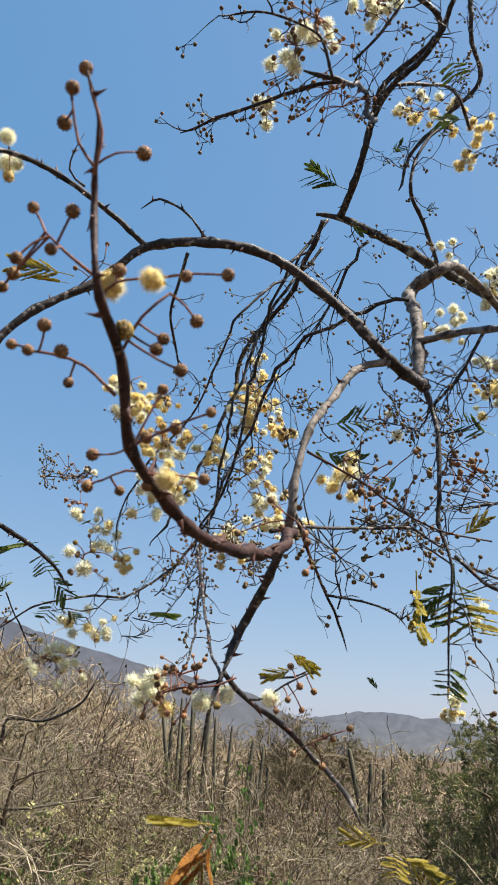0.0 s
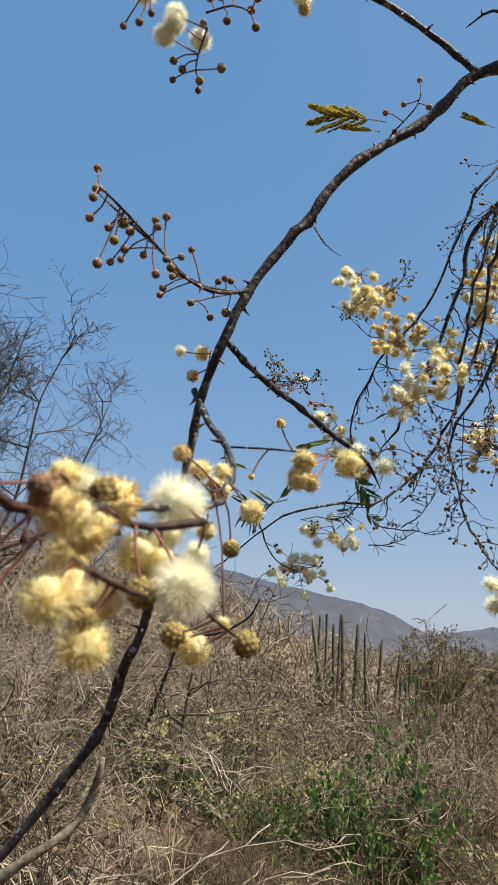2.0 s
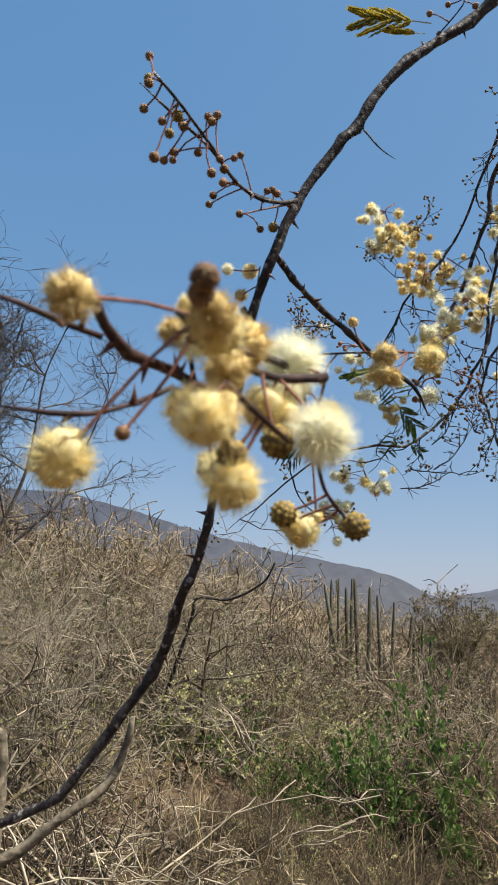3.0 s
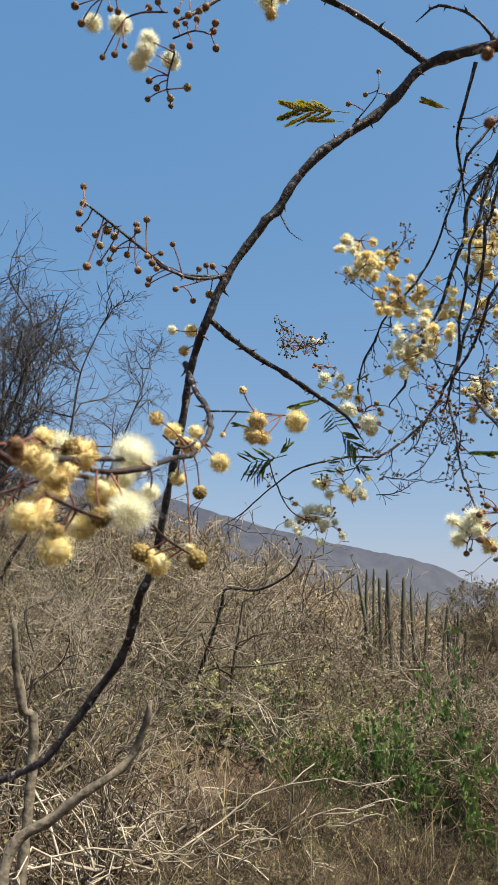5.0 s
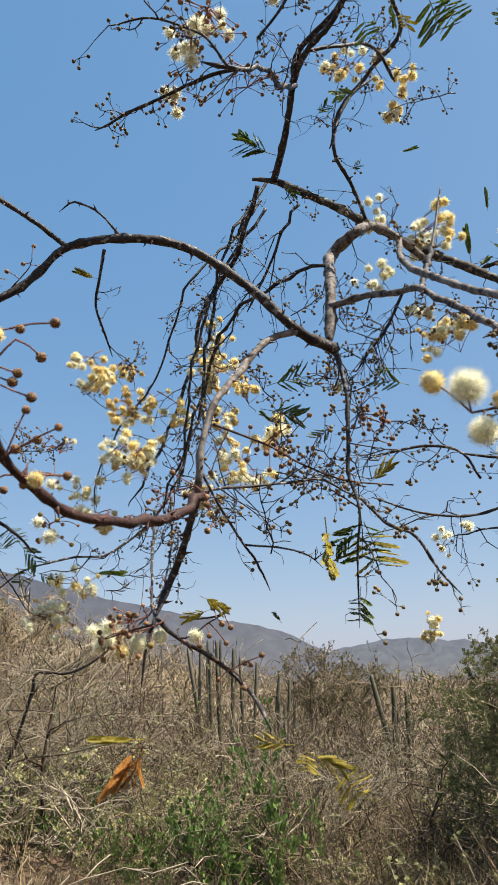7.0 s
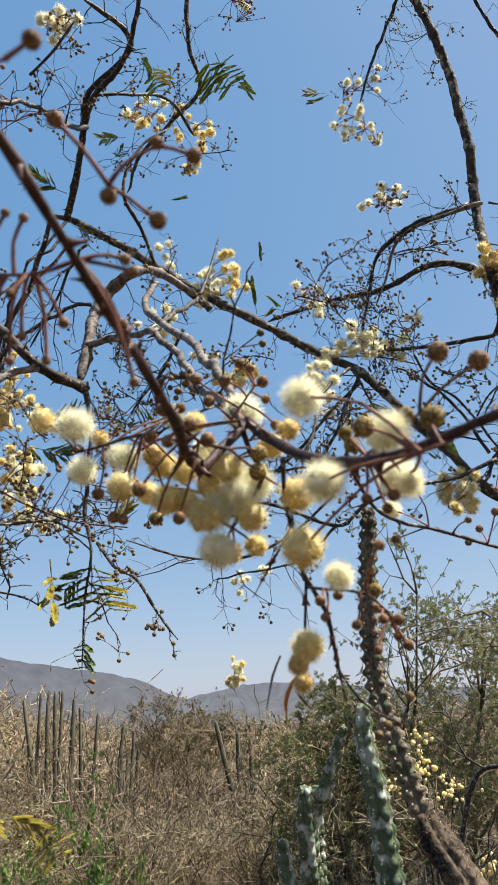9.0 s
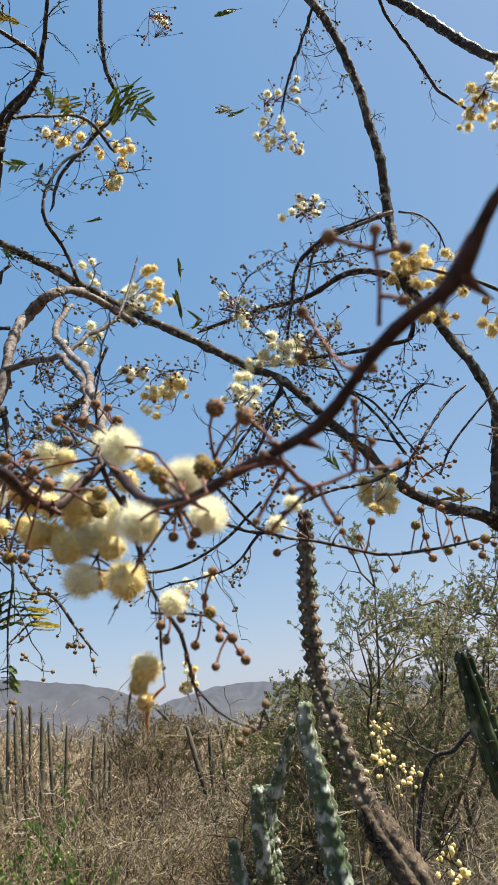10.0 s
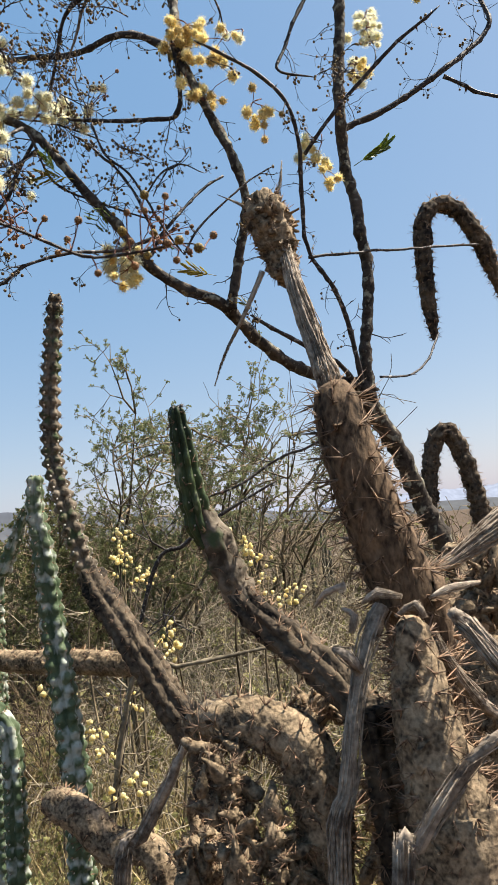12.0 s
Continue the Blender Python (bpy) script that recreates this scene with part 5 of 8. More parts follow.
rows = branch('bough', BARK_TRUNK, [(1.007, 1.030, 1.798, 0.0110), (1.027, 1.009, 1.897, 0.0101), (1.037, 0.985, 1.974, 0.0101), (1.011, 0.978, 2.056, 0.0101), (0.989, 0.987, 2.114, 0.0102), (0.961, 1.003, 2.199, 0.0103), (0.946, 1.022, 2.291, 0.0106), (0.968, 1.070, 2.430, 0.0114), (0.964, 1.040, 2.592, 0.0116), (0.944, 1.020, 2.739, 0.0113), (0.912, 1.010, 2.890, 0.0110), (0.855, 1.004, 3.017, 0.0106), (0.724, 1.046, 3.254, 0.0092)], 0, sides=10)
twigs_along(rows, 34, 0.12, 0.0012, 103)
rows = branch('branch', BARK, [(0.979, 1.072, 2.280, 0.0099), (0.954, 1.093, 2.324, 0.0096), (0.904, 1.113, 2.353, 0.0086), (0.861, 1.133, 2.352, 0.0075), (0.825, 1.184, 2.349, 0.0071), (0.764, 1.237, 2.358, 0.0067), (0.699, 1.288, 2.371, 0.0056), (0.592, 1.364, 2.370, 0.0051)], 4)
twigs_along(rows, 24, 0.12, 0.001, 104)
rows = branch('branch', BARK, [(0.928, 1.017, 2.302, 0.0052), (0.942, 1.019, 2.218, 0.0052), (0.941, 1.034, 2.157, 0.0052), (0.911, 1.060, 2.154, 0.0047), (0.828, 1.108, 2.164, 0.0042), (0.747, 1.164, 2.189, 0.0037), (0.663, 1.220, 2.222, 0.0027)], 3)
twigs_along(rows, 26, 0.11, 0.0009, 105, share=0.4)
rows = branch('branch', BARK, [(0.930, 1.024, 2.419, 0.0076), (0.890, 1.041, 2.414, 0.0071), (0.844, 1.080, 2.419, 0.0066), (0.805, 1.112, 2.405, 0.0056), (0.777, 1.153, 2.379, 0.0045), (0.772, 1.206, 2.323, 0.0034), (0.763, 1.251, 2.258, 0.0029)], 4, label='pale bare side branch')
twigs_along(rows, 26, 0.11, 0.0009, 106)
rows = branch('branch', BARK, [(1.319, 1.059, 2.208, 0.0087), (1.406, 1.009, 2.243, 0.0076), (1.502, 0.951, 2.302, 0.0070), (1.559, 0.938, 2.350, 0.0065), (1.631, 0.925, 2.423, 0.0060), (1.632, 0.936, 2.504, 0.0055), (1.626, 0.952, 2.663, 0.0050)], 4)
twigs_along(rows, 20, 0.12, 0.001, 107)
rows = branch('branch', BARK, [(1.521, 0.963, 2.307, 0.0053), (1.578, 0.939, 2.272, 0.0047), (1.624, 0.897, 2.236, 0.0035)], 3)
rows = branch('branch', BARK, [(1.301, 1.069, 1.663, 0.0077), (1.281, 1.051, 1.727, 0.0060), (1.227, 1.017, 1.841, 0.0054), (1.169, 1.007, 1.903, 0.0048), (1.150, 0.986, 1.983, 0.0047), (1.132, 0.949, 2.076, 0.0046), (1.110, 0.933, 2.143, 0.0041), (1.060, 0.944, 2.200, 0.0041), (1.005, 0.961, 2.237, 0.0036), (0.962, 0.985, 2.269, 0.0036)], 10)
twigs_along(rows, 16, 0.08, 0.0009, 108)
rows = branch('branch', BARK, [(1.142, 0.948, 2.065, 0.0041), (1.177, 0.883, 2.123, 0.0040), (1.221, 0.827, 2.173, 0.0040), (1.263, 0.775, 2.212, 0.0034), (1.301, 0.738, 2.243, 0.0024)], 8)
twigs_along(rows, 12, 0.07, 0.0009, 109)
rows = branch('branch', BARK, [(1.281, 0.968, 2.511, 0.0052), (1.200, 0.975, 2.406, 0.0045), (1.153, 0.988, 2.304, 0.0039), (1.132, 0.987, 2.251, 0.0033), (1.196, 0.961, 2.233, 0.0016)], 2)
twigs_along(rows, 4, 0.1, 0.001, 110)
rows = branch('branch', BARK, [(1.168, 1.009, 1.898, 0.0032), (1.269, 1.002, 1.914, 0.0033), (1.434, 1.028, 1.947, 0.0029), (1.636, 1.037, 1.981, 0.0031)], 8)
rows = branch('branch', BARK, [(1.296, 1.071, 1.664, 0.0055), (1.234, 1.046, 1.704, 0.0059), (1.184, 1.042, 1.726, 0.0053), (1.112, 1.035, 1.757, 0.0046), (1.043, 1.027, 1.787, 0.0040)], 3)
twigs_along(rows, 5, 0.06, 0.001, 111)
rows = branch('twig', BARK, [(0.897, 0.620, 1.503, 0.0016), (0.942, 0.802, 1.504, 0.0023), (0.899, 0.830, 1.475, 0.0023), (0.856, 0.853, 1.462, 0.0019), (0.835, 0.866, 1.453, 0.0012)], 6)
twigs_along(rows, 4, 0.08, 0.0009, 112)
rows = branch('twig', BARK, [(1.338, 1.057, 1.684, 0.0028), (1.440, 1.084, 1.697, 0.0029), (1.541, 1.138, 1.746, 0.0031), (1.629, 1.190, 1.826, 0.0026)], 2)
rows = branch('twig', BARK_PALE, [(0.945, 1.003, 2.409, 0.0048), (0.890, 1.028, 2.404, 0.0043), (0.846, 1.067, 2.409, 0.0043), (0.813, 1.109, 2.394, 0.0033), (0.799, 1.148, 2.354, 0.0028), (0.779, 1.183, 2.298, 0.0023)], 3)
twigs_along(rows, 22, 0.09, 0.0009, 113, share=0.4)
rows = branch('twig', BARK, [(0.783, 1.042, 2.113, 0.0025), (0.802, 1.038, 2.057, 0.0025), (0.835, 1.023, 2.020, 0.0024), (0.856, 1.005, 1.970, 0.0024), (0.873, 0.990, 1.917, 0.0024), (0.900, 0.971, 1.865, 0.0023)], 4)
twigs_along(rows, 16, 0.07, 0.0009, 114, share=0.3)
rows = branch('twig', BARK, [(0.860, 1.011, 1.983, 0.0019), (0.885, 1.002, 2.018, 0.0020), (0.924, 1.001, 2.041, 0.0015), (0.969, 1.007, 2.034, 0.0010)], 1)
twigs_along(rows, 6, 0.05, 0.0008, 115)
rows = branch('twig', BARK, [(0.900, 0.971, 1.865, 0.0023), (0.935, 0.964, 1.918, 0.0024), (1.002, 0.950, 1.983, 0.0019), (1.081, 0.957, 2.040, 0.0015)], 3)
twigs_along(rows, 8, 0.06, 0.0008, 116)
rows = branch('twig', BARK, [(0.955, 0.999, 2.407, 0.0027), (0.994, 0.988, 2.387, 0.0021), (1.022, 0.996, 2.354, 0.0022), (1.040, 1.013, 2.306, 0.0011)], 1)
twigs_along(rows, 5, 0.06, 0.0008, 117)
rows = branch('twig', BARK, [(0.700, 1.104, 2.101, 0.0040), (0.680, 1.122, 2.065, 0.0035), (0.647, 1.134, 1.992, 0.0035), (0.607, 1.140, 1.951, 0.0029), (0.525, 1.166, 1.944, 0.0024)], 3)
twigs_along(rows, 18, 0.08, 0.0009, 118, share=0.4)
rows = branch('twig', BARK, [(0.691, 1.105, 2.112, 0.0025), (0.726, 1.091, 2.025, 0.0025), (0.789, 1.054, 1.979, 0.0020), (0.875, 1.017, 1.939, 0.0015)], 2)
twigs_along(rows, 16, 0.08, 0.0009, 119, share=0.4)
rows = branch('twig', BARK, [(0.595, 1.174, 2.211, 0.0026), (0.654, 1.169, 2.179, 0.0021), (0.736, 1.158, 2.173, 0.0021), (0.840, 1.144, 2.144, 0.0016)], 2)
twigs_along(rows, 18, 0.09, 0.0009, 120, share=0.4)

# pale stub and the arching limb
rows = branch('bough', BARK_PALE, [(0.445, 1.177, 2.288, 0.0087), (0.352, 1.070, 2.293, 0.0091), (0.299, 1.002, 2.244, 0.0104), (0.260, 1.034, 2.227, 0.0116), (0.248, 0.941, 2.118, 0.0100), (0.242, 0.914, 2.054, 0.0100), (0.236, 0.885, 1.986, 0.0095)], 0, label='pale grey weathered limb', sides=10)
twigs_along(rows, 6, 0.1, 0.0012, 121)
rows = branch('branch', BARK_PALE, [(0.242, 0.913, 2.057, 0.0067), (0.290, 0.870, 2.047, 0.0060), (0.318, 0.789, 2.006, 0.0051), (0.336, 0.727, 1.973, 0.0047), (0.350, 0.686, 1.938, 0.0045), (0.360, 0.654, 1.907, 0.0045), (0.371, 0.588, 1.854, 0.0043), (0.368, 0.521, 1.803, 0.0041), (0.382, 0.391, 1.728, 0.0035), (0.388, 0.345, 1.693, 0.0039)], 4, label='pale limb running to a flowering twig')
twigs_along(rows, 8, 0.09, 0.001, 122)
rows = branch('branch', BARK_PALE, [(0.344, 0.865, 2.133, 0.0037), (0.329, 0.788, 2.058, 0.0048), (0.338, 0.709, 1.982, 0.0049), (0.363, 0.599, 1.895, 0.0045), (0.377, 0.497, 1.817, 0.0042), (0.385, 0.397, 1.740, 0.0041), (0.388, 0.345, 1.693, 0.0035)], 3)
twigs_along(rows, 6, 0.07, 0.001, 123)
rows = branch('branch', BARK, [(0.336, 0.727, 1.973, 0.0041), (0.367, 0.815, 2.052, 0.0042), (0.404, 0.956, 2.162, 0.0045), (0.436, 1.024, 2.271, 0.0029), (0.457, 1.047, 2.355, 0.0015)], 3)
twigs_along(rows, 4, 0.06, 0.001, 124)
rows = branch('limb', BARK, [(0.244, 0.888, 1.978, 0.0092), (0.187, 0.826, 1.984, 0.0084), (0.129, 0.800, 2.034, 0.0074), (0.060, 0.776, 2.079, 0.0073), (-0.012, 0.748, 2.083, 0.0068), (-0.097, 0.753, 2.079, 0.0066), (-0.141, 0.748, 2.031, 0.0058), (-0.218, 0.735, 1.965, 0.0057), (-0.270, 0.731, 1.894, 0.0053), (-0.306, 0.727, 1.843, 0.0052), (-0.323, 0.729, 1.797, 0.0051), (-0.342, 0.742, 1.750, 0.0046), (-0.363, 0.765, 1.672, 0.0046), (-0.402, 0.811, 1.546, 0.0050), (-0.419, 0.821, 1.513, 0.0056), (-0.458, 0.862, 1.445, 0.0063), (-0.533, 0.868, 1.343, 0.0052), (-0.566, 0.867, 1.316, 0.0052), (-0.628, 0.870, 1.290, 0.0053), (-0.741, 0.874, 1.258, 0.0054)], 46, label='arching dark limb with pale-spotted bark and thorns', sides=10)
rows = branch('branch', BARK, [(-0.098, 0.753, 2.078, 0.0044), (-0.154, 0.726, 2.116, 0.0038), (-0.200, 0.706, 2.142, 0.0038), (-0.257, 0.687, 2.156, 0.0035), (-0.281, 0.648, 2.114, 0.0030), (-0.299, 0.609, 2.060, 0.0023), (-0.320, 0.588, 2.031, 0.0020)], 12)
rows = branch('branch', BARK, [(-0.323, 0.729, 1.797, 0.0038), (-0.310, 0.777, 1.790, 0.0034), (-0.292, 0.827, 1.783, 0.0036), (-0.272, 0.869, 1.778, 0.0038), (-0.242, 0.930, 1.767, 0.0033), (-0.209, 0.945, 1.744, 0.0023), (-0.194, 0.977, 1.720, 0.0017)], 12)
rows = branch('twig', BARK, [(-0.303, 0.719, 1.839, 0.0024), (-0.317, 0.698, 1.827, 0.0021), (-0.336, 0.661, 1.817, 0.0017), (-0.348, 0.613, 1.819, 0.0014), (-0.371, 0.591, 1.836, 0.0011), (-0.389, 0.574, 1.849, 0.0009)], 6)
rows = branch('twig', BARK, [(-0.028, 0.746, 2.086, 0.0020), (-0.052, 0.734, 2.111, 0.0016), (-0.084, 0.734, 2.133, 0.0016), (-0.109, 0.746, 2.128, 0.0013)], 3)
rows = branch('twig', BARK, [(-0.136, 0.625, 2.051, 0.0014), (-0.151, 0.618, 2.066, 0.0011), (-0.138, 0.604, 2.100, 0.0008)], 2)
rows = branch('twig', BARK, [(-0.049, 0.752, 2.071, 0.0026), (-0.059, 0.773, 2.045, 0.0023), (-0.069, 0.795, 2.016, 0.0020), (-0.065, 0.827, 1.993, 0.0017), (-0.062, 0.858, 1.971, 0.0014)], 4)
twigs_along(rows, 4, 0.08, 0.0011, 125)
rows = branch('twig', BARK, [(-0.245, 0.716, 1.897, 0.0011), (-0.233, 0.705, 1.872, 0.0008), (-0.220, 0.711, 1.863, 0.0005)], 0)

# the limb that falls from the knee
rows = branch('limb', BARK_PALE, [(0.191, 0.828, 1.979, 0.0057), (0.157, 0.819, 1.962, 0.0056), (0.121, 0.767, 1.901, 0.0051), (0.095, 0.708, 1.831, 0.0046), (0.081, 0.696, 1.755, 0.0049), (0.075, 0.710, 1.722, 0.0056)], 6, label='pale brown drooping limb', sides=9)
rows = branch('limb', BARK, [(0.077, 0.706, 1.731, 0.0051), (0.063, 0.729, 1.700, 0.0049), (0.037, 0.780, 1.654, 0.0052), (0.022, 0.764, 1.611, 0.0042)], 12)
rows = branch('branch', BARK, [(0.022, 0.764, 1.611, 0.0031), (0.046, 0.781, 1.589, 0.0031), (0.078, 0.798, 1.569, 0.0032), (0.112, 0.819, 1.541, 0.0029), (0.133, 0.757, 1.514, 0.0026), (0.145, 0.744, 1.495, 0.0023)], 8)
rows = branch('twig', BARK, [(0.022, 0.764, 1.611, 0.0026), (0.012, 0.767, 1.581, 0.0023), (0.006, 0.772, 1.539, 0.0015)], 3)
rows = branch('twig', BARK, [(0.020, 0.766, 1.606, 0.0018), (0.003, 0.838, 1.640, 0.0017), (-0.023, 0.965, 1.722, 0.0024), (-0.055, 1.138, 1.823, 0.0030)], 2)
rows = branch('twig', BARK, [(0.056, 0.767, 1.608, 0.0013), (0.087, 0.768, 1.610, 0.0013), (0.102, 0.766, 1.618, 0.0010)], 1)
rows = branch('near_twig', BARK_RED, [(0.082, 0.707, 1.729, 0.0056), (0.059, 0.614, 1.688, 0.0054), (0.036, 0.514, 1.665, 0.0048), (0.020, 0.451, 1.659, 0.0042), (0.003, 0.411, 1.673, 0.0039), (-0.005, 0.388, 1.688, 0.0034), (-0.008, 0.367, 1.713, 0.0031), (-0.010, 0.327, 1.721, 0.0025), (-0.013, 0.319, 1.739, 0.0018), (-0.018, 0.320, 1.770, 0.0019), (-0.017, 0.312, 1.778, 0.0014), (-0.015, 0.300, 1.794, 0.0010), (-0.019, 0.287, 1.810, 0.0007)], 28, label='reddish brown twig lined with buds', sides=10)

# upper crown
rows = branch('branch', BARK, [(0.165, 1.222, 2.525, 0.0094), (0.194, 1.141, 2.573, 0.0085), (0.215, 1.078, 2.633, 0.0077), (0.240, 1.004, 2.633, 0.0068), (0.282, 0.949, 2.638, 0.0061), (0.313, 0.885, 2.668, 0.0049), (0.333, 0.811, 2.728, 0.0037)], 6)
twigs_along(rows, 8, 0.12, 0.0012, 126)
rows = branch('branch', BARK, [(0.215, 1.079, 2.630, 0.0066), (0.186, 0.944, 2.503, 0.0053), (0.164, 0.834, 2.424, 0.0043), (0.126, 0.750, 2.345, 0.0039), (0.078, 0.750, 2.362, 0.0036)], 5)
twigs_along(rows, 12, 0.12, 0.0012, 127, share=0.35)
rows = branch('branch', BARK, [(0.129, 0.750, 2.345, 0.0032), (0.083, 0.764, 2.351, 0.0032), (0.023, 0.785, 2.342, 0.0028), (-0.036, 0.795, 2.324, 0.0024), (-0.085, 0.802, 2.305, 0.0020)], 6)
twigs_along(rows, 10, 0.06, 0.001, 128, share=0.35)
rows = branch('branch', BARK, [(0.117, 0.754, 2.350, 0.0028), (0.105, 0.691, 2.319, 0.0022), (0.086, 0.644, 2.297, 0.0017), (0.031, 0.638, 2.320, 0.0017), (-0.019, 0.640, 2.315, 0.0014)], 2)
twigs_along(rows, 8, 0.08, 0.001, 129, share=0.45)
rows = branch('branch', BARK, [(0.154, 0.841, 2.494, 0.0027), (0.191, 0.828, 2.531, 0.0027), (0.224, 0.810, 2.580, 0.0027)], 2)
twigs_along(rows, 5, 0.07, 0.001, 130, share=0.4)
rows = branch('branch', BARK, [(0.240, 1.004, 2.633, 0.0042), (0.305, 1.041, 2.676, 0.0038), (0.378, 1.121, 2.750, 0.0041), (0.433, 1.223, 2.759, 0.0037)], 3)
twigs_along(rows, 14, 0.12, 0.0011, 131, share=0.35)
rows = branch('branch', BARK, [(0.341, 1.192, 2.397, 0.0045), (0.321, 1.171, 2.456, 0.0045), (0.283, 1.120, 2.511, 0.0039), (0.315, 1.115, 2.616, 0.0034), (0.376, 1.140, 2.695, 0.0029)], 3)
twigs_along(rows, 10, 0.12, 0.001, 132, share=0.3)

# fine hanging boughs behind the arch
rows = branch('branch', BARK, [(0.131, 1.225, 2.518, 0.0060), (0.107, 1.270, 2.481, 0.0061), (0.053, 1.366, 2.418, 0.0064), (-0.031, 1.533, 2.397, 0.0065), (-0.056, 1.578, 2.299, 0.0054), (-0.131, 1.614, 2.109, 0.0042), (-0.217, 1.618, 1.946, 0.0031)], 8, wander=2.2)
twigs_along(rows, 22, 0.17, 0.0015, 133, down=0.35, share=0.25)
rows = branch('branch', BARK, [(0.213, 1.180, 2.433, 0.0035), (0.172, 1.200, 2.376, 0.0035), (0.136, 1.226, 2.302, 0.0031), (0.100, 1.249, 2.240, 0.0026)], 4, wander=2.2)
twigs_along(rows, 8, 0.2, 0.0012, 134, down=0.3)
rows = branch('branch', BARK, [(0.243, 0.959, 2.156, 0.0035), (0.175, 1.009, 2.166, 0.0036), (0.099, 1.094, 2.167, 0.0035), (0.053, 1.164, 2.149, 0.0036), (0.011, 1.273, 2.082, 0.0034), (-0.047, 1.360, 1.984, 0.0031), (-0.098, 1.427, 1.885, 0.0027)], 8, wander=2.2)
twigs_along(rows, 20, 0.15, 0.0014, 135, down=0.35, share=0.25)
rows = branch('branch', BARK, [(0.130, 1.398, 2.612, 0.0040), (0.048, 1.389, 2.489, 0.0035), (-0.026, 1.355, 2.379, 0.0030), (-0.067, 1.393, 2.304, 0.0030), (-0.115, 1.445, 2.210, 0.0026), (-0.206, 1.511, 2.116, 0.0027), (-0.263, 1.529, 2.024, 0.0023), (-0.268, 1.511, 1.910, 0.0017)], 4, wander=2.2)
twigs_along(rows, 20, 0.14, 0.0013, 136, down=0.15, share=0.35)
rows = branch('branch', BARK, [(0.139, 1.423, 2.605, 0.0045), (0.063, 1.424, 2.487, 0.0040), (0.000, 1.430, 2.363, 0.0040), (-0.038, 1.453, 2.237, 0.0035), (-0.064, 1.506, 2.089, 0.0035), (-0.091, 1.536, 1.967, 0.0035), (-0.155, 1.496, 1.863, 0.0030), (-0.215, 1.448, 1.808, 0.0029), (-0.320, 1.382, 1.780, 0.0024), (-0.399, 1.377, 1.746, 0.0020), (-0.458, 1.381, 1.694, 0.0016), (-0.527, 1.384, 1.642, 0.0012)], 5, wander=2.2)
twigs_along(rows, 26, 0.16, 0.0011, 137, share=0.3, down=0.2)
rows = branch('branch', BARK, [(-0.092, 1.488, 1.930, 0.0030), (-0.074, 1.380, 1.778, 0.0023), (-0.057, 1.153, 1.664, 0.0018), (-0.047, 0.908, 1.599, 0.0011)], 2)
twigs_along(rows, 6, 0.08, 0.001, 138)
rows = branch('branch', BARK, [(0.147, 1.362, 2.634, 0.0044), (0.064, 1.339, 2.488, 0.0038), (0.024, 1.389, 2.373, 0.0039), (-0.005, 1.452, 2.260, 0.0039), (-0.037, 1.504, 2.112, 0.0035), (-0.081, 1.512, 1.960, 0.0031)], 4, wander=2.2)
twigs_along(rows, 18, 0.15, 0.0014, 139, down=0.3, share=0.25)
rows = branch('branch', BARK, [(-0.419, 1.360, 1.783, 0.0016), (-0.426, 1.503, 1.734, 0.0017), (-0.390, 1.510, 1.693, 0.0017), (-0.332, 1.572, 1.681, 0.0013)], 0)
twigs_along(rows, 6, 0.06, 0.0009, 140)

# hanging twig below the stub
rows = branch('twig', BARK, [(0.242, 0.887, 1.982, 0.0048), (0.252, 0.871, 1.894, 0.0034), (0.248, 0.870, 1.807, 0.0030), (0.257, 0.860, 1.744, 0.0021), (0.251, 0.859, 1.687, 0.0017), (0.249, 0.869, 1.600, 0.0007)], 4)
twigs_along(rows, 16, 0.14, 0.001, 141, share=0.4)
rows = branch('twig', BARK, [(0.265, 0.867, 1.756, 0.0025), (0.291, 0.828, 1.715, 0.0024), (0.315, 0.799, 1.695, 0.0023), (0.340, 0.806, 1.656, 0.0020), (0.359, 0.795, 1.627, 0.0013)], 3)
twigs_along(rows, 5, 0.05, 0.0009, 142, share=0.45)
rows = branch('branch', BARK, [(0.061, 0.717, 1.733, 0.0024), (0.100, 0.782, 1.758, 0.0020), (0.174, 0.829, 1.775, 0.0021), (0.215, 0.848, 1.779, 0.0018), (0.257, 0.865, 1.760, 0.0014)], 4)
twigs_along(rows, 20, 0.12, 0.001, 143, share=0.45)
rows = branch('twig', BARK, [(0.081, 0.717, 1.756, 0.0018), (0.113, 0.787, 1.698, 0.0017), (0.133, 0.831, 1.673, 0.0015), (0.144, 0.854, 1.646, 0.0012)], 3)
rows = branch('twig', BARK, [(0.119, 0.800, 1.693, 0.0014), (0.162, 0.825, 1.692, 0.0015), (0.193, 0.841, 1.684, 0.0012), (0.210, 0.858, 1.671, 0.0006)], 3)
twigs_along(rows, 3, 0.05, 0.0009, 144)
rows = branch('branch', BARK, [(0.429, 0.927, 1.794, 0.0019), (0.399, 0.914, 1.831, 0.0023), (0.337, 0.912, 1.837, 0.0023), (0.290, 0.916, 1.827, 0.0019)], 2)
twigs_along(rows, 10, 0.12, 0.001, 145, share=0.25)
rows = branch('branch', BARK, [(0.632, 1.106, 1.884, 0.0028), (0.556, 1.127, 1.825, 0.0028), (0.480, 1.139, 1.792, 0.0028), (0.382, 1.090, 1.784, 0.0022), (0.292, 1.031, 1.800, 0.0013)], 3)
twigs_along(rows, 10, 0.16, 0.001, 146, share=0.25, down=0.3)
rows = branch('branch', BARK, [(0.390, 1.103, 2.197, 0.0035), (0.347, 1.130, 2.122, 0.0030), (0.295, 1.153, 2.057, 0.0025)], 2)
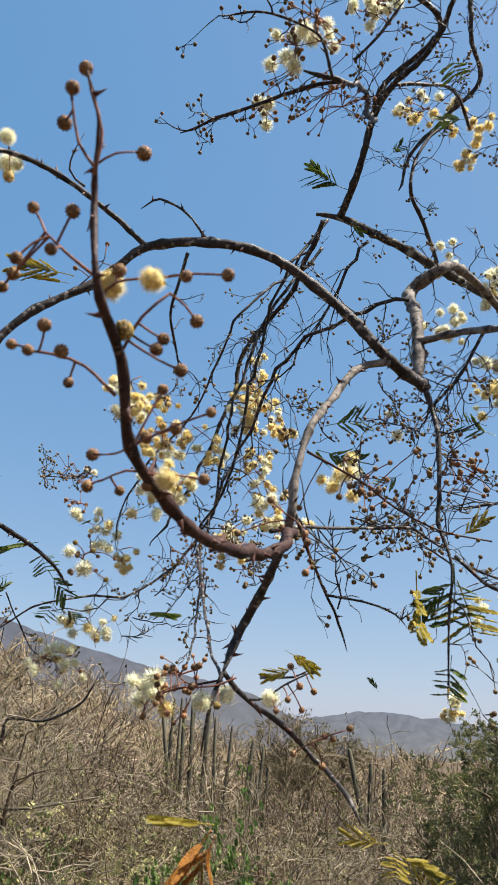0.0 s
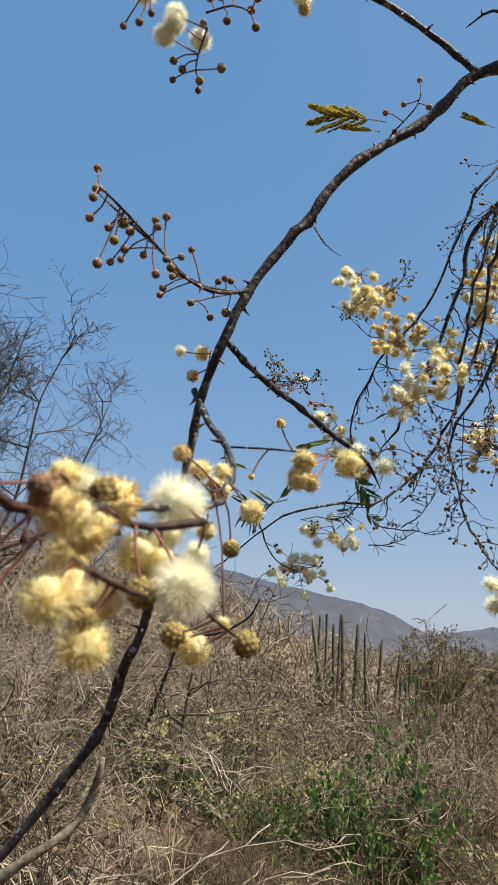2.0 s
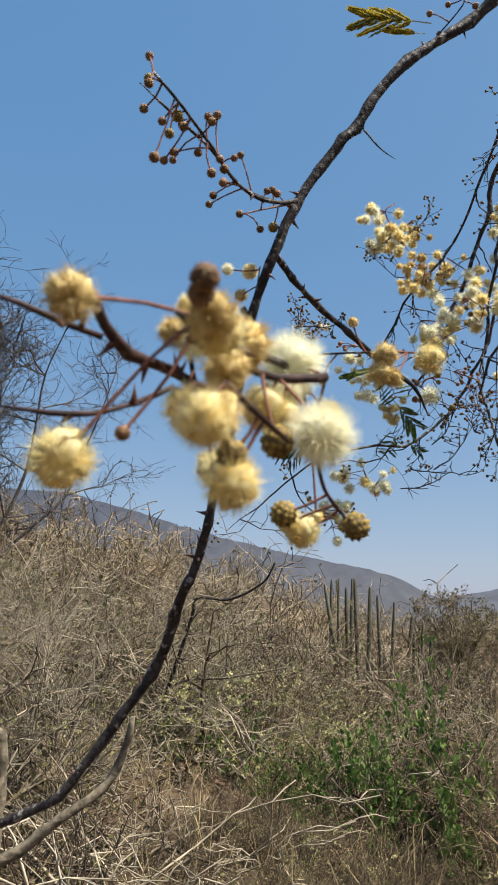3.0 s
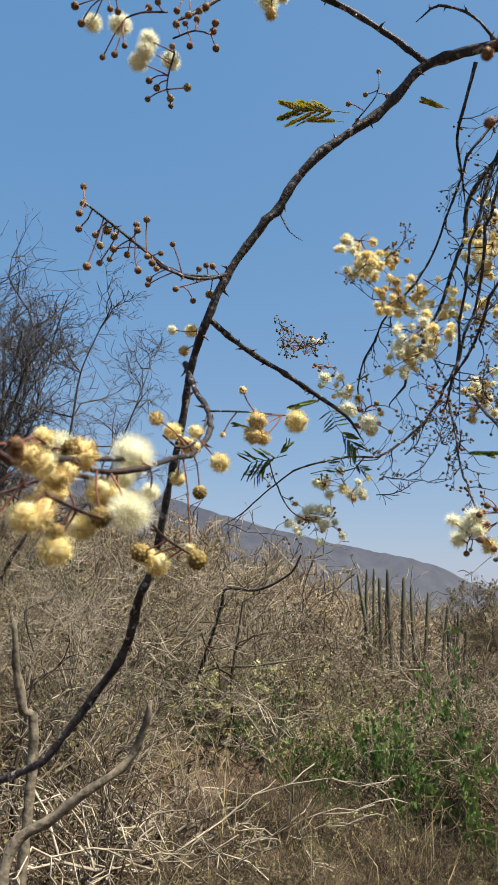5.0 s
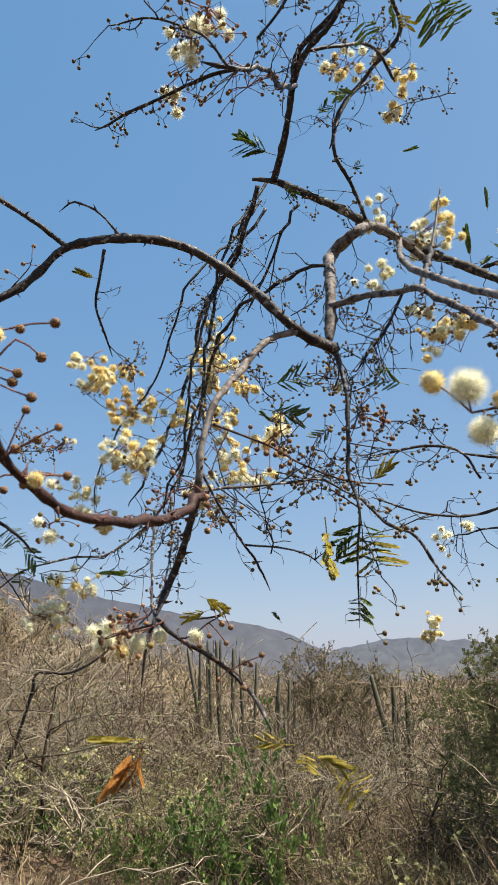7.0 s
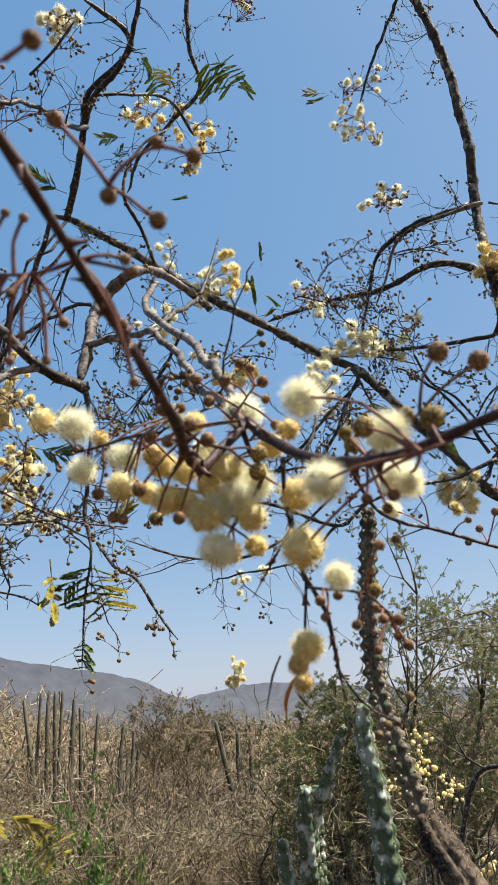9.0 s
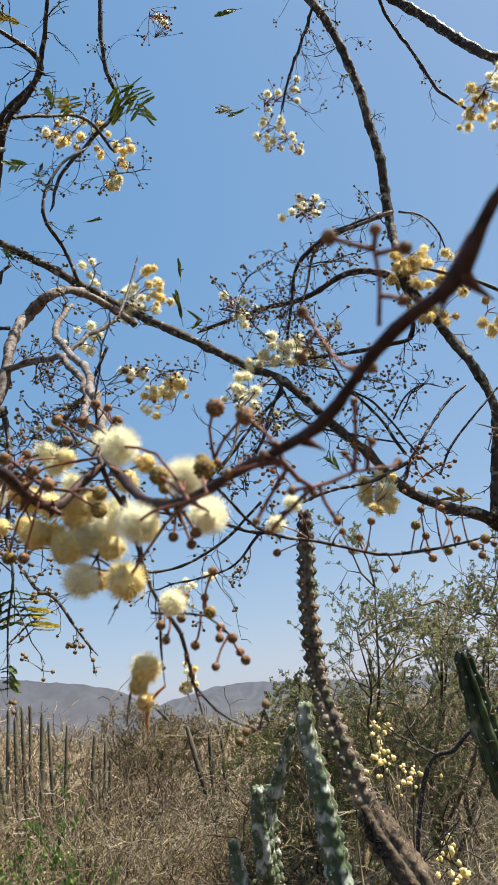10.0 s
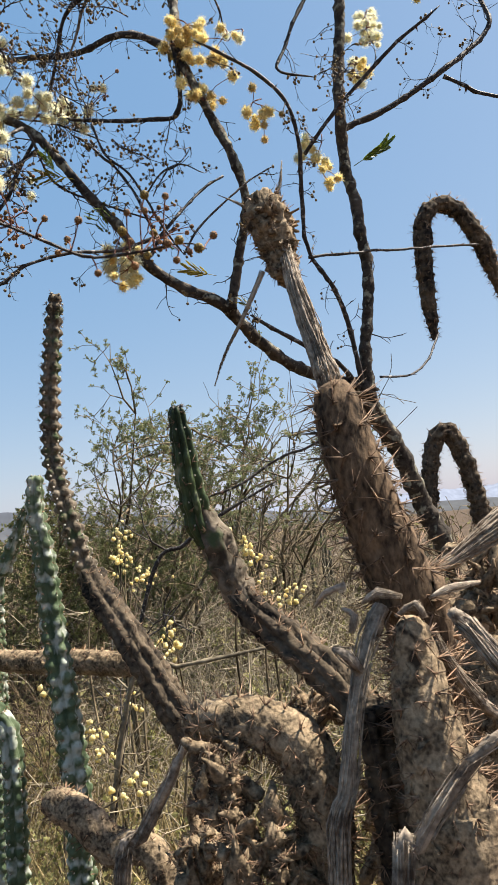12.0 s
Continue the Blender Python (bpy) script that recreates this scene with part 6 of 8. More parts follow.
twigs_along(rows, 22, 0.16, 0.0011, 147, share=0.3)
rows = branch('branch', BARK, [(0.713, 1.146, 2.110, 0.0042), (0.655, 1.154, 2.058, 0.0036), (0.597, 1.156, 1.994, 0.0035), (0.545, 1.180, 1.951, 0.0030)], 3)
twigs_along(rows, 12, 0.12, 0.001, 148, share=0.35)
rows = branch('branch', BARK, [(0.864, 0.983, 1.897, 0.0042), (0.795, 0.994, 1.873, 0.0037), (0.726, 0.990, 1.860, 0.0031), (0.652, 0.992, 1.835, 0.0030), (0.602, 0.998, 1.803, 0.0034), (0.527, 1.014, 1.838, 0.0030), (0.431, 1.040, 1.865, 0.0026)], 5)
twigs_along(rows, 26, 0.1, 0.0009, 149, share=0.35)
rows = branch('branch', BARK, [(0.602, 0.998, 1.803, 0.0030), (0.559, 1.048, 1.766, 0.0022), (0.477, 1.113, 1.761, 0.0018), (0.426, 1.134, 1.755, 0.0013)], 2)
twigs_along(rows, 10, 0.14, 0.0009, 150, share=0.25, down=0.3)
rows = branch('branch', BARK, [(1.022, 1.041, 2.053, 0.0026), (0.951, 1.030, 1.996, 0.0030), (0.892, 1.019, 1.927, 0.0034), (0.852, 1.020, 1.867, 0.0038)], 2)
rows = branch('branch', BARK, [(0.863, 1.000, 1.914, 0.0033), (0.830, 1.017, 2.000, 0.0029), (0.791, 1.061, 2.077, 0.0025), (0.754, 1.067, 2.102, 0.0020)], 2)
twigs_along(rows, 5, 0.08, 0.0009, 151)
rows = branch('branch', BARK, [(0.674, 1.073, 2.103, 0.0035), (0.613, 1.028, 2.036, 0.0033), (0.571, 0.968, 1.929, 0.0030), (0.543, 0.968, 1.893, 0.0025)], 3)
twigs_along(rows, 8, 0.1, 0.001, 152, share=0.35)

# upper branches at the far end
rows = branch('branch', BARK, [(0.211, 1.077, 2.636, 0.0066), (0.224, 1.014, 2.643, 0.0063), (0.307, 0.925, 2.672, 0.0056), (0.225, 0.868, 2.707, 0.0044)], 3)
twigs_along(rows, 12, 0.12, 0.0011, 153, share=0.3)
rows = branch('branch', BARK, [(0.423, 1.067, 3.086, 0.0056), (0.424, 1.127, 2.936, 0.0056), (0.446, 1.182, 2.847, 0.0057), (0.376, 1.218, 2.783, 0.0050), (0.305, 1.243, 2.692, 0.0043), (0.286, 1.253, 2.622, 0.0031)], 3)
twigs_along(rows, 16, 0.14, 0.001, 154, share=0.35)
rows = branch('branch', BARK, [(0.986, 1.115, 3.302, 0.0056), (0.984, 1.233, 3.280, 0.0052), (0.972, 1.298, 3.258, 0.0053), (0.923, 1.349, 3.150, 0.0045), (0.890, 1.392, 3.054, 0.0030)], 0)
twigs_along(rows, 16, 0.2, 0.001, 155, share=0.45, down=0.3)
rows = branch('bough', BARK, [(0.935, 1.117, 3.450, 0.0101), (1.034, 1.091, 3.210, 0.0115), (1.131, 1.075, 3.079, 0.0132), (1.185, 1.068, 3.022, 0.0143), (1.254, 1.042, 2.901, 0.0138), (1.309, 1.012, 2.818, 0.0134), (1.352, 0.996, 2.736, 0.0131)], 0)
rows = branch('branch', BARK, [(1.084, 1.078, 3.196, 0.0054), (1.125, 1.142, 3.130, 0.0048), (1.213, 1.193, 3.025, 0.0049), (1.266, 1.216, 2.950, 0.0042), (1.348, 1.225, 2.898, 0.0028)], 1)
twigs_along(rows, 5, 0.1, 0.001, 156)

# the flowering twig close by
rows = branch('near_twig', BARK_RED, [(0.389, 0.340, 1.691, 0.0032), (0.373, 0.324, 1.669, 0.0030), (0.359, 0.305, 1.653, 0.0031), (0.347, 0.239, 1.646, 0.0025), (0.334, 0.187, 1.646, 0.0020), (0.326, 0.148, 1.642, 0.0017), (0.307, 0.112, 1.659, 0.0017), (0.301, 0.101, 1.666, 0.0015), (0.300, 0.092, 1.675, 0.0012), (0.302, 0.084, 1.683, 0.0009), (0.306, 0.077, 1.689, 0.0006), (0.310, 0.069, 1.696, 0.0004)], 24, label='reddish brown flowering twig', sides=10)
rows = branch('near_twig', BARK_RED, [(0.389, 0.340, 1.691, 0.0033), (0.399, 0.292, 1.656, 0.0030), (0.409, 0.236, 1.630, 0.0026), (0.418, 0.206, 1.620, 0.0023), (0.427, 0.175, 1.614, 0.0021), (0.433, 0.148, 1.611, 0.0020), (0.445, 0.098, 1.603, 0.0019), (0.453, 0.072, 1.609, 0.0018), (0.460, 0.057, 1.612, 0.0017), (0.464, 0.050, 1.613, 0.0022), (0.468, 0.042, 1.618, 0.0018), (0.471, 0.036, 1.622, 0.0014), (0.478, 0.026, 1.629, 0.0014), (0.484, 0.016, 1.637, 0.0010)], 18, label='reddish brown thorny flowering twig', sides=10)
rows = branch('twig', BARK, [(0.396, 0.280, 1.647, 0.0012), (0.400, 0.305, 1.638, 0.0013), (0.403, 0.311, 1.623, 0.0013), (0.410, 0.328, 1.603, 0.0014), (0.421, 0.335, 1.584, 0.0014), (0.426, 0.343, 1.562, 0.0013), (0.431, 0.350, 1.542, 0.0009)], 5, label='thin bare twig with dry pods')
rows = branch('twig', BARK, [(0.412, 0.329, 1.601, 0.0011), (0.411, 0.338, 1.579, 0.0010), (0.412, 0.347, 1.558, 0.0007)], 2)
rows = branch('twig', BARK, [(0.403, 0.311, 1.623, 0.0010), (0.394, 0.318, 1.608, 0.0008), (0.384, 0.326, 1.592, 0.0006)], 2)
rows = branch('twig', BARK, [(0.426, 0.344, 1.560, 0.0009), (0.438, 0.354, 1.543, 0.0007), (0.453, 0.361, 1.534, 0.0006), (0.468, 0.361, 1.528, 0.0003)], 1)
twigs_along(rows, 4, 0.02, 0.0006, 157)
rows = branch('dry_pod', LEAF_DRY, [(0.412, 0.346, 1.559, 0.0006), (0.404, 0.350, 1.553, 0.0013), (0.400, 0.354, 1.543, 0.0013), (0.401, 0.357, 1.535, 0.0004)], 0)
rows = branch('dry_pod', BARK, [(0.397, 0.335, 1.565, 0.0006), (0.393, 0.339, 1.556, 0.0008), (0.390, 0.346, 1.541, 0.0006)], 0)
rows = branch('dry_pod', BARK, [(0.406, 0.351, 1.549, 0.0006), (0.411, 0.352, 1.543, 0.0010), (0.415, 0.354, 1.539, 0.0004)], 0)

# the flowering twig at the fallen end
rows = branch('near_twig', BARK, [(-0.353, 0.748, 1.756, 0.0033), (-0.330, 0.723, 1.716, 0.0034), (-0.305, 0.694, 1.686, 0.0033), (-0.287, 0.644, 1.650, 0.0030), (-0.276, 0.580, 1.621, 0.0027), (-0.266, 0.523, 1.605, 0.0024), (-0.262, 0.475, 1.590, 0.0021), (-0.256, 0.435, 1.584, 0.0020), (-0.269, 0.369, 1.572, 0.0018), (-0.270, 0.338, 1.567, 0.0016)], 10, label='curved grey twig reaching a flower cluster')
rows = branch('near_twig', BARK_RED, [(-0.282, 0.438, 1.575, 0.0016), (-0.290, 0.420, 1.576, 0.0019), (-0.296, 0.402, 1.577, 0.0023), (-0.300, 0.386, 1.576, 0.0026), (-0.304, 0.373, 1.580, 0.0023), (-0.306, 0.365, 1.586, 0.0018), (-0.308, 0.354, 1.585, 0.0009)], 10, label='stout reddish twig', sides=10)
rows = branch('near_twig', BARK_RED, [(-0.310, 0.382, 1.580, 0.0012), (-0.321, 0.374, 1.582, 0.0014), (-0.330, 0.365, 1.585, 0.0013), (-0.343, 0.356, 1.588, 0.0011)], 2)
rows = branch('near_twig', BARK_RED, [(-0.299, 0.423, 1.576, 0.0012), (-0.311, 0.412, 1.567, 0.0012), (-0.322, 0.401, 1.561, 0.0012), (-0.334, 0.393, 1.560, 0.0012), (-0.348, 0.384, 1.559, 0.0011)], 2)
rows = branch('twig', BARK, [(0.442, 0.334, 1.684, 0.0013), (0.468, 0.415, 1.685, 0.0014), (0.499, 0.465, 1.672, 0.0015), (0.542, 0.487, 1.666, 0.0016), (0.600, 0.497, 1.651, 0.0016), (0.632, 0.467, 1.644, 0.0014), (0.662, 0.436, 1.642, 0.0011), (0.680, 0.422, 1.634, 0.0009)], 8, label='thin twig strung with buds')

# buds of the twig in front of the arch
cluster([(-0.015, 0.308, 1.775), (-0.023, 0.303, 1.785), (-0.026, 0.296, 1.800), (-0.027, 0.295, 1.804)], [('bud', -0.024, 0.288, 1.800, 1), ('bud', -0.032, 0.306, 1.799, 1)], 0.0008, STALK)
cluster([(-0.015, 0.306, 1.770), (-0.012, 0.299, 1.787), (-0.017, 0.293, 1.802), (-0.019, 0.289, 1.810)], [('bud', -0.021, 0.291, 1.815, 1)], 0.0009, STALK)
cluster([(-0.015, 0.308, 1.778), (-0.007, 0.306, 1.782), (0.002, 0.306, 1.783)], [('bud', 0.005, 0.308, 1.784, 1)], 0.0006, STALK)
cluster([(-0.018, 0.338, 1.741), (-0.030, 0.334, 1.749), (-0.041, 0.330, 1.758)], [('bud', -0.049, 0.330, 1.772, 1), ('bud', -0.026, 0.319, 1.761, 1), ('bud', -0.035, 0.325, 1.745, 1), ('bud', -0.051, 0.328, 1.742, 1), ('bud', -0.055, 0.337, 1.740, 1), ('bud', -0.063, 0.346, 1.739, 1)], 0.001, STALK)
cluster([(-0.016, 0.346, 1.734), (-0.009, 0.344, 1.742), (0.015, 0.343, 1.745)], [('yellow', -0.014, 0.351, 1.745, 0.7), ('bud', -0.009, 0.345, 1.749, 1), ('yellow', 0.009, 0.336, 1.738, 0.65), ('bud', 0.024, 0.337, 1.741, 1), ('bud', 0.042, 0.345, 1.748, 1)], 0.0008, STALK)
cluster([(-0.008, 0.365, 1.717), (0.001, 0.359, 1.733), (0.014, 0.355, 1.744)], [('bud', 0.026, 0.368, 1.737, 1), ('bud', 0.010, 0.372, 1.729, 1), ('bud', 0.007, 0.372, 1.723, 1), ('bud', 0.020, 0.372, 1.712, 1), ('green', -0.005, 0.352, 1.721, 1.3)], 0.0009, STALK)
cluster([(-0.010, 0.373, 1.698), (-0.025, 0.367, 1.710), (-0.039, 0.364, 1.714), (-0.051, 0.363, 1.715)], [('bud', -0.033, 0.371, 1.703, 1), ('bud', -0.045, 0.359, 1.727, 1), ('bud', -0.034, 0.357, 1.712, 1), ('bud', -0.049, 0.355, 1.711, 1), ('bud', -0.062, 0.366, 1.720, 1)], 0.001, STALK)
cluster([(-0.004, 0.396, 1.682), (-0.012, 0.397, 1.678), (-0.020, 0.397, 1.677)], [('bud', -0.026, 0.405, 1.680, 1), ('bud', 0.008, 0.395, 1.713, 1), ('bud', 0.035, 0.382, 1.695, 1), ('bud', 0.016, 0.398, 1.693, 1), ('bud', 0.002, 0.397, 1.687, 1)], 0.0007, STALK)
cluster([(0.002, 0.411, 1.673), (-0.009, 0.410, 1.674), (-0.021, 0.412, 1.669)], [('bud', -0.029, 0.414, 1.666, 1), ('bud', -0.014, 0.422, 1.667, 1), ('bud', 0.001, 0.418, 1.669, 1), ('bud', 0.030, 0.419, 1.674, 1), ('yellow', 0.012, 0.410, 1.670, 0.7)], 0.0008, STALK)
cluster([(0.093, 0.715, 1.813), (0.125, 0.742, 1.807), (0.156, 0.768, 1.800), (0.189, 0.797, 1.787), (0.241, 0.827, 1.773), (0.302, 0.853, 1.771)], [('bud', 0.132, 0.752, 1.821, 1), ('bud', 0.158, 0.784, 1.815, 1), ('bud', 0.161, 0.741, 1.808, 1), ('bud', 0.176, 0.743, 1.816, 1), ('bud', 0.149, 0.755, 1.789, 1), ('bud', 0.159, 0.769, 1.791, 1), ('bud', 0.165, 0.749, 1.788, 1), ('bud', 0.191, 0.811, 1.801, 1), ('bud', 0.152, 0.757, 1.770, 1), ('bud', 0.175, 0.782, 1.784, 1), ('bud', 0.200, 0.736, 1.826, 1), ('bud', 0.212, 0.805, 1.825, 1), ('bud', 0.240, 0.785, 1.813, 1), ('bud', 0.237, 0.848, 1.782, 1), ('bud', 0.243, 0.853, 1.771, 1), ('bud', 0.188, 0.817, 1.756, 1), ('bud', 0.087, 0.739, 1.764, 1), ('bud', 0.138, 0.760, 1.796, 1), ('bud', 0.176, 0.768, 1.807, 1), ('bud', 0.127, 0.757, 1.783, 1), ('bud', 0.204, 0.812, 1.811, 1), ('bud', 0.165, 0.799, 1.786, 1), ('bud', 0.256, 0.818, 1.765, 1)], 0.0016, BARK_RED)
cluster([(0.081, 0.663, 1.729), (0.091, 0.668, 1.719), (0.097, 0.679, 1.694)], [('bud', 0.091, 0.671, 1.719, 1), ('bud', 0.071, 0.661, 1.721, 1), ('bud', 0.093, 0.658, 1.708, 1), ('bud', 0.092, 0.666, 1.684, 1), ('bud', 0.061, 0.641, 1.738, 1), ('bud', 0.034, 0.660, 1.714, 1)], 0.0008, STALK)

# low fork
cluster([(0.021, 0.767, 1.604), (-0.006, 0.768, 1.598), (-0.035, 0.770, 1.590)], [('bud', -0.034, 0.753, 1.585, 1), ('bud', -0.029, 0.782, 1.610, 1), ('bud', -0.005, 0.765, 1.614, 1), ('bud', -0.010, 0.778, 1.593, 1), ('bud', -0.036, 0.752, 1.596, 1), ('cream', 0.025, 0.776, 1.592, 0.9), ('cream', 0.004, 0.762, 1.584, 0.9), ('green', 0.019, 0.755, 1.581, 1)], 0.0012, BARK_RED)
cluster([(0.047, 0.765, 1.588), (0.062, 0.765, 1.590), (0.077, 0.760, 1.601), (0.102, 0.756, 1.614)], [('bud', 0.103, 0.736, 1.613, 1), ('bud', 0.093, 0.778, 1.603, 1), ('bud', 0.105, 0.753, 1.597, 1), ('bud', 0.096, 0.791, 1.583, 1), ('bud', 0.084, 0.774, 1.620, 1), ('bud', 0.082, 0.753, 1.589, 1), ('bud', 0.072, 0.750, 1.579, 1), ('cream', 0.066, 0.764, 1.590, 0.95)], 0.0012, BARK)
cluster([(0.101, 0.760, 1.553), (0.118, 0.758, 1.561), (0.135, 0.756, 1.567)], [('bud', 0.117, 0.778, 1.561, 1), ('bud', 0.137, 0.751, 1.568, 1), ('bud', 0.115, 0.787, 1.536, 1), ('bud', 0.089, 0.777, 1.545, 1), ('bud', 0.124, 0.777, 1.559, 1)], 0.0008, STALK)
cluster([(0.036, 0.735, 1.604), (0.016, 0.734, 1.596), (-0.013, 0.730, 1.593)], [('bud', -0.031, 0.740, 1.587, 1), ('bud', -0.021, 0.737, 1.610, 1), ('bud', 0.005, 0.709, 1.610, 1), ('bud', 0.000, 0.712, 1.593, 1)], 0.0009, STALK)

# along the arching limb
cluster([(-0.312, 0.731, 1.843), (-0.335, 0.659, 1.816), (-0.344, 0.605, 1.814), (-0.354, 0.559, 1.816), (-0.363, 0.535, 1.820)], [('bud', -0.370, 0.543, 1.840, 1), ('bud', -0.363, 0.529, 1.807, 1), ('bud', -0.372, 0.545, 1.803, 1), ('bud', -0.366, 0.562, 1.806, 1), ('bud', -0.366, 0.553, 1.773, 1), ('bud', -0.370, 0.580, 1.790, 1), ('bud', -0.370, 0.597, 1.802, 1), ('bud', -0.376, 0.614, 1.821, 1), ('bud', -0.345, 0.594, 1.831, 1), ('bud', -0.344, 0.612, 1.846, 1), ('bud', -0.340, 0.587, 1.821, 1), ('bud', -0.338, 0.660, 1.846, 1), ('bud', -0.350, 0.591, 1.801, 1), ('bud', -0.340, 0.610, 1.808, 1), ('bud', -0.333, 0.623, 1.817, 1), ('bud', -0.342, 0.598, 1.789, 1), ('bud', -0.349, 0.651, 1.817, 1), ('bud', -0.363, 0.664, 1.808, 1), ('bud', -0.356, 0.651, 1.807, 1), ('bud', -0.354, 0.671, 1.831, 1), ('bud', -0.356, 0.576, 1.811, 1), ('bud', -0.339, 0.619, 1.806, 1), ('green', -0.371, 0.547, 1.827, 1), ('green', -0.357, 0.565, 1.811, 1)], 0.0014, BARK)
cluster([(-0.312, 0.731, 1.843), (-0.335, 0.659, 1.816), (-0.344, 0.605, 1.814), (-0.354, 0.559, 1.816), (-0.363, 0.535, 1.820)], [('green', -0.360, 0.561, 1.795, 1)], 0, BARK)
cluster([(-0.311, 0.739, 1.849), (-0.330, 0.719, 1.834), (-0.348, 0.708, 1.824)], [('bud', -0.324, 0.698, 1.837, 1), ('bud', -0.324, 0.718, 1.851, 1), ('bud', -0.345, 0.691, 1.814, 1), ('bud', -0.330, 0.702, 1.805, 1), ('bud', -0.311, 0.756, 1.857, 1), ('bud', -0.323, 0.735, 1.858, 1), ('bud', -0.310, 0.724, 1.839, 1), ('green', -0.327, 0.741, 1.829, 1.1)], 0.0009, STALK)
cluster([(-0.261, 0.704, 2.172), (-0.263, 0.700, 2.182)], [('cream', -0.258, 0.686, 2.176, 1), ('cream', -0.268, 0.721, 2.170, 1.1), ('cream', -0.246, 0.699, 2.148, 0.8), ('yellow', -0.271, 0.683, 2.153, 1), ('tan', -0.265, 0.723, 2.152, 1), ('green', -0.290, 0.701, 2.197, 1)], 0.0012, BARK)
cluster([(-0.313, 0.553, 2.025), (-0.341, 0.545, 2.032), (-0.368, 0.542, 2.026)], [('bud', -0.389, 0.532, 2.012, 1), ('bud', -0.375, 0.526, 2.016, 1), ('bud', -0.355, 0.533, 2.002, 1), ('bud', -0.362, 0.559, 2.025, 1), ('bud', -0.348, 0.539, 2.039, 1), ('bud', -0.346, 0.553, 2.063, 1), ('bud', -0.337, 0.555, 2.062, 1), ('green', -0.379, 0.551, 2.044, 1), ('cream', -0.384, 0.555, 2.014, 0.95), ('bud', -0.392, 0.549, 2.010, 1)], 0.001, BARK_RED)
cluster([(-0.318, 0.569, 2.024), (-0.342, 0.564, 2.024), (-0.356, 0.562, 2.019)], [('bud', -0.339, 0.573, 2.037, 1), ('bud', -0.321, 0.554, 2.021, 1), ('bud', -0.377, 0.565, 1.985, 1), ('bud', -0.360, 0.556, 1.977, 1), ('bud', -0.352, 0.558, 1.986, 1), ('cream', -0.366, 0.572, 2.024, 1)], 0.001, BARK_RED)
cluster([(-0.323, 0.563, 2.055), (-0.301, 0.571, 2.043), (-0.287, 0.572, 2.048)], [('bud', -0.303, 0.551, 2.059, 1), ('bud', -0.311, 0.564, 2.052, 1), ('bud', -0.284, 0.584, 2.071, 1), ('bud', -0.271, 0.577, 2.051, 1), ('bud', -0.280, 0.565, 2.017, 1), ('bud', -0.306, 0.562, 2.016, 1), ('bud', -0.295, 0.563, 2.010, 1), ('green', -0.299, 0.562, 2.048, 1)], 0.001, BARK_RED)
cluster([(-0.320, 0.588, 2.013), (-0.299, 0.590, 2.019), (-0.285, 0.594, 2.015)], [('bud', -0.318, 0.589, 2.029, 1), ('bud', -0.310, 0.591, 2.030, 1), ('bud', -0.278, 0.585, 2.018, 1), ('bud', -0.288, 0.607, 2.031, 1), ('bud', -0.281, 0.598, 2.003, 1), ('bud', -0.300, 0.582, 1.996, 1), ('bud', -0.299, 0.592, 2.033, 1), ('bud', -0.300, 0.599, 2.049, 1)], 0.0009, BARK_RED)
cluster([(-0.319, 0.592, 2.001), (-0.326, 0.597, 1.982), (-0.328, 0.600, 1.970)], [('bud', -0.351, 0.609, 1.991, 1), ('bud', -0.344, 0.612, 1.984, 1), ('bud', -0.330, 0.616, 1.965, 1), ('bud', -0.346, 0.599, 1.962, 1), ('bud', -0.325, 0.599, 2.015, 1), ('green', -0.305, 0.594, 1.963, 1), ('green', -0.325, 0.603, 1.962, 1), ('cream', -0.349, 0.598, 2.026, 1), ('cream', -0.349, 0.580, 1.987, 0.85), ('cream', -0.329, 0.607, 2.007, 1.1), ('cream', -0.340, 0.575, 1.993, 1)], 0.001, BARK_RED)
cluster([(-0.336, 0.733, 1.788), (-0.339, 0.737, 1.772)], [('yellow', -0.349, 0.750, 1.793, 0.7), ('tan', -0.357, 0.753, 1.772, 0.7), ('cream', -0.367, 0.741, 1.792, 0.5)], 0.0006, STALK)
cluster([(-0.182, 0.780, 2.037), (-0.155, 0.776, 2.068), (-0.151, 0.771, 2.084)], [('bud', -0.152, 0.777, 2.100, 1), ('bud', -0.168, 0.785, 2.079, 1), ('bud', -0.143, 0.784, 2.072, 1), ('bud', -0.186, 0.777, 2.064, 1), ('bud', -0.177, 0.789, 2.050, 1)], 0.0008, BARK)

# the flower cluster at the fallen end
cluster([(-0.306, 0.695, 1.683), (-0.279, 0.606, 1.641), (-0.273, 0.550, 1.618), (-0.278, 0.526, 1.622)], [('tan', -0.294, 0.549, 1.641, 0.75), ('yellow', -0.286, 0.563, 1.634, 0.75), ('yellow', -0.283, 0.604, 1.644, 0.75), ('yellow', -0.280, 0.588, 1.627, 0.75), ('yellow', -0.263, 0.610, 1.619, 0.95), ('tan', -0.281, 0.577, 1.628, 0.7), ('yellow', -0.280, 0.564, 1.598, 0.7), ('green', -0.268, 0.580, 1.590, 1.5), ('yellow', -0.262, 0.550, 1.545, 0.5)], 0.0012, BARK)
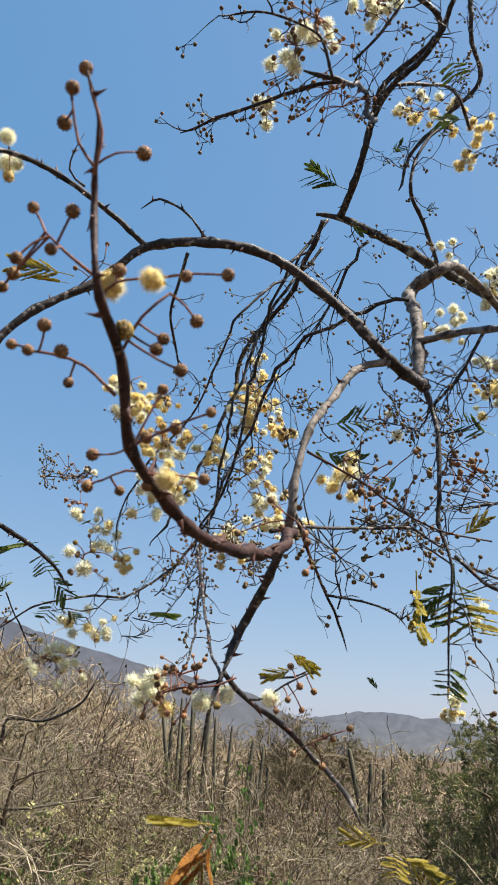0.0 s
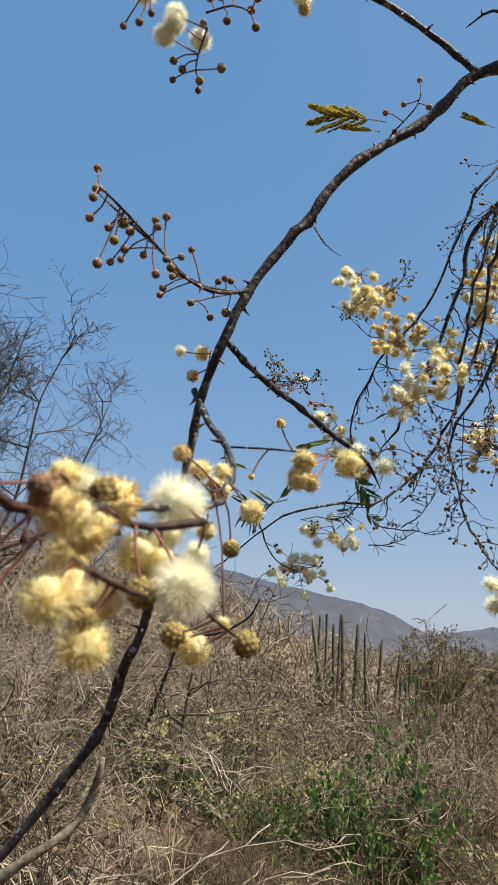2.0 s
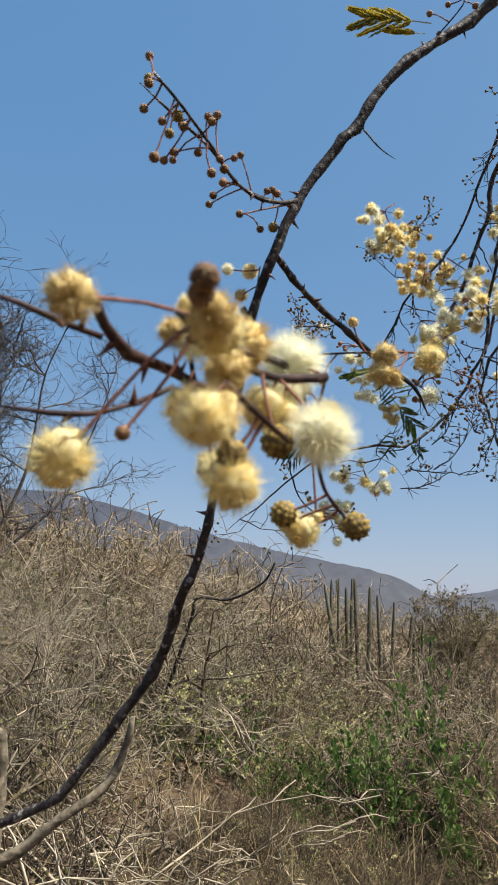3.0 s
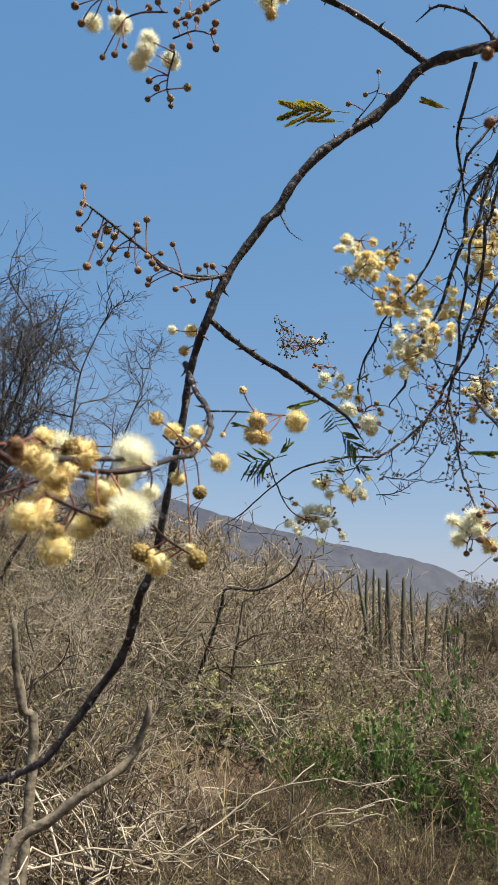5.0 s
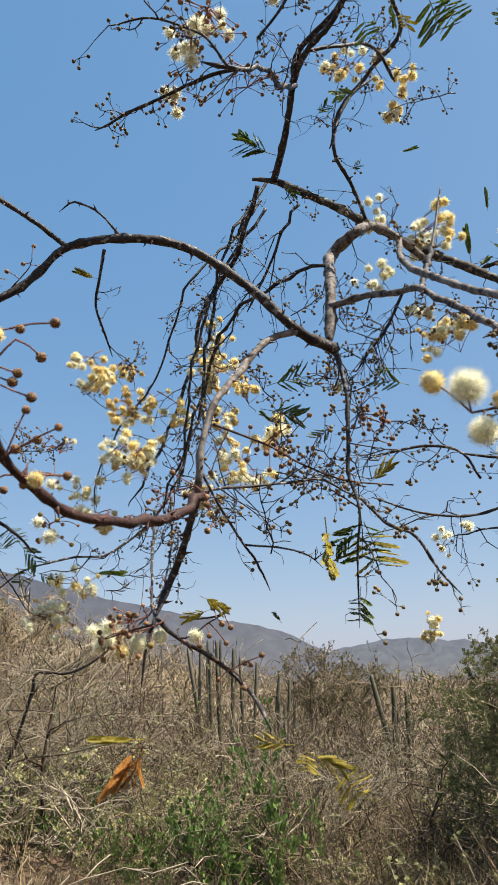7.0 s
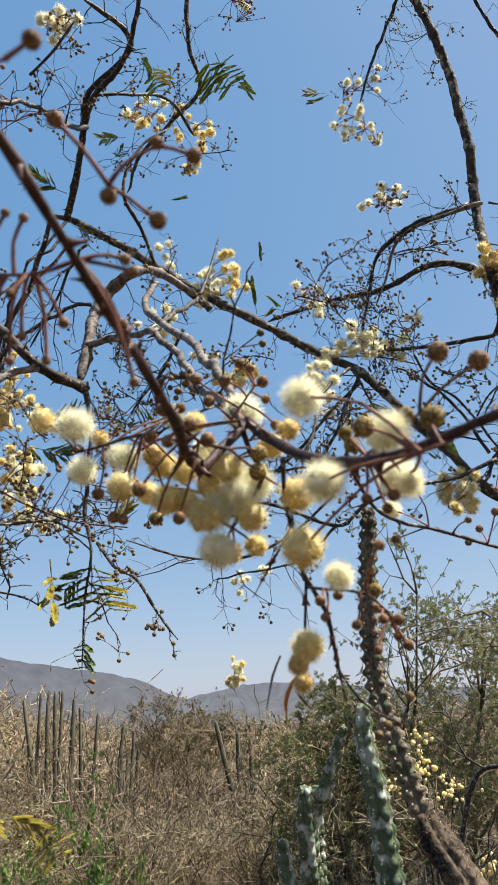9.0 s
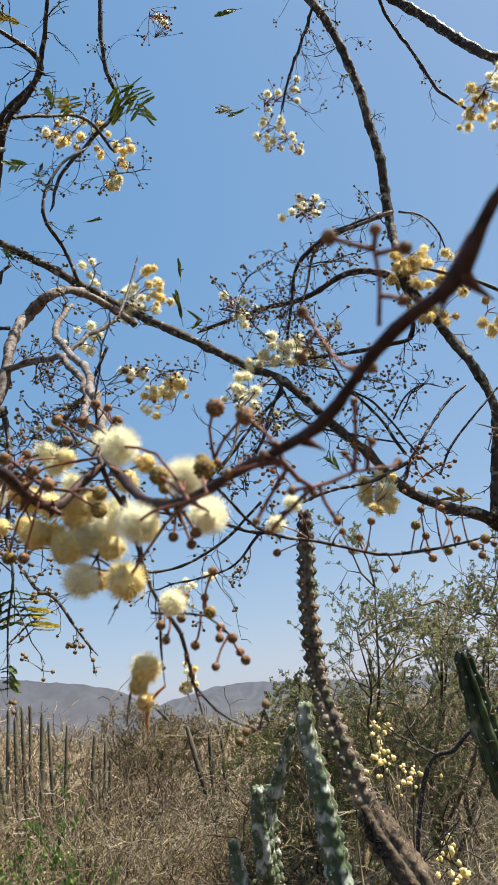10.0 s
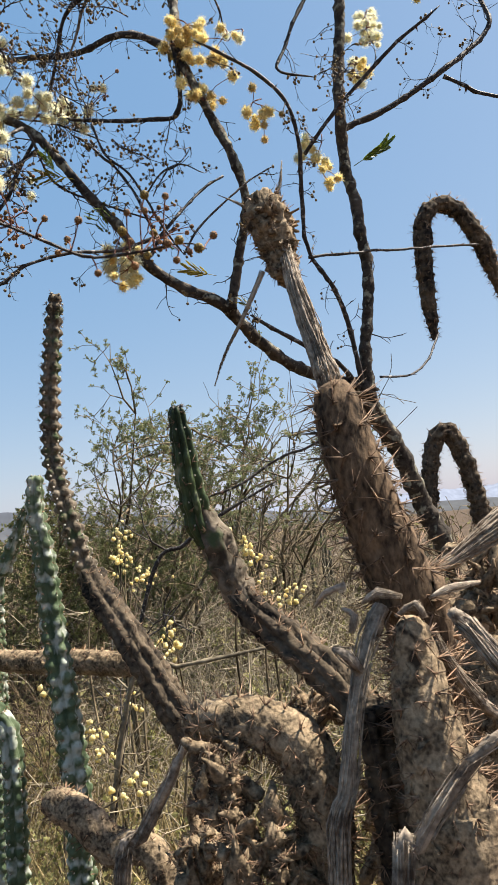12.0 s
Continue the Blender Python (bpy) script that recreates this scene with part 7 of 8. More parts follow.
cluster([(-0.243, 0.428, 1.579), (-0.257, 0.410, 1.573), (-0.270, 0.390, 1.573), (-0.274, 0.363, 1.570)], [('cream', -0.256, 0.433, 1.587, 1.1), ('cream', -0.241, 0.404, 1.551, 1), ('cream', -0.285, 0.404, 1.587, 0.8), ('tan', -0.266, 0.373, 1.563, 0.95), ('tan', -0.266, 0.382, 1.568, 0.8), ('yellow', -0.262, 0.411, 1.563, 0.9), ('yellow', -0.258, 0.418, 1.561, 0.8), ('green', -0.268, 0.389, 1.581, 1.5), ('green', -0.255, 0.400, 1.548, 1.5), ('yellow', -0.262, 0.351, 1.566, 0.8), ('tan', -0.261, 0.341, 1.566, 0.8), ('bud', -0.261, 0.330, 1.567, 1.2), ('cream', -0.257, 0.426, 1.573, 0.7), ('cream', -0.251, 0.450, 1.569, 0.6), ('yellow', -0.277, 0.375, 1.584, 0.6)], 0.0018, BARK_RED)
cluster([(-0.261, 0.355, 1.553), (-0.254, 0.374, 1.548), (-0.250, 0.392, 1.546)], [('tan', -0.265, 0.356, 1.544, 0.95), ('yellow', -0.264, 0.346, 1.541, 0.9), ('green', -0.262, 0.369, 1.537, 1.4), ('yellow', -0.262, 0.371, 1.529, 0.8)], 0.0012, BARK_RED)
cluster([(-0.247, 0.433, 1.555), (-0.248, 0.467, 1.545), (-0.242, 0.498, 1.537)], [('yellow', -0.260, 0.489, 1.530, 0.85), ('green', -0.266, 0.475, 1.536, 1.5), ('green', -0.238, 0.499, 1.534, 1.6), ('yellow', -0.265, 0.486, 1.534, 0.6)], 0.001, BARK_RED)
cluster([(-0.290, 0.420, 1.576), (-0.287, 0.403, 1.584), (-0.275, 0.374, 1.581)], [('bud', -0.259, 0.326, 1.569, 1.2), ('tan', -0.265, 0.393, 1.579, 1), ('yellow', -0.289, 0.408, 1.563, 0.9), ('tan', -0.292, 0.400, 1.588, 0.75), ('tan', -0.295, 0.330, 1.569, 0.75), ('yellow', -0.308, 0.358, 1.534, 1), ('bud', -0.295, 0.369, 1.544, 0.8), ('yellow', -0.284, 0.434, 1.547, 0.8)], 0.001, BARK_RED)
cluster([(-0.294, 0.667, 1.679), (-0.254, 0.639, 1.669), (-0.214, 0.615, 1.658)], [('yellow', -0.201, 0.610, 1.651, 0.95), ('tan', -0.227, 0.588, 1.647, 0.9), ('tan', -0.230, 0.589, 1.636, 0.85), ('tan', -0.223, 0.592, 1.634, 0.7), ('tan', -0.248, 0.616, 1.681, 0.4), ('tan', -0.271, 0.638, 1.649, 0.35)], 0.0009, BARK)

# the flowering mass beyond the arch
blossom((-0.230, 1.470, 2.225), (0.070, 0.070, 0.035), {'yellow': 8, 'cream': 4, 'tan': 1}, 158, 1.12)
blossom((-0.192, 1.452, 2.140), (0.045, 0.045, 0.032), {'tan': 5, 'yellow': 5}, 159, 1.12)
blossom((-0.113, 1.210, 1.947), (0.037, 0.037, 0.040), {'cream': 7, 'yellow': 5, 'green': 4}, 160, 1.12)
blossom((-0.007, 1.596, 2.311), (0.075, 0.075, 0.050), {'yellow': 8, 'cream': 3}, 161, 1.12)
blossom((0.073, 1.680, 2.267), (0.051, 0.051, 0.064), {'yellow': 6, 'tan': 2}, 162, 1.12)
blossom((0.007, 1.517, 2.068), (0.056, 0.056, 0.051), {'cream': 4, 'yellow': 3, 'green': 5}, 163, 1.12)
blossom((-0.113, 1.491, 1.908), (0.054, 0.054, 0.043), {'bud': 12}, 164, 1.12)
blossom((-0.351, 1.545, 1.688), (0.053, 0.053, 0.020), {'cream': 8, 'yellow': 3, 'bud': 4}, 165, 1.12)
blossom((-0.449, 1.719, 2.144), (0.052, 0.052, 0.022), {'bud': 12, 'cream': 1}, 166, 1.12)
blossom((-0.290, 1.488, 1.737), (0.032, 0.032, 0.030), {'cream': 4, 'yellow': 2}, 167, 1.12)
blossom((-0.194, 1.035, 1.774), (0.018, 0.018, 0.011), {'cream': 1, 'green': 2, 'bud': 4}, 168, 1.12)
blossom((-0.296, 1.335, 1.940), (0.025, 0.025, 0.010), {'cream': 1, 'bud': 4}, 169, 1.12)
blossom((-0.061, 0.896, 1.592), (0.020, 0.020, 0.008), {'cream': 3, 'yellow': 1, 'bud': 5}, 170, 1.12)
blossom((-0.037, 1.524, 1.918), (0.066, 0.066, 0.044), {'bud': 12, 'green': 4}, 171, 1.12)
blossom((0.069, 1.556, 1.987), (0.039, 0.039, 0.045), {'cream': 3, 'yellow': 2, 'bud': 5}, 172, 1.12)
blossom((-0.149, 1.507, 2.164), (0.035, 0.035, 0.029), {'yellow': 4}, 173, 1.12)
blossom((-0.024, 0.909, 1.612), (0.023, 0.023, 0.015), {'bud': 8}, 174, 1.12)
blossom((0.004, 1.551, 2.269), (0.058, 0.058, 0.070), {'yellow': 8, 'cream': 4}, 175, 1.12)
blossom((-0.001, 1.634, 2.199), (0.053, 0.053, 0.053), {'yellow': 6, 'tan': 2}, 176, 1.12)
blossom((0.520, 1.515, 2.291), (0.062, 0.062, 0.050), {'yellow': 7, 'cream': 4}, 177, 1.12)
blossom((0.147, 1.010, 1.894), (0.023, 0.023, 0.011), {'yellow': 3, 'cream': 2}, 178, 1.12)
blossom((0.081, 0.721, 2.393), (0.032, 0.032, 0.025), {'cream': 4, 'bud': 16, 'green': 3}, 179, 1.12)
blossom((0.185, 0.865, 2.631), (0.027, 0.027, 0.022), {'cream': 3, 'bud': 6}, 180, 1.12)
blossom((0.068, 0.774, 2.394), (0.015, 0.015, 0.011), {'cream': 2, 'bud': 5}, 181, 1.12)
blossom((0.031, 0.806, 2.364), (0.019, 0.019, 0.009), {'cream': 2, 'bud': 6}, 182, 1.12)
blossom((0.130, 0.835, 2.437), (0.041, 0.041, 0.033), {'bud': 14}, 183, 1.12)
blossom((0.331, 1.193, 2.258), (0.016, 0.016, 0.012), {'cream': 2}, 184, 1.12)
blossom((-0.251, 1.530, 1.900), (0.029, 0.029, 0.023), {'yellow': 4, 'cream': 1}, 185, 1.12)
blossom((-0.300, 1.504, 1.954), (0.023, 0.023, 0.026), {'cream': 4, 'yellow': 1}, 186, 1.12)
blossom((0.031, 1.514, 1.974), (0.047, 0.047, 0.029), {'cream': 5, 'yellow': 2}, 187, 1.12)
blossom((0.257, 1.257, 2.096), (0.030, 0.030, 0.025), {'bud': 8, 'cream': 1}, 188, 1.12)
blossom((0.324, 1.222, 2.825), (0.045, 0.045, 0.035), {'yellow': 6, 'cream': 3, 'bud': 6}, 189, 1.12)
blossom((0.393, 1.226, 2.812), (0.018, 0.018, 0.033), {'yellow': 4}, 190, 1.12)
blossom((0.454, 1.238, 2.776), (0.028, 0.028, 0.015), {'yellow': 4}, 191, 1.12)
blossom((0.434, 1.260, 2.715), (0.025, 0.025, 0.018), {'yellow': 4, 'cream': 1}, 192, 1.12)
blossom((0.446, 1.193, 2.362), (0.054, 0.054, 0.040), {'cream': 9, 'yellow': 7}, 193, 1.12)
blossom((0.382, 1.193, 2.423), (0.023, 0.023, 0.018), {'cream': 3, 'yellow': 1}, 194, 1.12)
blossom((0.362, 1.186, 2.264), (0.017, 0.017, 0.013), {'cream': 3}, 195, 1.12)
blossom((0.553, 2.245, 1.660), (0.041, 0.041, 0.048), {'cream': 5, 'yellow': 4}, 196, 1.12)
blossom((0.492, 1.268, 2.180), (0.045, 0.045, 0.041), {'yellow': 6, 'cream': 4, 'bud': 6}, 197, 1.12)
blossom((0.437, 1.258, 2.209), (0.028, 0.028, 0.023), {'cream': 3, 'bud': 5}, 198, 1.12)
blossom((0.564, 1.853, 1.872), (0.022, 0.022, 0.015), {'cream': 3}, 199, 1.12)
blossom((0.609, 1.843, 1.898), (0.015, 0.015, 0.012), {'cream': 2}, 200, 1.12)
blossom((0.292, 0.900, 1.871), (0.047, 0.047, 0.023), {'bud': 14}, 201, 1.12)
blossom((-0.246, 1.401, 2.206), (0.047, 0.047, 0.052), {'yellow': 7, 'cream': 5}, 202, 1.12)
blossom((-0.163, 1.485, 2.017), (0.064, 0.064, 0.047), {'yellow': 7, 'cream': 6}, 203, 1.12)
blossom((-0.039, 1.476, 1.924), (0.056, 0.056, 0.029), {'yellow': 5, 'cream': 5}, 204, 1.12)
blossom((-0.026, 1.493, 2.274), (0.062, 0.062, 0.062), {'yellow': 7, 'cream': 3}, 205, 1.12)
blossom((-0.108, 1.539, 2.155), (0.056, 0.056, 0.050), {'yellow': 6, 'cream': 4}, 206, 1.12)

# the flower cluster close by
cluster([(0.339, 0.331, 1.682), (0.324, 0.350, 1.687), (0.304, 0.380, 1.693), (0.291, 0.390, 1.694)], [('cream', 0.290, 0.387, 1.710, 1.1), ('cream', 0.295, 0.384, 1.680, 0.9), ('yellow', 0.270, 0.393, 1.717, 0.75), ('tan', 0.306, 0.378, 1.698, 0.7), ('cream', 0.317, 0.372, 1.684, 0.75), ('bud', 0.305, 0.380, 1.664, 1.2), ('tan', 0.337, 0.353, 1.677, 0.8), ('yellow', 0.320, 0.340, 1.655, 0.8), ('bud', 0.316, 0.345, 1.640, 1), ('bud', 0.321, 0.346, 1.639, 1), ('yellow', 0.344, 0.362, 1.654, 1.1), ('yellow', 0.354, 0.356, 1.669, 0.9), ('cream', 0.349, 0.383, 1.714, 0.9), ('yellow', 0.362, 0.375, 1.706, 0.9), ('yellow', 0.342, 0.365, 1.676, 0.85), ('cream', 0.367, 0.361, 1.684, 0.9)], 0.0012, BARK_RED)
cluster([(0.384, 0.333, 1.689), (0.389, 0.338, 1.673), (0.396, 0.342, 1.660), (0.389, 0.348, 1.649), (0.379, 0.355, 1.635)], [('cream', 0.390, 0.363, 1.707, 1.1), ('tan', 0.411, 0.335, 1.684, 0.79), ('yellow', 0.399, 0.326, 1.671, 0.89), ('cream', 0.355, 0.384, 1.705, 0.89), ('yellow', 0.406, 0.304, 1.637, 1), ('cream', 0.382, 0.344, 1.651, 1.1), ('cream', 0.371, 0.349, 1.644, 1), ('yellow', 0.388, 0.340, 1.637, 0.89), ('yellow', 0.369, 0.337, 1.663, 0.99), ('yellow', 0.355, 0.366, 1.653, 0.94), ('yellow', 0.363, 0.343, 1.638, 0.89), ('cream', 0.370, 0.348, 1.621, 0.99), ('yellow', 0.391, 0.352, 1.624, 0.84), ('tan', 0.379, 0.368, 1.624, 0.79), ('yellow', 0.333, 0.402, 1.671, 0.79), ('yellow', 0.377, 0.340, 1.665, 0.89), ('tan', 0.367, 0.355, 1.660, 0.89), ('cream', 0.393, 0.352, 1.660, 0.99), ('yellow', 0.316, 0.415, 1.676, 0.6), ('cream', 0.323, 0.350, 1.675, 0.69)], 0.0016, BARK_RED)
cluster([(0.380, 0.338, 1.692), (0.393, 0.329, 1.708)], [('bud', 0.361, 0.333, 1.714, 1), ('bud', 0.367, 0.325, 1.697, 1), ('bud', 0.391, 0.330, 1.719, 1), ('bud', 0.384, 0.320, 1.717, 1), ('bud', 0.396, 0.320, 1.706, 1), ('bud', 0.400, 0.338, 1.704, 1), ('bud', 0.376, 0.325, 1.709, 1), ('bud', 0.406, 0.345, 1.691, 1)], 0.0008, STALK)
cluster([(0.371, 0.274, 1.650), (0.358, 0.275, 1.654), (0.346, 0.273, 1.665)], [('bud', 0.350, 0.280, 1.673, 1), ('bud', 0.354, 0.272, 1.661, 1), ('bud', 0.361, 0.268, 1.652, 1), ('bud', 0.342, 0.264, 1.665, 1), ('bud', 0.336, 0.268, 1.654, 1), ('bud', 0.344, 0.284, 1.658, 1), ('green', 0.385, 0.278, 1.649, 1), ('green', 0.384, 0.280, 1.641, 1), ('green', 0.338, 0.300, 1.626, 1), ('bud', 0.348, 0.279, 1.620, 1), ('bud', 0.331, 0.277, 1.633, 1)], 0.001, BARK_RED)
cluster([(0.417, 0.221, 1.626), (0.424, 0.217, 1.631), (0.433, 0.203, 1.635)], [('cream', 0.424, 0.226, 1.636, 0.55), ('cream', 0.429, 0.212, 1.613, 0.58), ('green', 0.411, 0.225, 1.637, 0.85), ('green', 0.414, 0.228, 1.633, 0.8), ('green', 0.428, 0.204, 1.635, 0.85), ('bud', 0.433, 0.197, 1.631, 0.75), ('bud', 0.432, 0.177, 1.646, 1.2), ('bud', 0.441, 0.168, 1.638, 1.2), ('bud', 0.429, 0.215, 1.631, 0.75), ('bud', 0.423, 0.227, 1.630, 0.75), ('bud', 0.415, 0.221, 1.609, 0.75), ('bud', 0.422, 0.220, 1.605, 0.75), ('bud', 0.424, 0.217, 1.609, 0.75)], 0.0008, STALK)
cluster([(0.406, 0.302, 1.592), (0.417, 0.300, 1.590), (0.433, 0.298, 1.587), (0.444, 0.301, 1.577)], [('cream', 0.416, 0.278, 1.592, 0.65), ('bud', 0.437, 0.283, 1.606, 0.75), ('bud', 0.432, 0.285, 1.594, 0.75), ('bud', 0.423, 0.292, 1.597, 0.75), ('green', 0.434, 0.288, 1.587, 1), ('bud', 0.421, 0.304, 1.588, 0.75), ('bud', 0.410, 0.293, 1.584, 0.75), ('bud', 0.412, 0.295, 1.577, 0.75), ('bud', 0.426, 0.295, 1.573, 0.75), ('bud', 0.438, 0.294, 1.575, 0.75), ('bud', 0.441, 0.310, 1.582, 0.75), ('bud', 0.444, 0.291, 1.574, 0.75), ('bud', 0.450, 0.312, 1.569, 0.75), ('bud', 0.451, 0.303, 1.564, 0.75), ('bud', 0.435, 0.297, 1.562, 0.75)], 0.0008, BARK)
cluster([(0.406, 0.296, 1.564), (0.402, 0.298, 1.561)], [('yellow', 0.401, 0.286, 1.564, 0.78), ('tan', 0.397, 0.290, 1.557, 0.6), ('tan', 0.400, 0.298, 1.550, 0.5)], 0.0006, STALK)
cluster([(0.457, 0.071, 1.617), (0.456, 0.063, 1.624), (0.454, 0.058, 1.629), (0.456, 0.063, 1.624)], [('bud', 0.445, 0.060, 1.634, 0.55), ('bud', 0.454, 0.055, 1.632, 0.5), ('bud', 0.460, 0.055, 1.627, 0.5), ('bud', 0.460, 0.062, 1.618, 0.52)], 0.0006, STALK)
cluster([(0.452, 0.079, 1.609), (0.453, 0.093, 1.620), (0.452, 0.104, 1.637)], [('bud', 0.449, 0.103, 1.641, 0.6), ('bud', 0.448, 0.108, 1.629, 0.6), ('bud', 0.458, 0.083, 1.612, 0.52)], 0.0006, STALK)
cluster([(0.441, 0.120, 1.602), (0.451, 0.130, 1.597), (0.465, 0.130, 1.601), (0.478, 0.131, 1.602)], [('bud', 0.464, 0.116, 1.618, 0.45), ('bud', 0.470, 0.124, 1.608, 0.45), ('bud', 0.463, 0.130, 1.607, 0.45), ('bud', 0.482, 0.136, 1.605, 0.45), ('bud', 0.452, 0.133, 1.596, 0.45), ('bud', 0.436, 0.123, 1.606, 0.45), ('bud', 0.433, 0.123, 1.618, 0.45), ('bud', 0.426, 0.129, 1.603, 0.45), ('bud', 0.432, 0.126, 1.587, 0.45), ('bud', 0.438, 0.139, 1.587, 0.45), ('bud', 0.457, 0.130, 1.586, 0.45), ('bud', 0.446, 0.135, 1.598, 0.45)], 0.0008, STALK)
cluster([(0.418, 0.170, 1.608), (0.427, 0.166, 1.610)], [('cream', 0.421, 0.205, 1.629, 0.9), ('cream', 0.431, 0.228, 1.619, 0.85), ('green', 0.410, 0.198, 1.628, 1.2), ('green', 0.425, 0.174, 1.621, 1.2), ('cream', 0.401, 0.227, 1.618, 1), ('yellow', 0.395, 0.248, 1.598, 0.9), ('cream', 0.396, 0.227, 1.653, 0.8)], 0.0007, STALK)
cluster([(0.542, 0.487, 1.666), (0.600, 0.497, 1.651), (0.632, 0.467, 1.644), (0.678, 0.423, 1.634)], [('bud', 0.563, 0.463, 1.664, 1), ('bud', 0.585, 0.518, 1.660, 1), ('bud', 0.595, 0.483, 1.675, 1), ('bud', 0.628, 0.457, 1.674, 1), ('bud', 0.634, 0.472, 1.656, 1), ('bud', 0.653, 0.433, 1.680, 1), ('bud', 0.641, 0.484, 1.640, 1), ('bud', 0.659, 0.469, 1.651, 1), ('bud', 0.645, 0.417, 1.633, 1), ('bud', 0.673, 0.440, 1.638, 1), ('bud', 0.661, 0.440, 1.630, 1), ('bud', 0.691, 0.430, 1.650, 1), ('bud', 0.638, 0.442, 1.670, 1), ('bud', 0.591, 0.507, 1.668, 1), ('bud', 0.613, 0.499, 1.637, 1), ('bud', 0.513, 0.482, 1.656, 1), ('green', 0.630, 0.478, 1.667, 1), ('green', 0.640, 0.445, 1.685, 1), ('green', 0.636, 0.479, 1.646, 1), ('green', 0.643, 0.457, 1.639, 1), ('green', 0.655, 0.470, 1.665, 1), ('green', 0.656, 0.420, 1.638, 1), ('green', 0.674, 0.424, 1.635, 1), ('cream', 0.521, 0.505, 1.685, 0.75)], 0, STALK)
cluster([(0.542, 0.487, 1.666), (0.600, 0.497, 1.651), (0.632, 0.467, 1.644), (0.678, 0.423, 1.634)], [('cream', 0.528, 0.468, 1.691, 0.75)], 0, STALK)
cluster([(0.327, 0.130, 1.671), (0.332, 0.128, 1.677), (0.340, 0.126, 1.681)], [('bud', 0.340, 0.126, 1.682, 0.72), ('bud', 0.327, 0.131, 1.668, 0.72), ('bud', 0.340, 0.133, 1.662, 0.72), ('bud', 0.350, 0.127, 1.679, 0.72), ('bud', 0.315, 0.113, 1.676, 0.68)], 0.0007, STALK)
cluster([(0.301, 0.101, 1.666), (0.294, 0.103, 1.666), (0.287, 0.106, 1.669)], [('bud', 0.289, 0.100, 1.674, 0.65), ('bud', 0.281, 0.107, 1.673, 0.7), ('bud', 0.289, 0.105, 1.668, 0.6)], 0.0006, STALK)
cluster([(0.301, 0.096, 1.673), (0.307, 0.093, 1.672)], [('bud', 0.313, 0.091, 1.676, 0.65), ('bud', 0.283, 0.094, 1.687, 0.75), ('bud', 0.300, 0.089, 1.684, 0.6), ('bud', 0.295, 0.088, 1.689, 0.5)], 0.0005, STALK)
cluster([(0.319, 0.137, 1.652), (0.306, 0.147, 1.654), (0.293, 0.156, 1.660)], [('bud', 0.272, 0.159, 1.666, 0.5), ('bud', 0.295, 0.155, 1.681, 0.5), ('bud', 0.302, 0.147, 1.673, 0.5), ('bud', 0.293, 0.154, 1.650, 0.5), ('bud', 0.300, 0.146, 1.647, 0.5), ('bud', 0.331, 0.141, 1.655, 0.5), ('bud', 0.333, 0.142, 1.652, 0.5), ('bud', 0.313, 0.156, 1.644, 0.5), ('bud', 0.308, 0.160, 1.634, 0.5), ('bud', 0.293, 0.159, 1.651, 0.5), ('bud', 0.333, 0.150, 1.622, 0.5), ('bud', 0.302, 0.155, 1.639, 0.5), ('bud', 0.298, 0.160, 1.634, 0.5), ('bud', 0.330, 0.145, 1.637, 0.5)], 0.0008, STALK)

# bunches toward the trunk
blossom((0.943, 1.001, 2.288), (0.035, 0.035, 0.035), {'yellow': 10, 'tan': 3}, 207, 1.12)
blossom((0.962, 0.995, 2.183), (0.033, 0.033, 0.056), {'yellow': 8, 'tan': 5}, 208, 1.12)
blossom((1.005, 0.954, 2.267), (0.014, 0.014, 0.012), {'yellow': 2}, 209, 1.12)
blossom((1.035, 0.939, 2.268), (0.008, 0.008, 0.010), {'cream': 1}, 210, 1.12)
blossom((1.068, 0.952, 2.149), (0.029, 0.029, 0.016), {'yellow': 3, 'tan': 4}, 211, 1.12)
blossom((0.816, 1.030, 1.850), (0.040, 0.040, 0.030), {'yellow': 7, 'cream': 6}, 212, 1.12)
blossom((0.711, 1.096, 2.168), (0.024, 0.024, 0.028), {'cream': 5}, 213, 1.12)
blossom((1.342, 0.969, 2.384), (0.023, 0.023, 0.033), {'cream': 6}, 214, 1.12)
blossom((1.265, 0.926, 2.240), (0.027, 0.027, 0.017), {'yellow': 4, 'cream': 1}, 215, 1.12)
blossom((1.233, 1.025, 2.128), (0.025, 0.025, 0.041), {'yellow': 6, 'cream': 2}, 216, 1.12)
blossom((1.338, 0.809, 2.346), (0.023, 0.023, 0.015), {'cream': 2, 'yellow': 2}, 217, 1.12)
blossom((1.421, 0.812, 2.404), (0.024, 0.024, 0.030), {'yellow': 9}, 218, 1.12)
blossom((0.604, 1.057, 2.070), (0.034, 0.034, 0.017), {'cream': 5}, 219, 1.12)
blossom((0.642, 0.970, 1.883), (0.034, 0.034, 0.026), {'bud': 10}, 220, 1.12)
blossom((0.785, 0.802, 1.822), (0.023, 0.023, 0.016), {'bud': 8}, 221, 1.12)
blossom((1.214, 0.972, 2.628), (0.023, 0.023, 0.016), {'yellow': 4}, 222, 1.12)
blossom((0.853, 1.163, 2.555), (0.016, 0.016, 0.016), {'cream': 2, 'bud': 8}, 223, 1.12)
blossom((0.781, 1.170, 2.191), (0.022, 0.022, 0.016), {'cream': 3, 'bud': 6}, 224, 1.12)
blossom((0.836, 1.132, 2.242), (0.017, 0.017, 0.017), {'cream': 2, 'bud': 6}, 225, 1.12)
blossom((1.266, 1.024, 2.745), (0.078, 0.078, 0.060), {'cream': 14, 'yellow': 14}, 226, 1.12)
blossom((1.385, 1.008, 2.428), (0.022, 0.022, 0.022), {'cream': 5}, 227, 1.12)
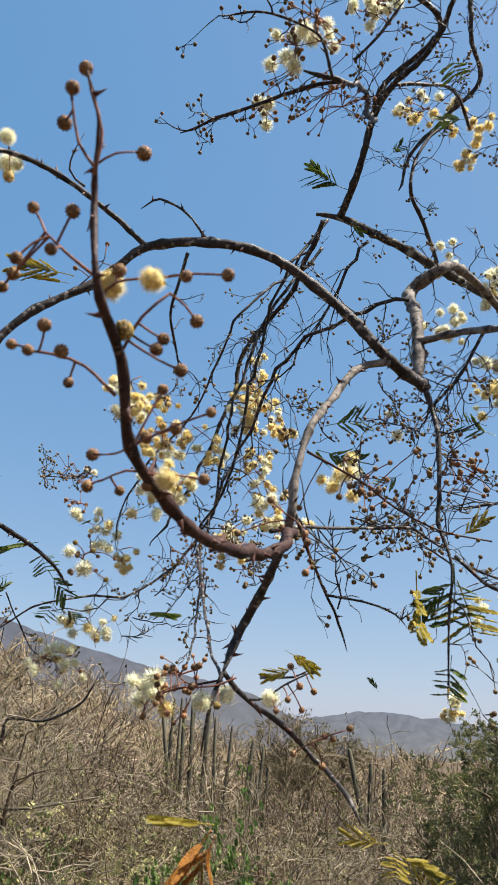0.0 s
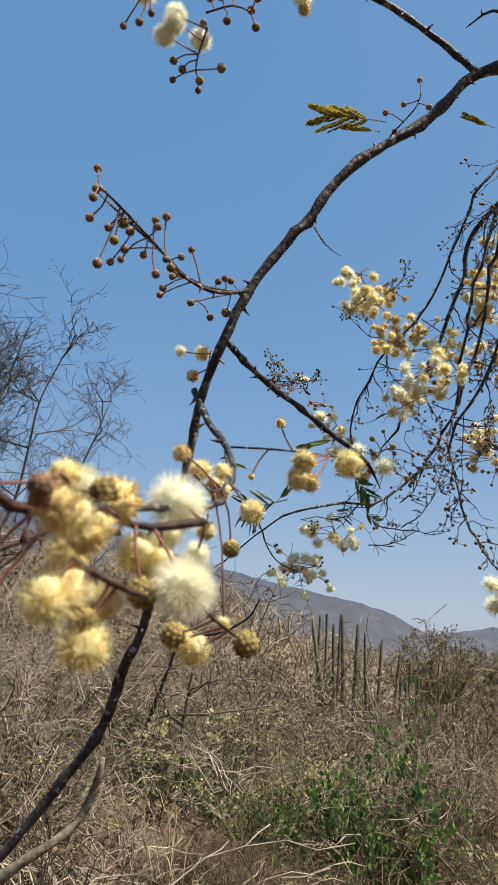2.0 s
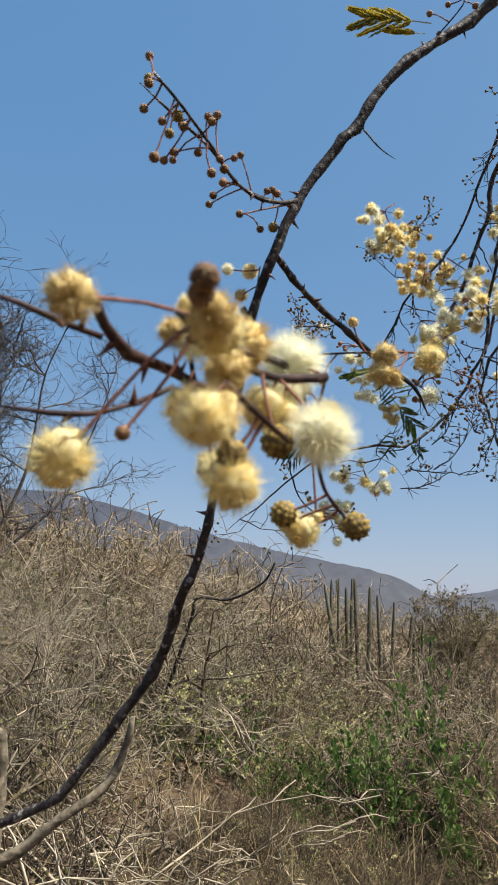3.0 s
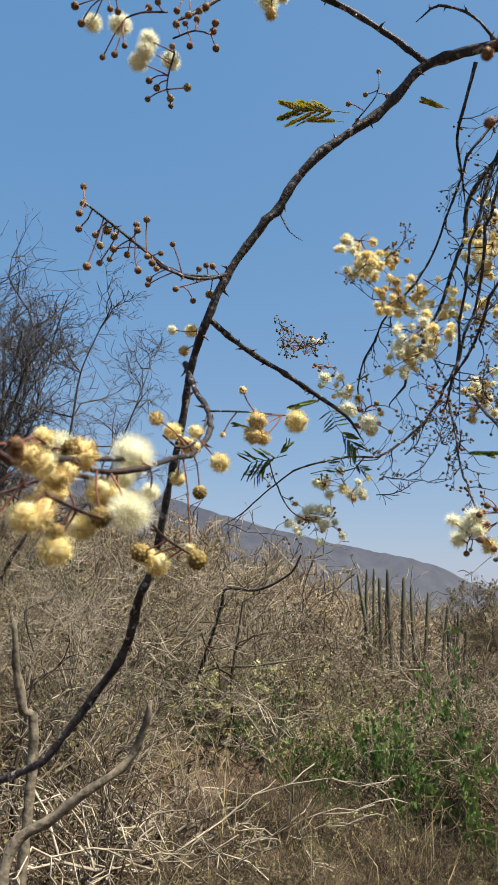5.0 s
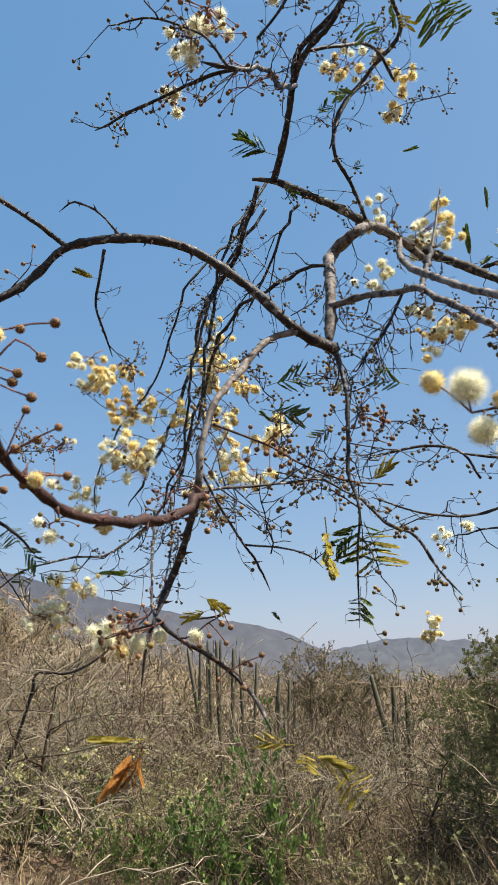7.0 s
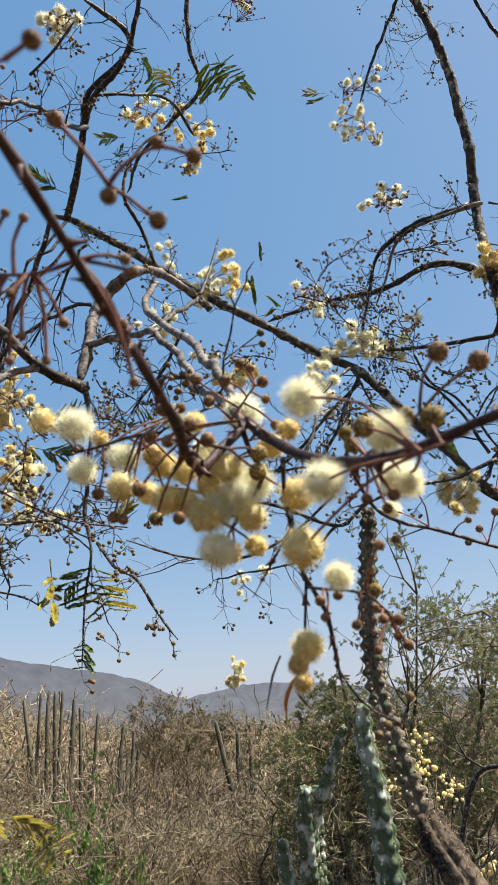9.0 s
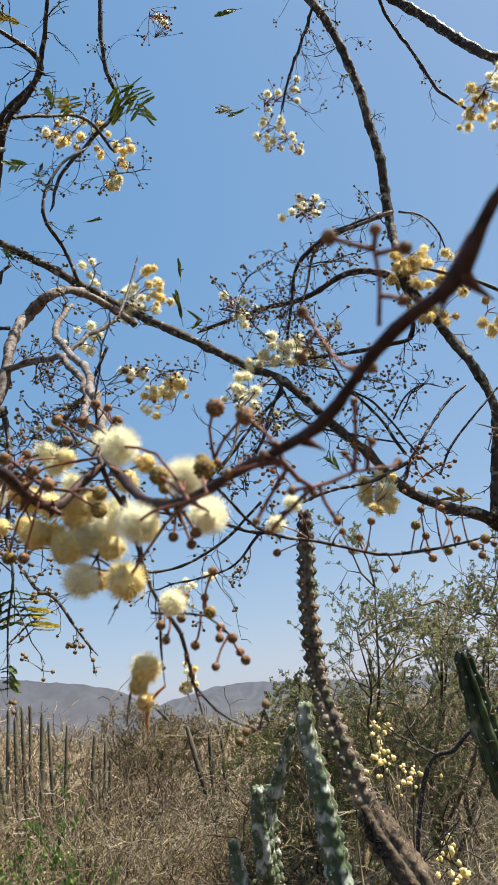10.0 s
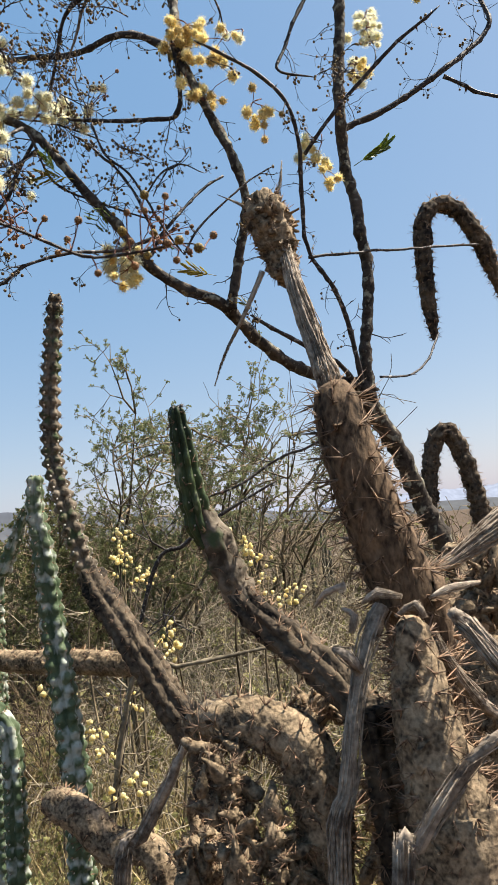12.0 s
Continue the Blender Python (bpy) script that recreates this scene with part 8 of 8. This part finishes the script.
blossom((0.872, 1.425, 3.077), (0.055, 0.055, 0.076), {'cream': 6, 'bud': 14}, 228, 1.12)
blossom((0.843, 1.209, 2.584), (0.020, 0.020, 0.017), {'cream': 2, 'bud': 6}, 229, 1.12)
blossom((0.699, 1.122, 2.165), (0.026, 0.026, 0.019), {'cream': 5, 'yellow': 1}, 230, 1.12)
blossom((0.656, 1.239, 2.362), (0.021, 0.021, 0.019), {'cream': 2, 'bud': 6}, 231, 1.12)
blossom((0.795, 1.331, 2.297), (0.027, 0.027, 0.030), {'cream': 5}, 232, 1.12)
blossom((0.679, 1.377, 2.225), (0.027, 0.027, 0.012), {'cream': 3}, 233, 1.12)
blossom((0.903, 1.416, 2.990), (0.058, 0.058, 0.064), {'cream': 8, 'bud': 8}, 234, 1.12)
blossom((0.688, 1.436, 2.481), (0.030, 0.030, 0.024), {'cream': 3, 'bud': 6}, 235, 1.12)
blossom((0.898, 1.368, 2.706), (0.017, 0.017, 0.017), {'cream': 2, 'bud': 6}, 236, 1.12)
blossom((0.166, 0.893, 2.666), (0.016, 0.016, 0.014), {'cream': 2}, 237, 1.12)
blossom((0.687, 1.305, 2.131), (0.035, 0.035, 0.029), {'cream': 4, 'bud': 6}, 238, 1.12)
blossom((0.577, 1.297, 3.271), (0.059, 0.059, 0.044), {'bud': 14, 'cream': 1}, 239, 1.12)

for kind, m in (("cream", CREAM), ("yellow", YELLOW), ("tan", TAN), ("bud", BUD), ("green", BUD_GREEN)):
    part("bud_mass" if kind in ("bud", "green") else "flower_mass", MASS[kind], m, acacia, LABELS[kind], "stuff")

# panicles of small buds and bare forked twig ends
PANICLE = (Geo(), Geo())


def panicle(at, size, seed, bare=False):
    """A thin forking axis whose side stalks end in tiny buds."""
    rg = random.Random(seed)
    d = twist(rg, (rg.uniform(-0.7, 0.7), 0, rg.uniform(-0.7, 0.9)), 0.3)
    p = Vector(at) - d * size * 0.5
    row = [(*p, 0.0012)]
    for i in range(7):
        d = twist(rg, d, 0.2)
        p = p + d * size / 7
        row.append((*p, 0.0012 - 0.00009 * i))
        for _ in range(2):
            w = twist(rg, d * 0.5, 0.7)
            le = size * rg.uniform(0.12, 0.34)
            e = p + w * le
            tube(PANICLE[0], [(*p, 0.0008), (*((p + e) / 2 + twist(rg, w, 1.0) * le * 0.1), 0.0007), (*e, 0.0005)], 4, origin=ORIGIN, close=False)
            for _ in range(0 if bare else rg.randint(2, 4)):
                q = e + twist(rg, w * 0.5, 0.8) * rg.uniform(0.006, 0.014)
                tube(PANICLE[0], [(*e, 0.0005), (*q, 0.0004)], 3, origin=ORIGIN, close=False)
                ball(PANICLE[1], q - ORIGIN, rg.uniform(0.0018, 0.0030), 4, 6)
    tube(PANICLE[0], row, 5, 0.15, 150, origin=ORIGIN)


for i, (x, y, z) in enumerate([
        (-0.377, 1.452, 2.039), (-0.432, 1.434, 2.043), (-0.142, 1.501, 1.838), (0.015, 1.450, 1.865), (-0.046, 1.438, 1.910), (0.040, 1.444, 1.889),
        (-0.199, 1.478, 2.233), (-0.277, 1.494, 2.195), (-0.126, 1.465, 1.850), (-0.087, 1.470, 1.821), (0.170, 0.921, 1.877), (0.196, 0.942, 1.811)]):
    panicle((x, y, z), 0.085, 300 + i)
for i, (x, y, z) in enumerate([
        (0.112, 1.180, 2.042), (0.248, 1.162, 2.066), (0.222, 1.193, 2.229), (0.321, 1.139, 2.092), (0.379, 1.152, 1.955), (0.261, 1.221, 2.112),
        (0.245, 1.015, 1.812), (0.284, 1.101, 2.152), (0.527, 1.130, 2.187), (0.639, 1.127, 2.257), (0.679, 1.074, 2.321), (0.758, 1.089, 2.161)]):
    panicle((x, y, z), 0.10, 320 + i)
for i, (x, y, z) in enumerate([
        (0.442, 0.990, 2.479), (0.732, 1.108, 2.245), (0.627, 0.993, 2.163), (0.751, 0.978, 2.141), (0.755, 0.864, 2.208), (0.832, 1.019, 2.027),
        (0.658, 1.018, 2.010), (0.625, 1.072, 1.903), (1.201, 0.733, 2.299), (1.132, 0.840, 2.156)]):
    panicle((x, y, z), 0.11, 340 + i)
for i, (x, y, z) in enumerate([(-0.164, 1.512, 1.761), (-0.185, 1.487, 1.740), (-0.145, 1.476, 1.801), (0.149, 0.957, 1.763), (0.261, 1.025, 1.858), (0.886, 0.996, 2.031), (0.785, 0.948, 2.267)]):
    panicle((x, y, z), 0.11, 360 + i, True)
part("brush", PANICLE[0], BARK, acacia, kind="stuff")
part("bud_mass", PANICLE[1], BUD_DARK, acacia, "tiny brown buds in panicles", "stuff")

# leaves
leaf((-0.185, 0.775, 2.051), (-0.974, -0.220, 0.054), 0.97, True)
leaf((-0.191, 0.777, 2.042), (-0.973, -0.222, 0.060), 0.50, True)
leaf((-0.076, 0.823, 2.072), (-0.908, -0.288, 0.304), 0.44, True)
leaf((-0.241, 0.970, 1.778), (-0.958, -0.113, -0.264), 0.67, False)
leaf((-0.241, 0.972, 1.771), (0.371, 0.356, -0.858), 0.50, False)
leaf((-0.234, 1.002, 1.750), (0.594, 0.358, -0.720), 0.71, False)
leaf((-0.227, 1.045, 1.723), (-0.538, 0.157, -0.828), 0.53, False)
leaf((-0.219, 1.051, 1.710), (0.758, 0.339, -0.557), 0.38, False)
leaf((-0.317, 1.078, 1.727), (-0.967, -0.129, -0.222), 0.94, False)
leaf((-0.339, 1.076, 1.719), (-0.770, 0.047, -0.636), 0.59, False)
leaf((-0.363, 1.058, 1.761), (-0.921, -0.280, 0.271), 0.44, False)
leaf((-0.332, 1.076, 1.723), (0.689, -0.091, 0.719), 0.44, False)
leaf((-0.206, 1.019, 1.816), (0.874, 0.024, 0.485), 0.22, False)
leaf((0.258, 0.847, 1.743), (0.004, 0.319, -0.948), 0.98, False)
leaf((0.259, 0.853, 1.726), (-0.737, 0.181, -0.652), 0.72, False)
leaf((0.262, 0.853, 1.726), (0.321, 0.317, -0.893), 0.90, True)
leaf((0.253, 0.858, 1.648), (-0.044, 0.316, -0.948), 0.64, False)
leaf((0.273, 0.887, 1.782), (0.795, -0.156, 0.587), 0.61, True)
leaf((0.136, 1.162, 2.043), (0.981, -0.015, 0.196), 1.04, False)
leaf((0.124, 1.174, 2.005), (0.964, 0.128, -0.234), 1.10, False)
leaf((0.148, 1.185, 1.976), (-0.674, -0.267, 0.689), 0.48, False)
leaf((0.172, 1.157, 2.535), (-0.913, -0.172, 0.370), 1.77, False)
leaf((0.150, 1.153, 2.544), (-0.833, -0.215, 0.510), 0.88, False)
leaf((0.256, 1.178, 2.642), (0.737, -0.181, 0.652), 0.55, False)
leaf((0.316, 1.175, 2.502), (0.897, -0.098, 0.431), 0.38, False)
leaf((0.431, 0.881, 2.611), (0.250, 0.320, -0.914), 1.10, False)
leaf((0.450, 0.882, 2.610), (0.433, 0.307, -0.847), 0.94, False)
leaf((0.180, 1.220, 2.506), (0.873, 0.196, -0.447), 0.52, False)
leaf((0.249, 1.097, 1.940), (-0.825, 0.141, -0.548), 0.62, False)
leaf((0.358, 0.990, 1.960), (-0.962, -0.130, 0.239), 0.76, False)
leaf((0.160, 0.732, 1.598), (-0.563, -0.289, 0.774), 0.19, False)
leaf((0.078, 0.708, 1.626), (0.873, 0.196, -0.447), 0.43, True)
leaf((0.089, 0.713, 1.613), (-0.943, 0.061, -0.328), 0.41, True)
leaf((-0.078, 0.852, 1.675), (0.998, 0.061, -0.026), 0.56, False)
leaf((0.029, 0.683, 1.493), (-0.984, -0.174, 0.031), 0.62, True)
leaf((0.027, 0.673, 1.490), (-0.583, 0.152, -0.798), 0.71, False, True)
leaf((0.030, 0.675, 1.486), (-0.411, 0.209, -0.888), 0.54, False, True)
leaf((0.168, 0.753, 1.481), (-0.980, -0.185, 0.067), 0.51, True)
leaf((0.179, 0.801, 1.470), (0.861, 0.277, -0.427), 0.69, True)
leaf((0.214, 0.823, 1.452), (0.426, 0.334, -0.841), 0.57, True)
leaf((0.178, 0.778, 1.474), (0.061, 0.307, -0.950), 0.34, True)
leaf((0.784, 0.998, 1.956), (-0.353, 0.373, -0.858), 0.67, False)
leaf((0.751, 1.056, 2.016), (-0.902, 0.387, 0.191), 0.84, True)
leaf((1.311, 1.026, 2.109), (0.764, -0.471, 0.441), 1.16, False)
leaf((0.851, 0.882, 1.831), (-0.802, 0.257, 0.539), 0.25, False)
leaf((0.981, 0.894, 1.755), (-0.854, 0.311, 0.418), 0.38, True)
leaf((0.904, 0.866, 1.791), (-0.891, 0.362, 0.275), 0.69, True)
leaf((1.229, 0.978, 2.575), (0.389, 0.032, -0.921), 0.35, False)
leaf((0.345, 1.010, 2.716), (0.166, 0.348, -0.923), 0.74, False)
leaf((0.289, 0.900, 2.739), (-0.873, -0.066, 0.483), 0.90, True)
leaf((0.548, 1.249, 2.320), (-0.134, -0.353, 0.926), 0.94, False)
leaf((0.559, 1.252, 2.308), (0.721, -0.348, 0.600), 0.44, False)
leaf((0.280, 1.162, 2.633), (-0.808, -0.114, 0.578), 0.28, False)
leaf((0.797, 1.357, 3.042), (-0.922, 0.254, -0.293), 0.75, False)
leaf((0.586, 0.505, 1.723), (-0.571, -0.233, 0.787), 0.31, False)
leaf((0.214, 0.829, 1.729), (0.061, 0.366, -0.929), 0.97, True)
leaf((0.335, 0.701, 2.384), (0.05, 0.10, -0.99), 0.42)
leaf((0.349, 0.709, 2.378), (0.25, 0.10, -0.95), 0.42, True)
leaf((0.299, 0.613, 2.390), (-0.60, 0.10, 0.40), 0.45, True)
leaf((0.302, 0.808, 2.345), (-0.70, 0.20, 0.10), 0.60)
leaf((0.364, 0.905, 2.314), (0.60, 0.20, 0.30), 0.40)
leaf((0.683, 0.881, 2.787), (-0.80, 0.10, -0.20), 0.70)
leaf((0.676, 1.015, 2.674), (-0.85, 0.10, 0.05), 0.55, True)
leaf((0.528, 1.040, 2.288), (0.05, 0.10, 0.95), 0.60)
leaf((0.531, 1.065, 2.250), (0.60, 0.10, -0.50), 0.50)
leaf((0.459, 0.675, 2.331), (0.15, 0.10, -0.95), 0.45)
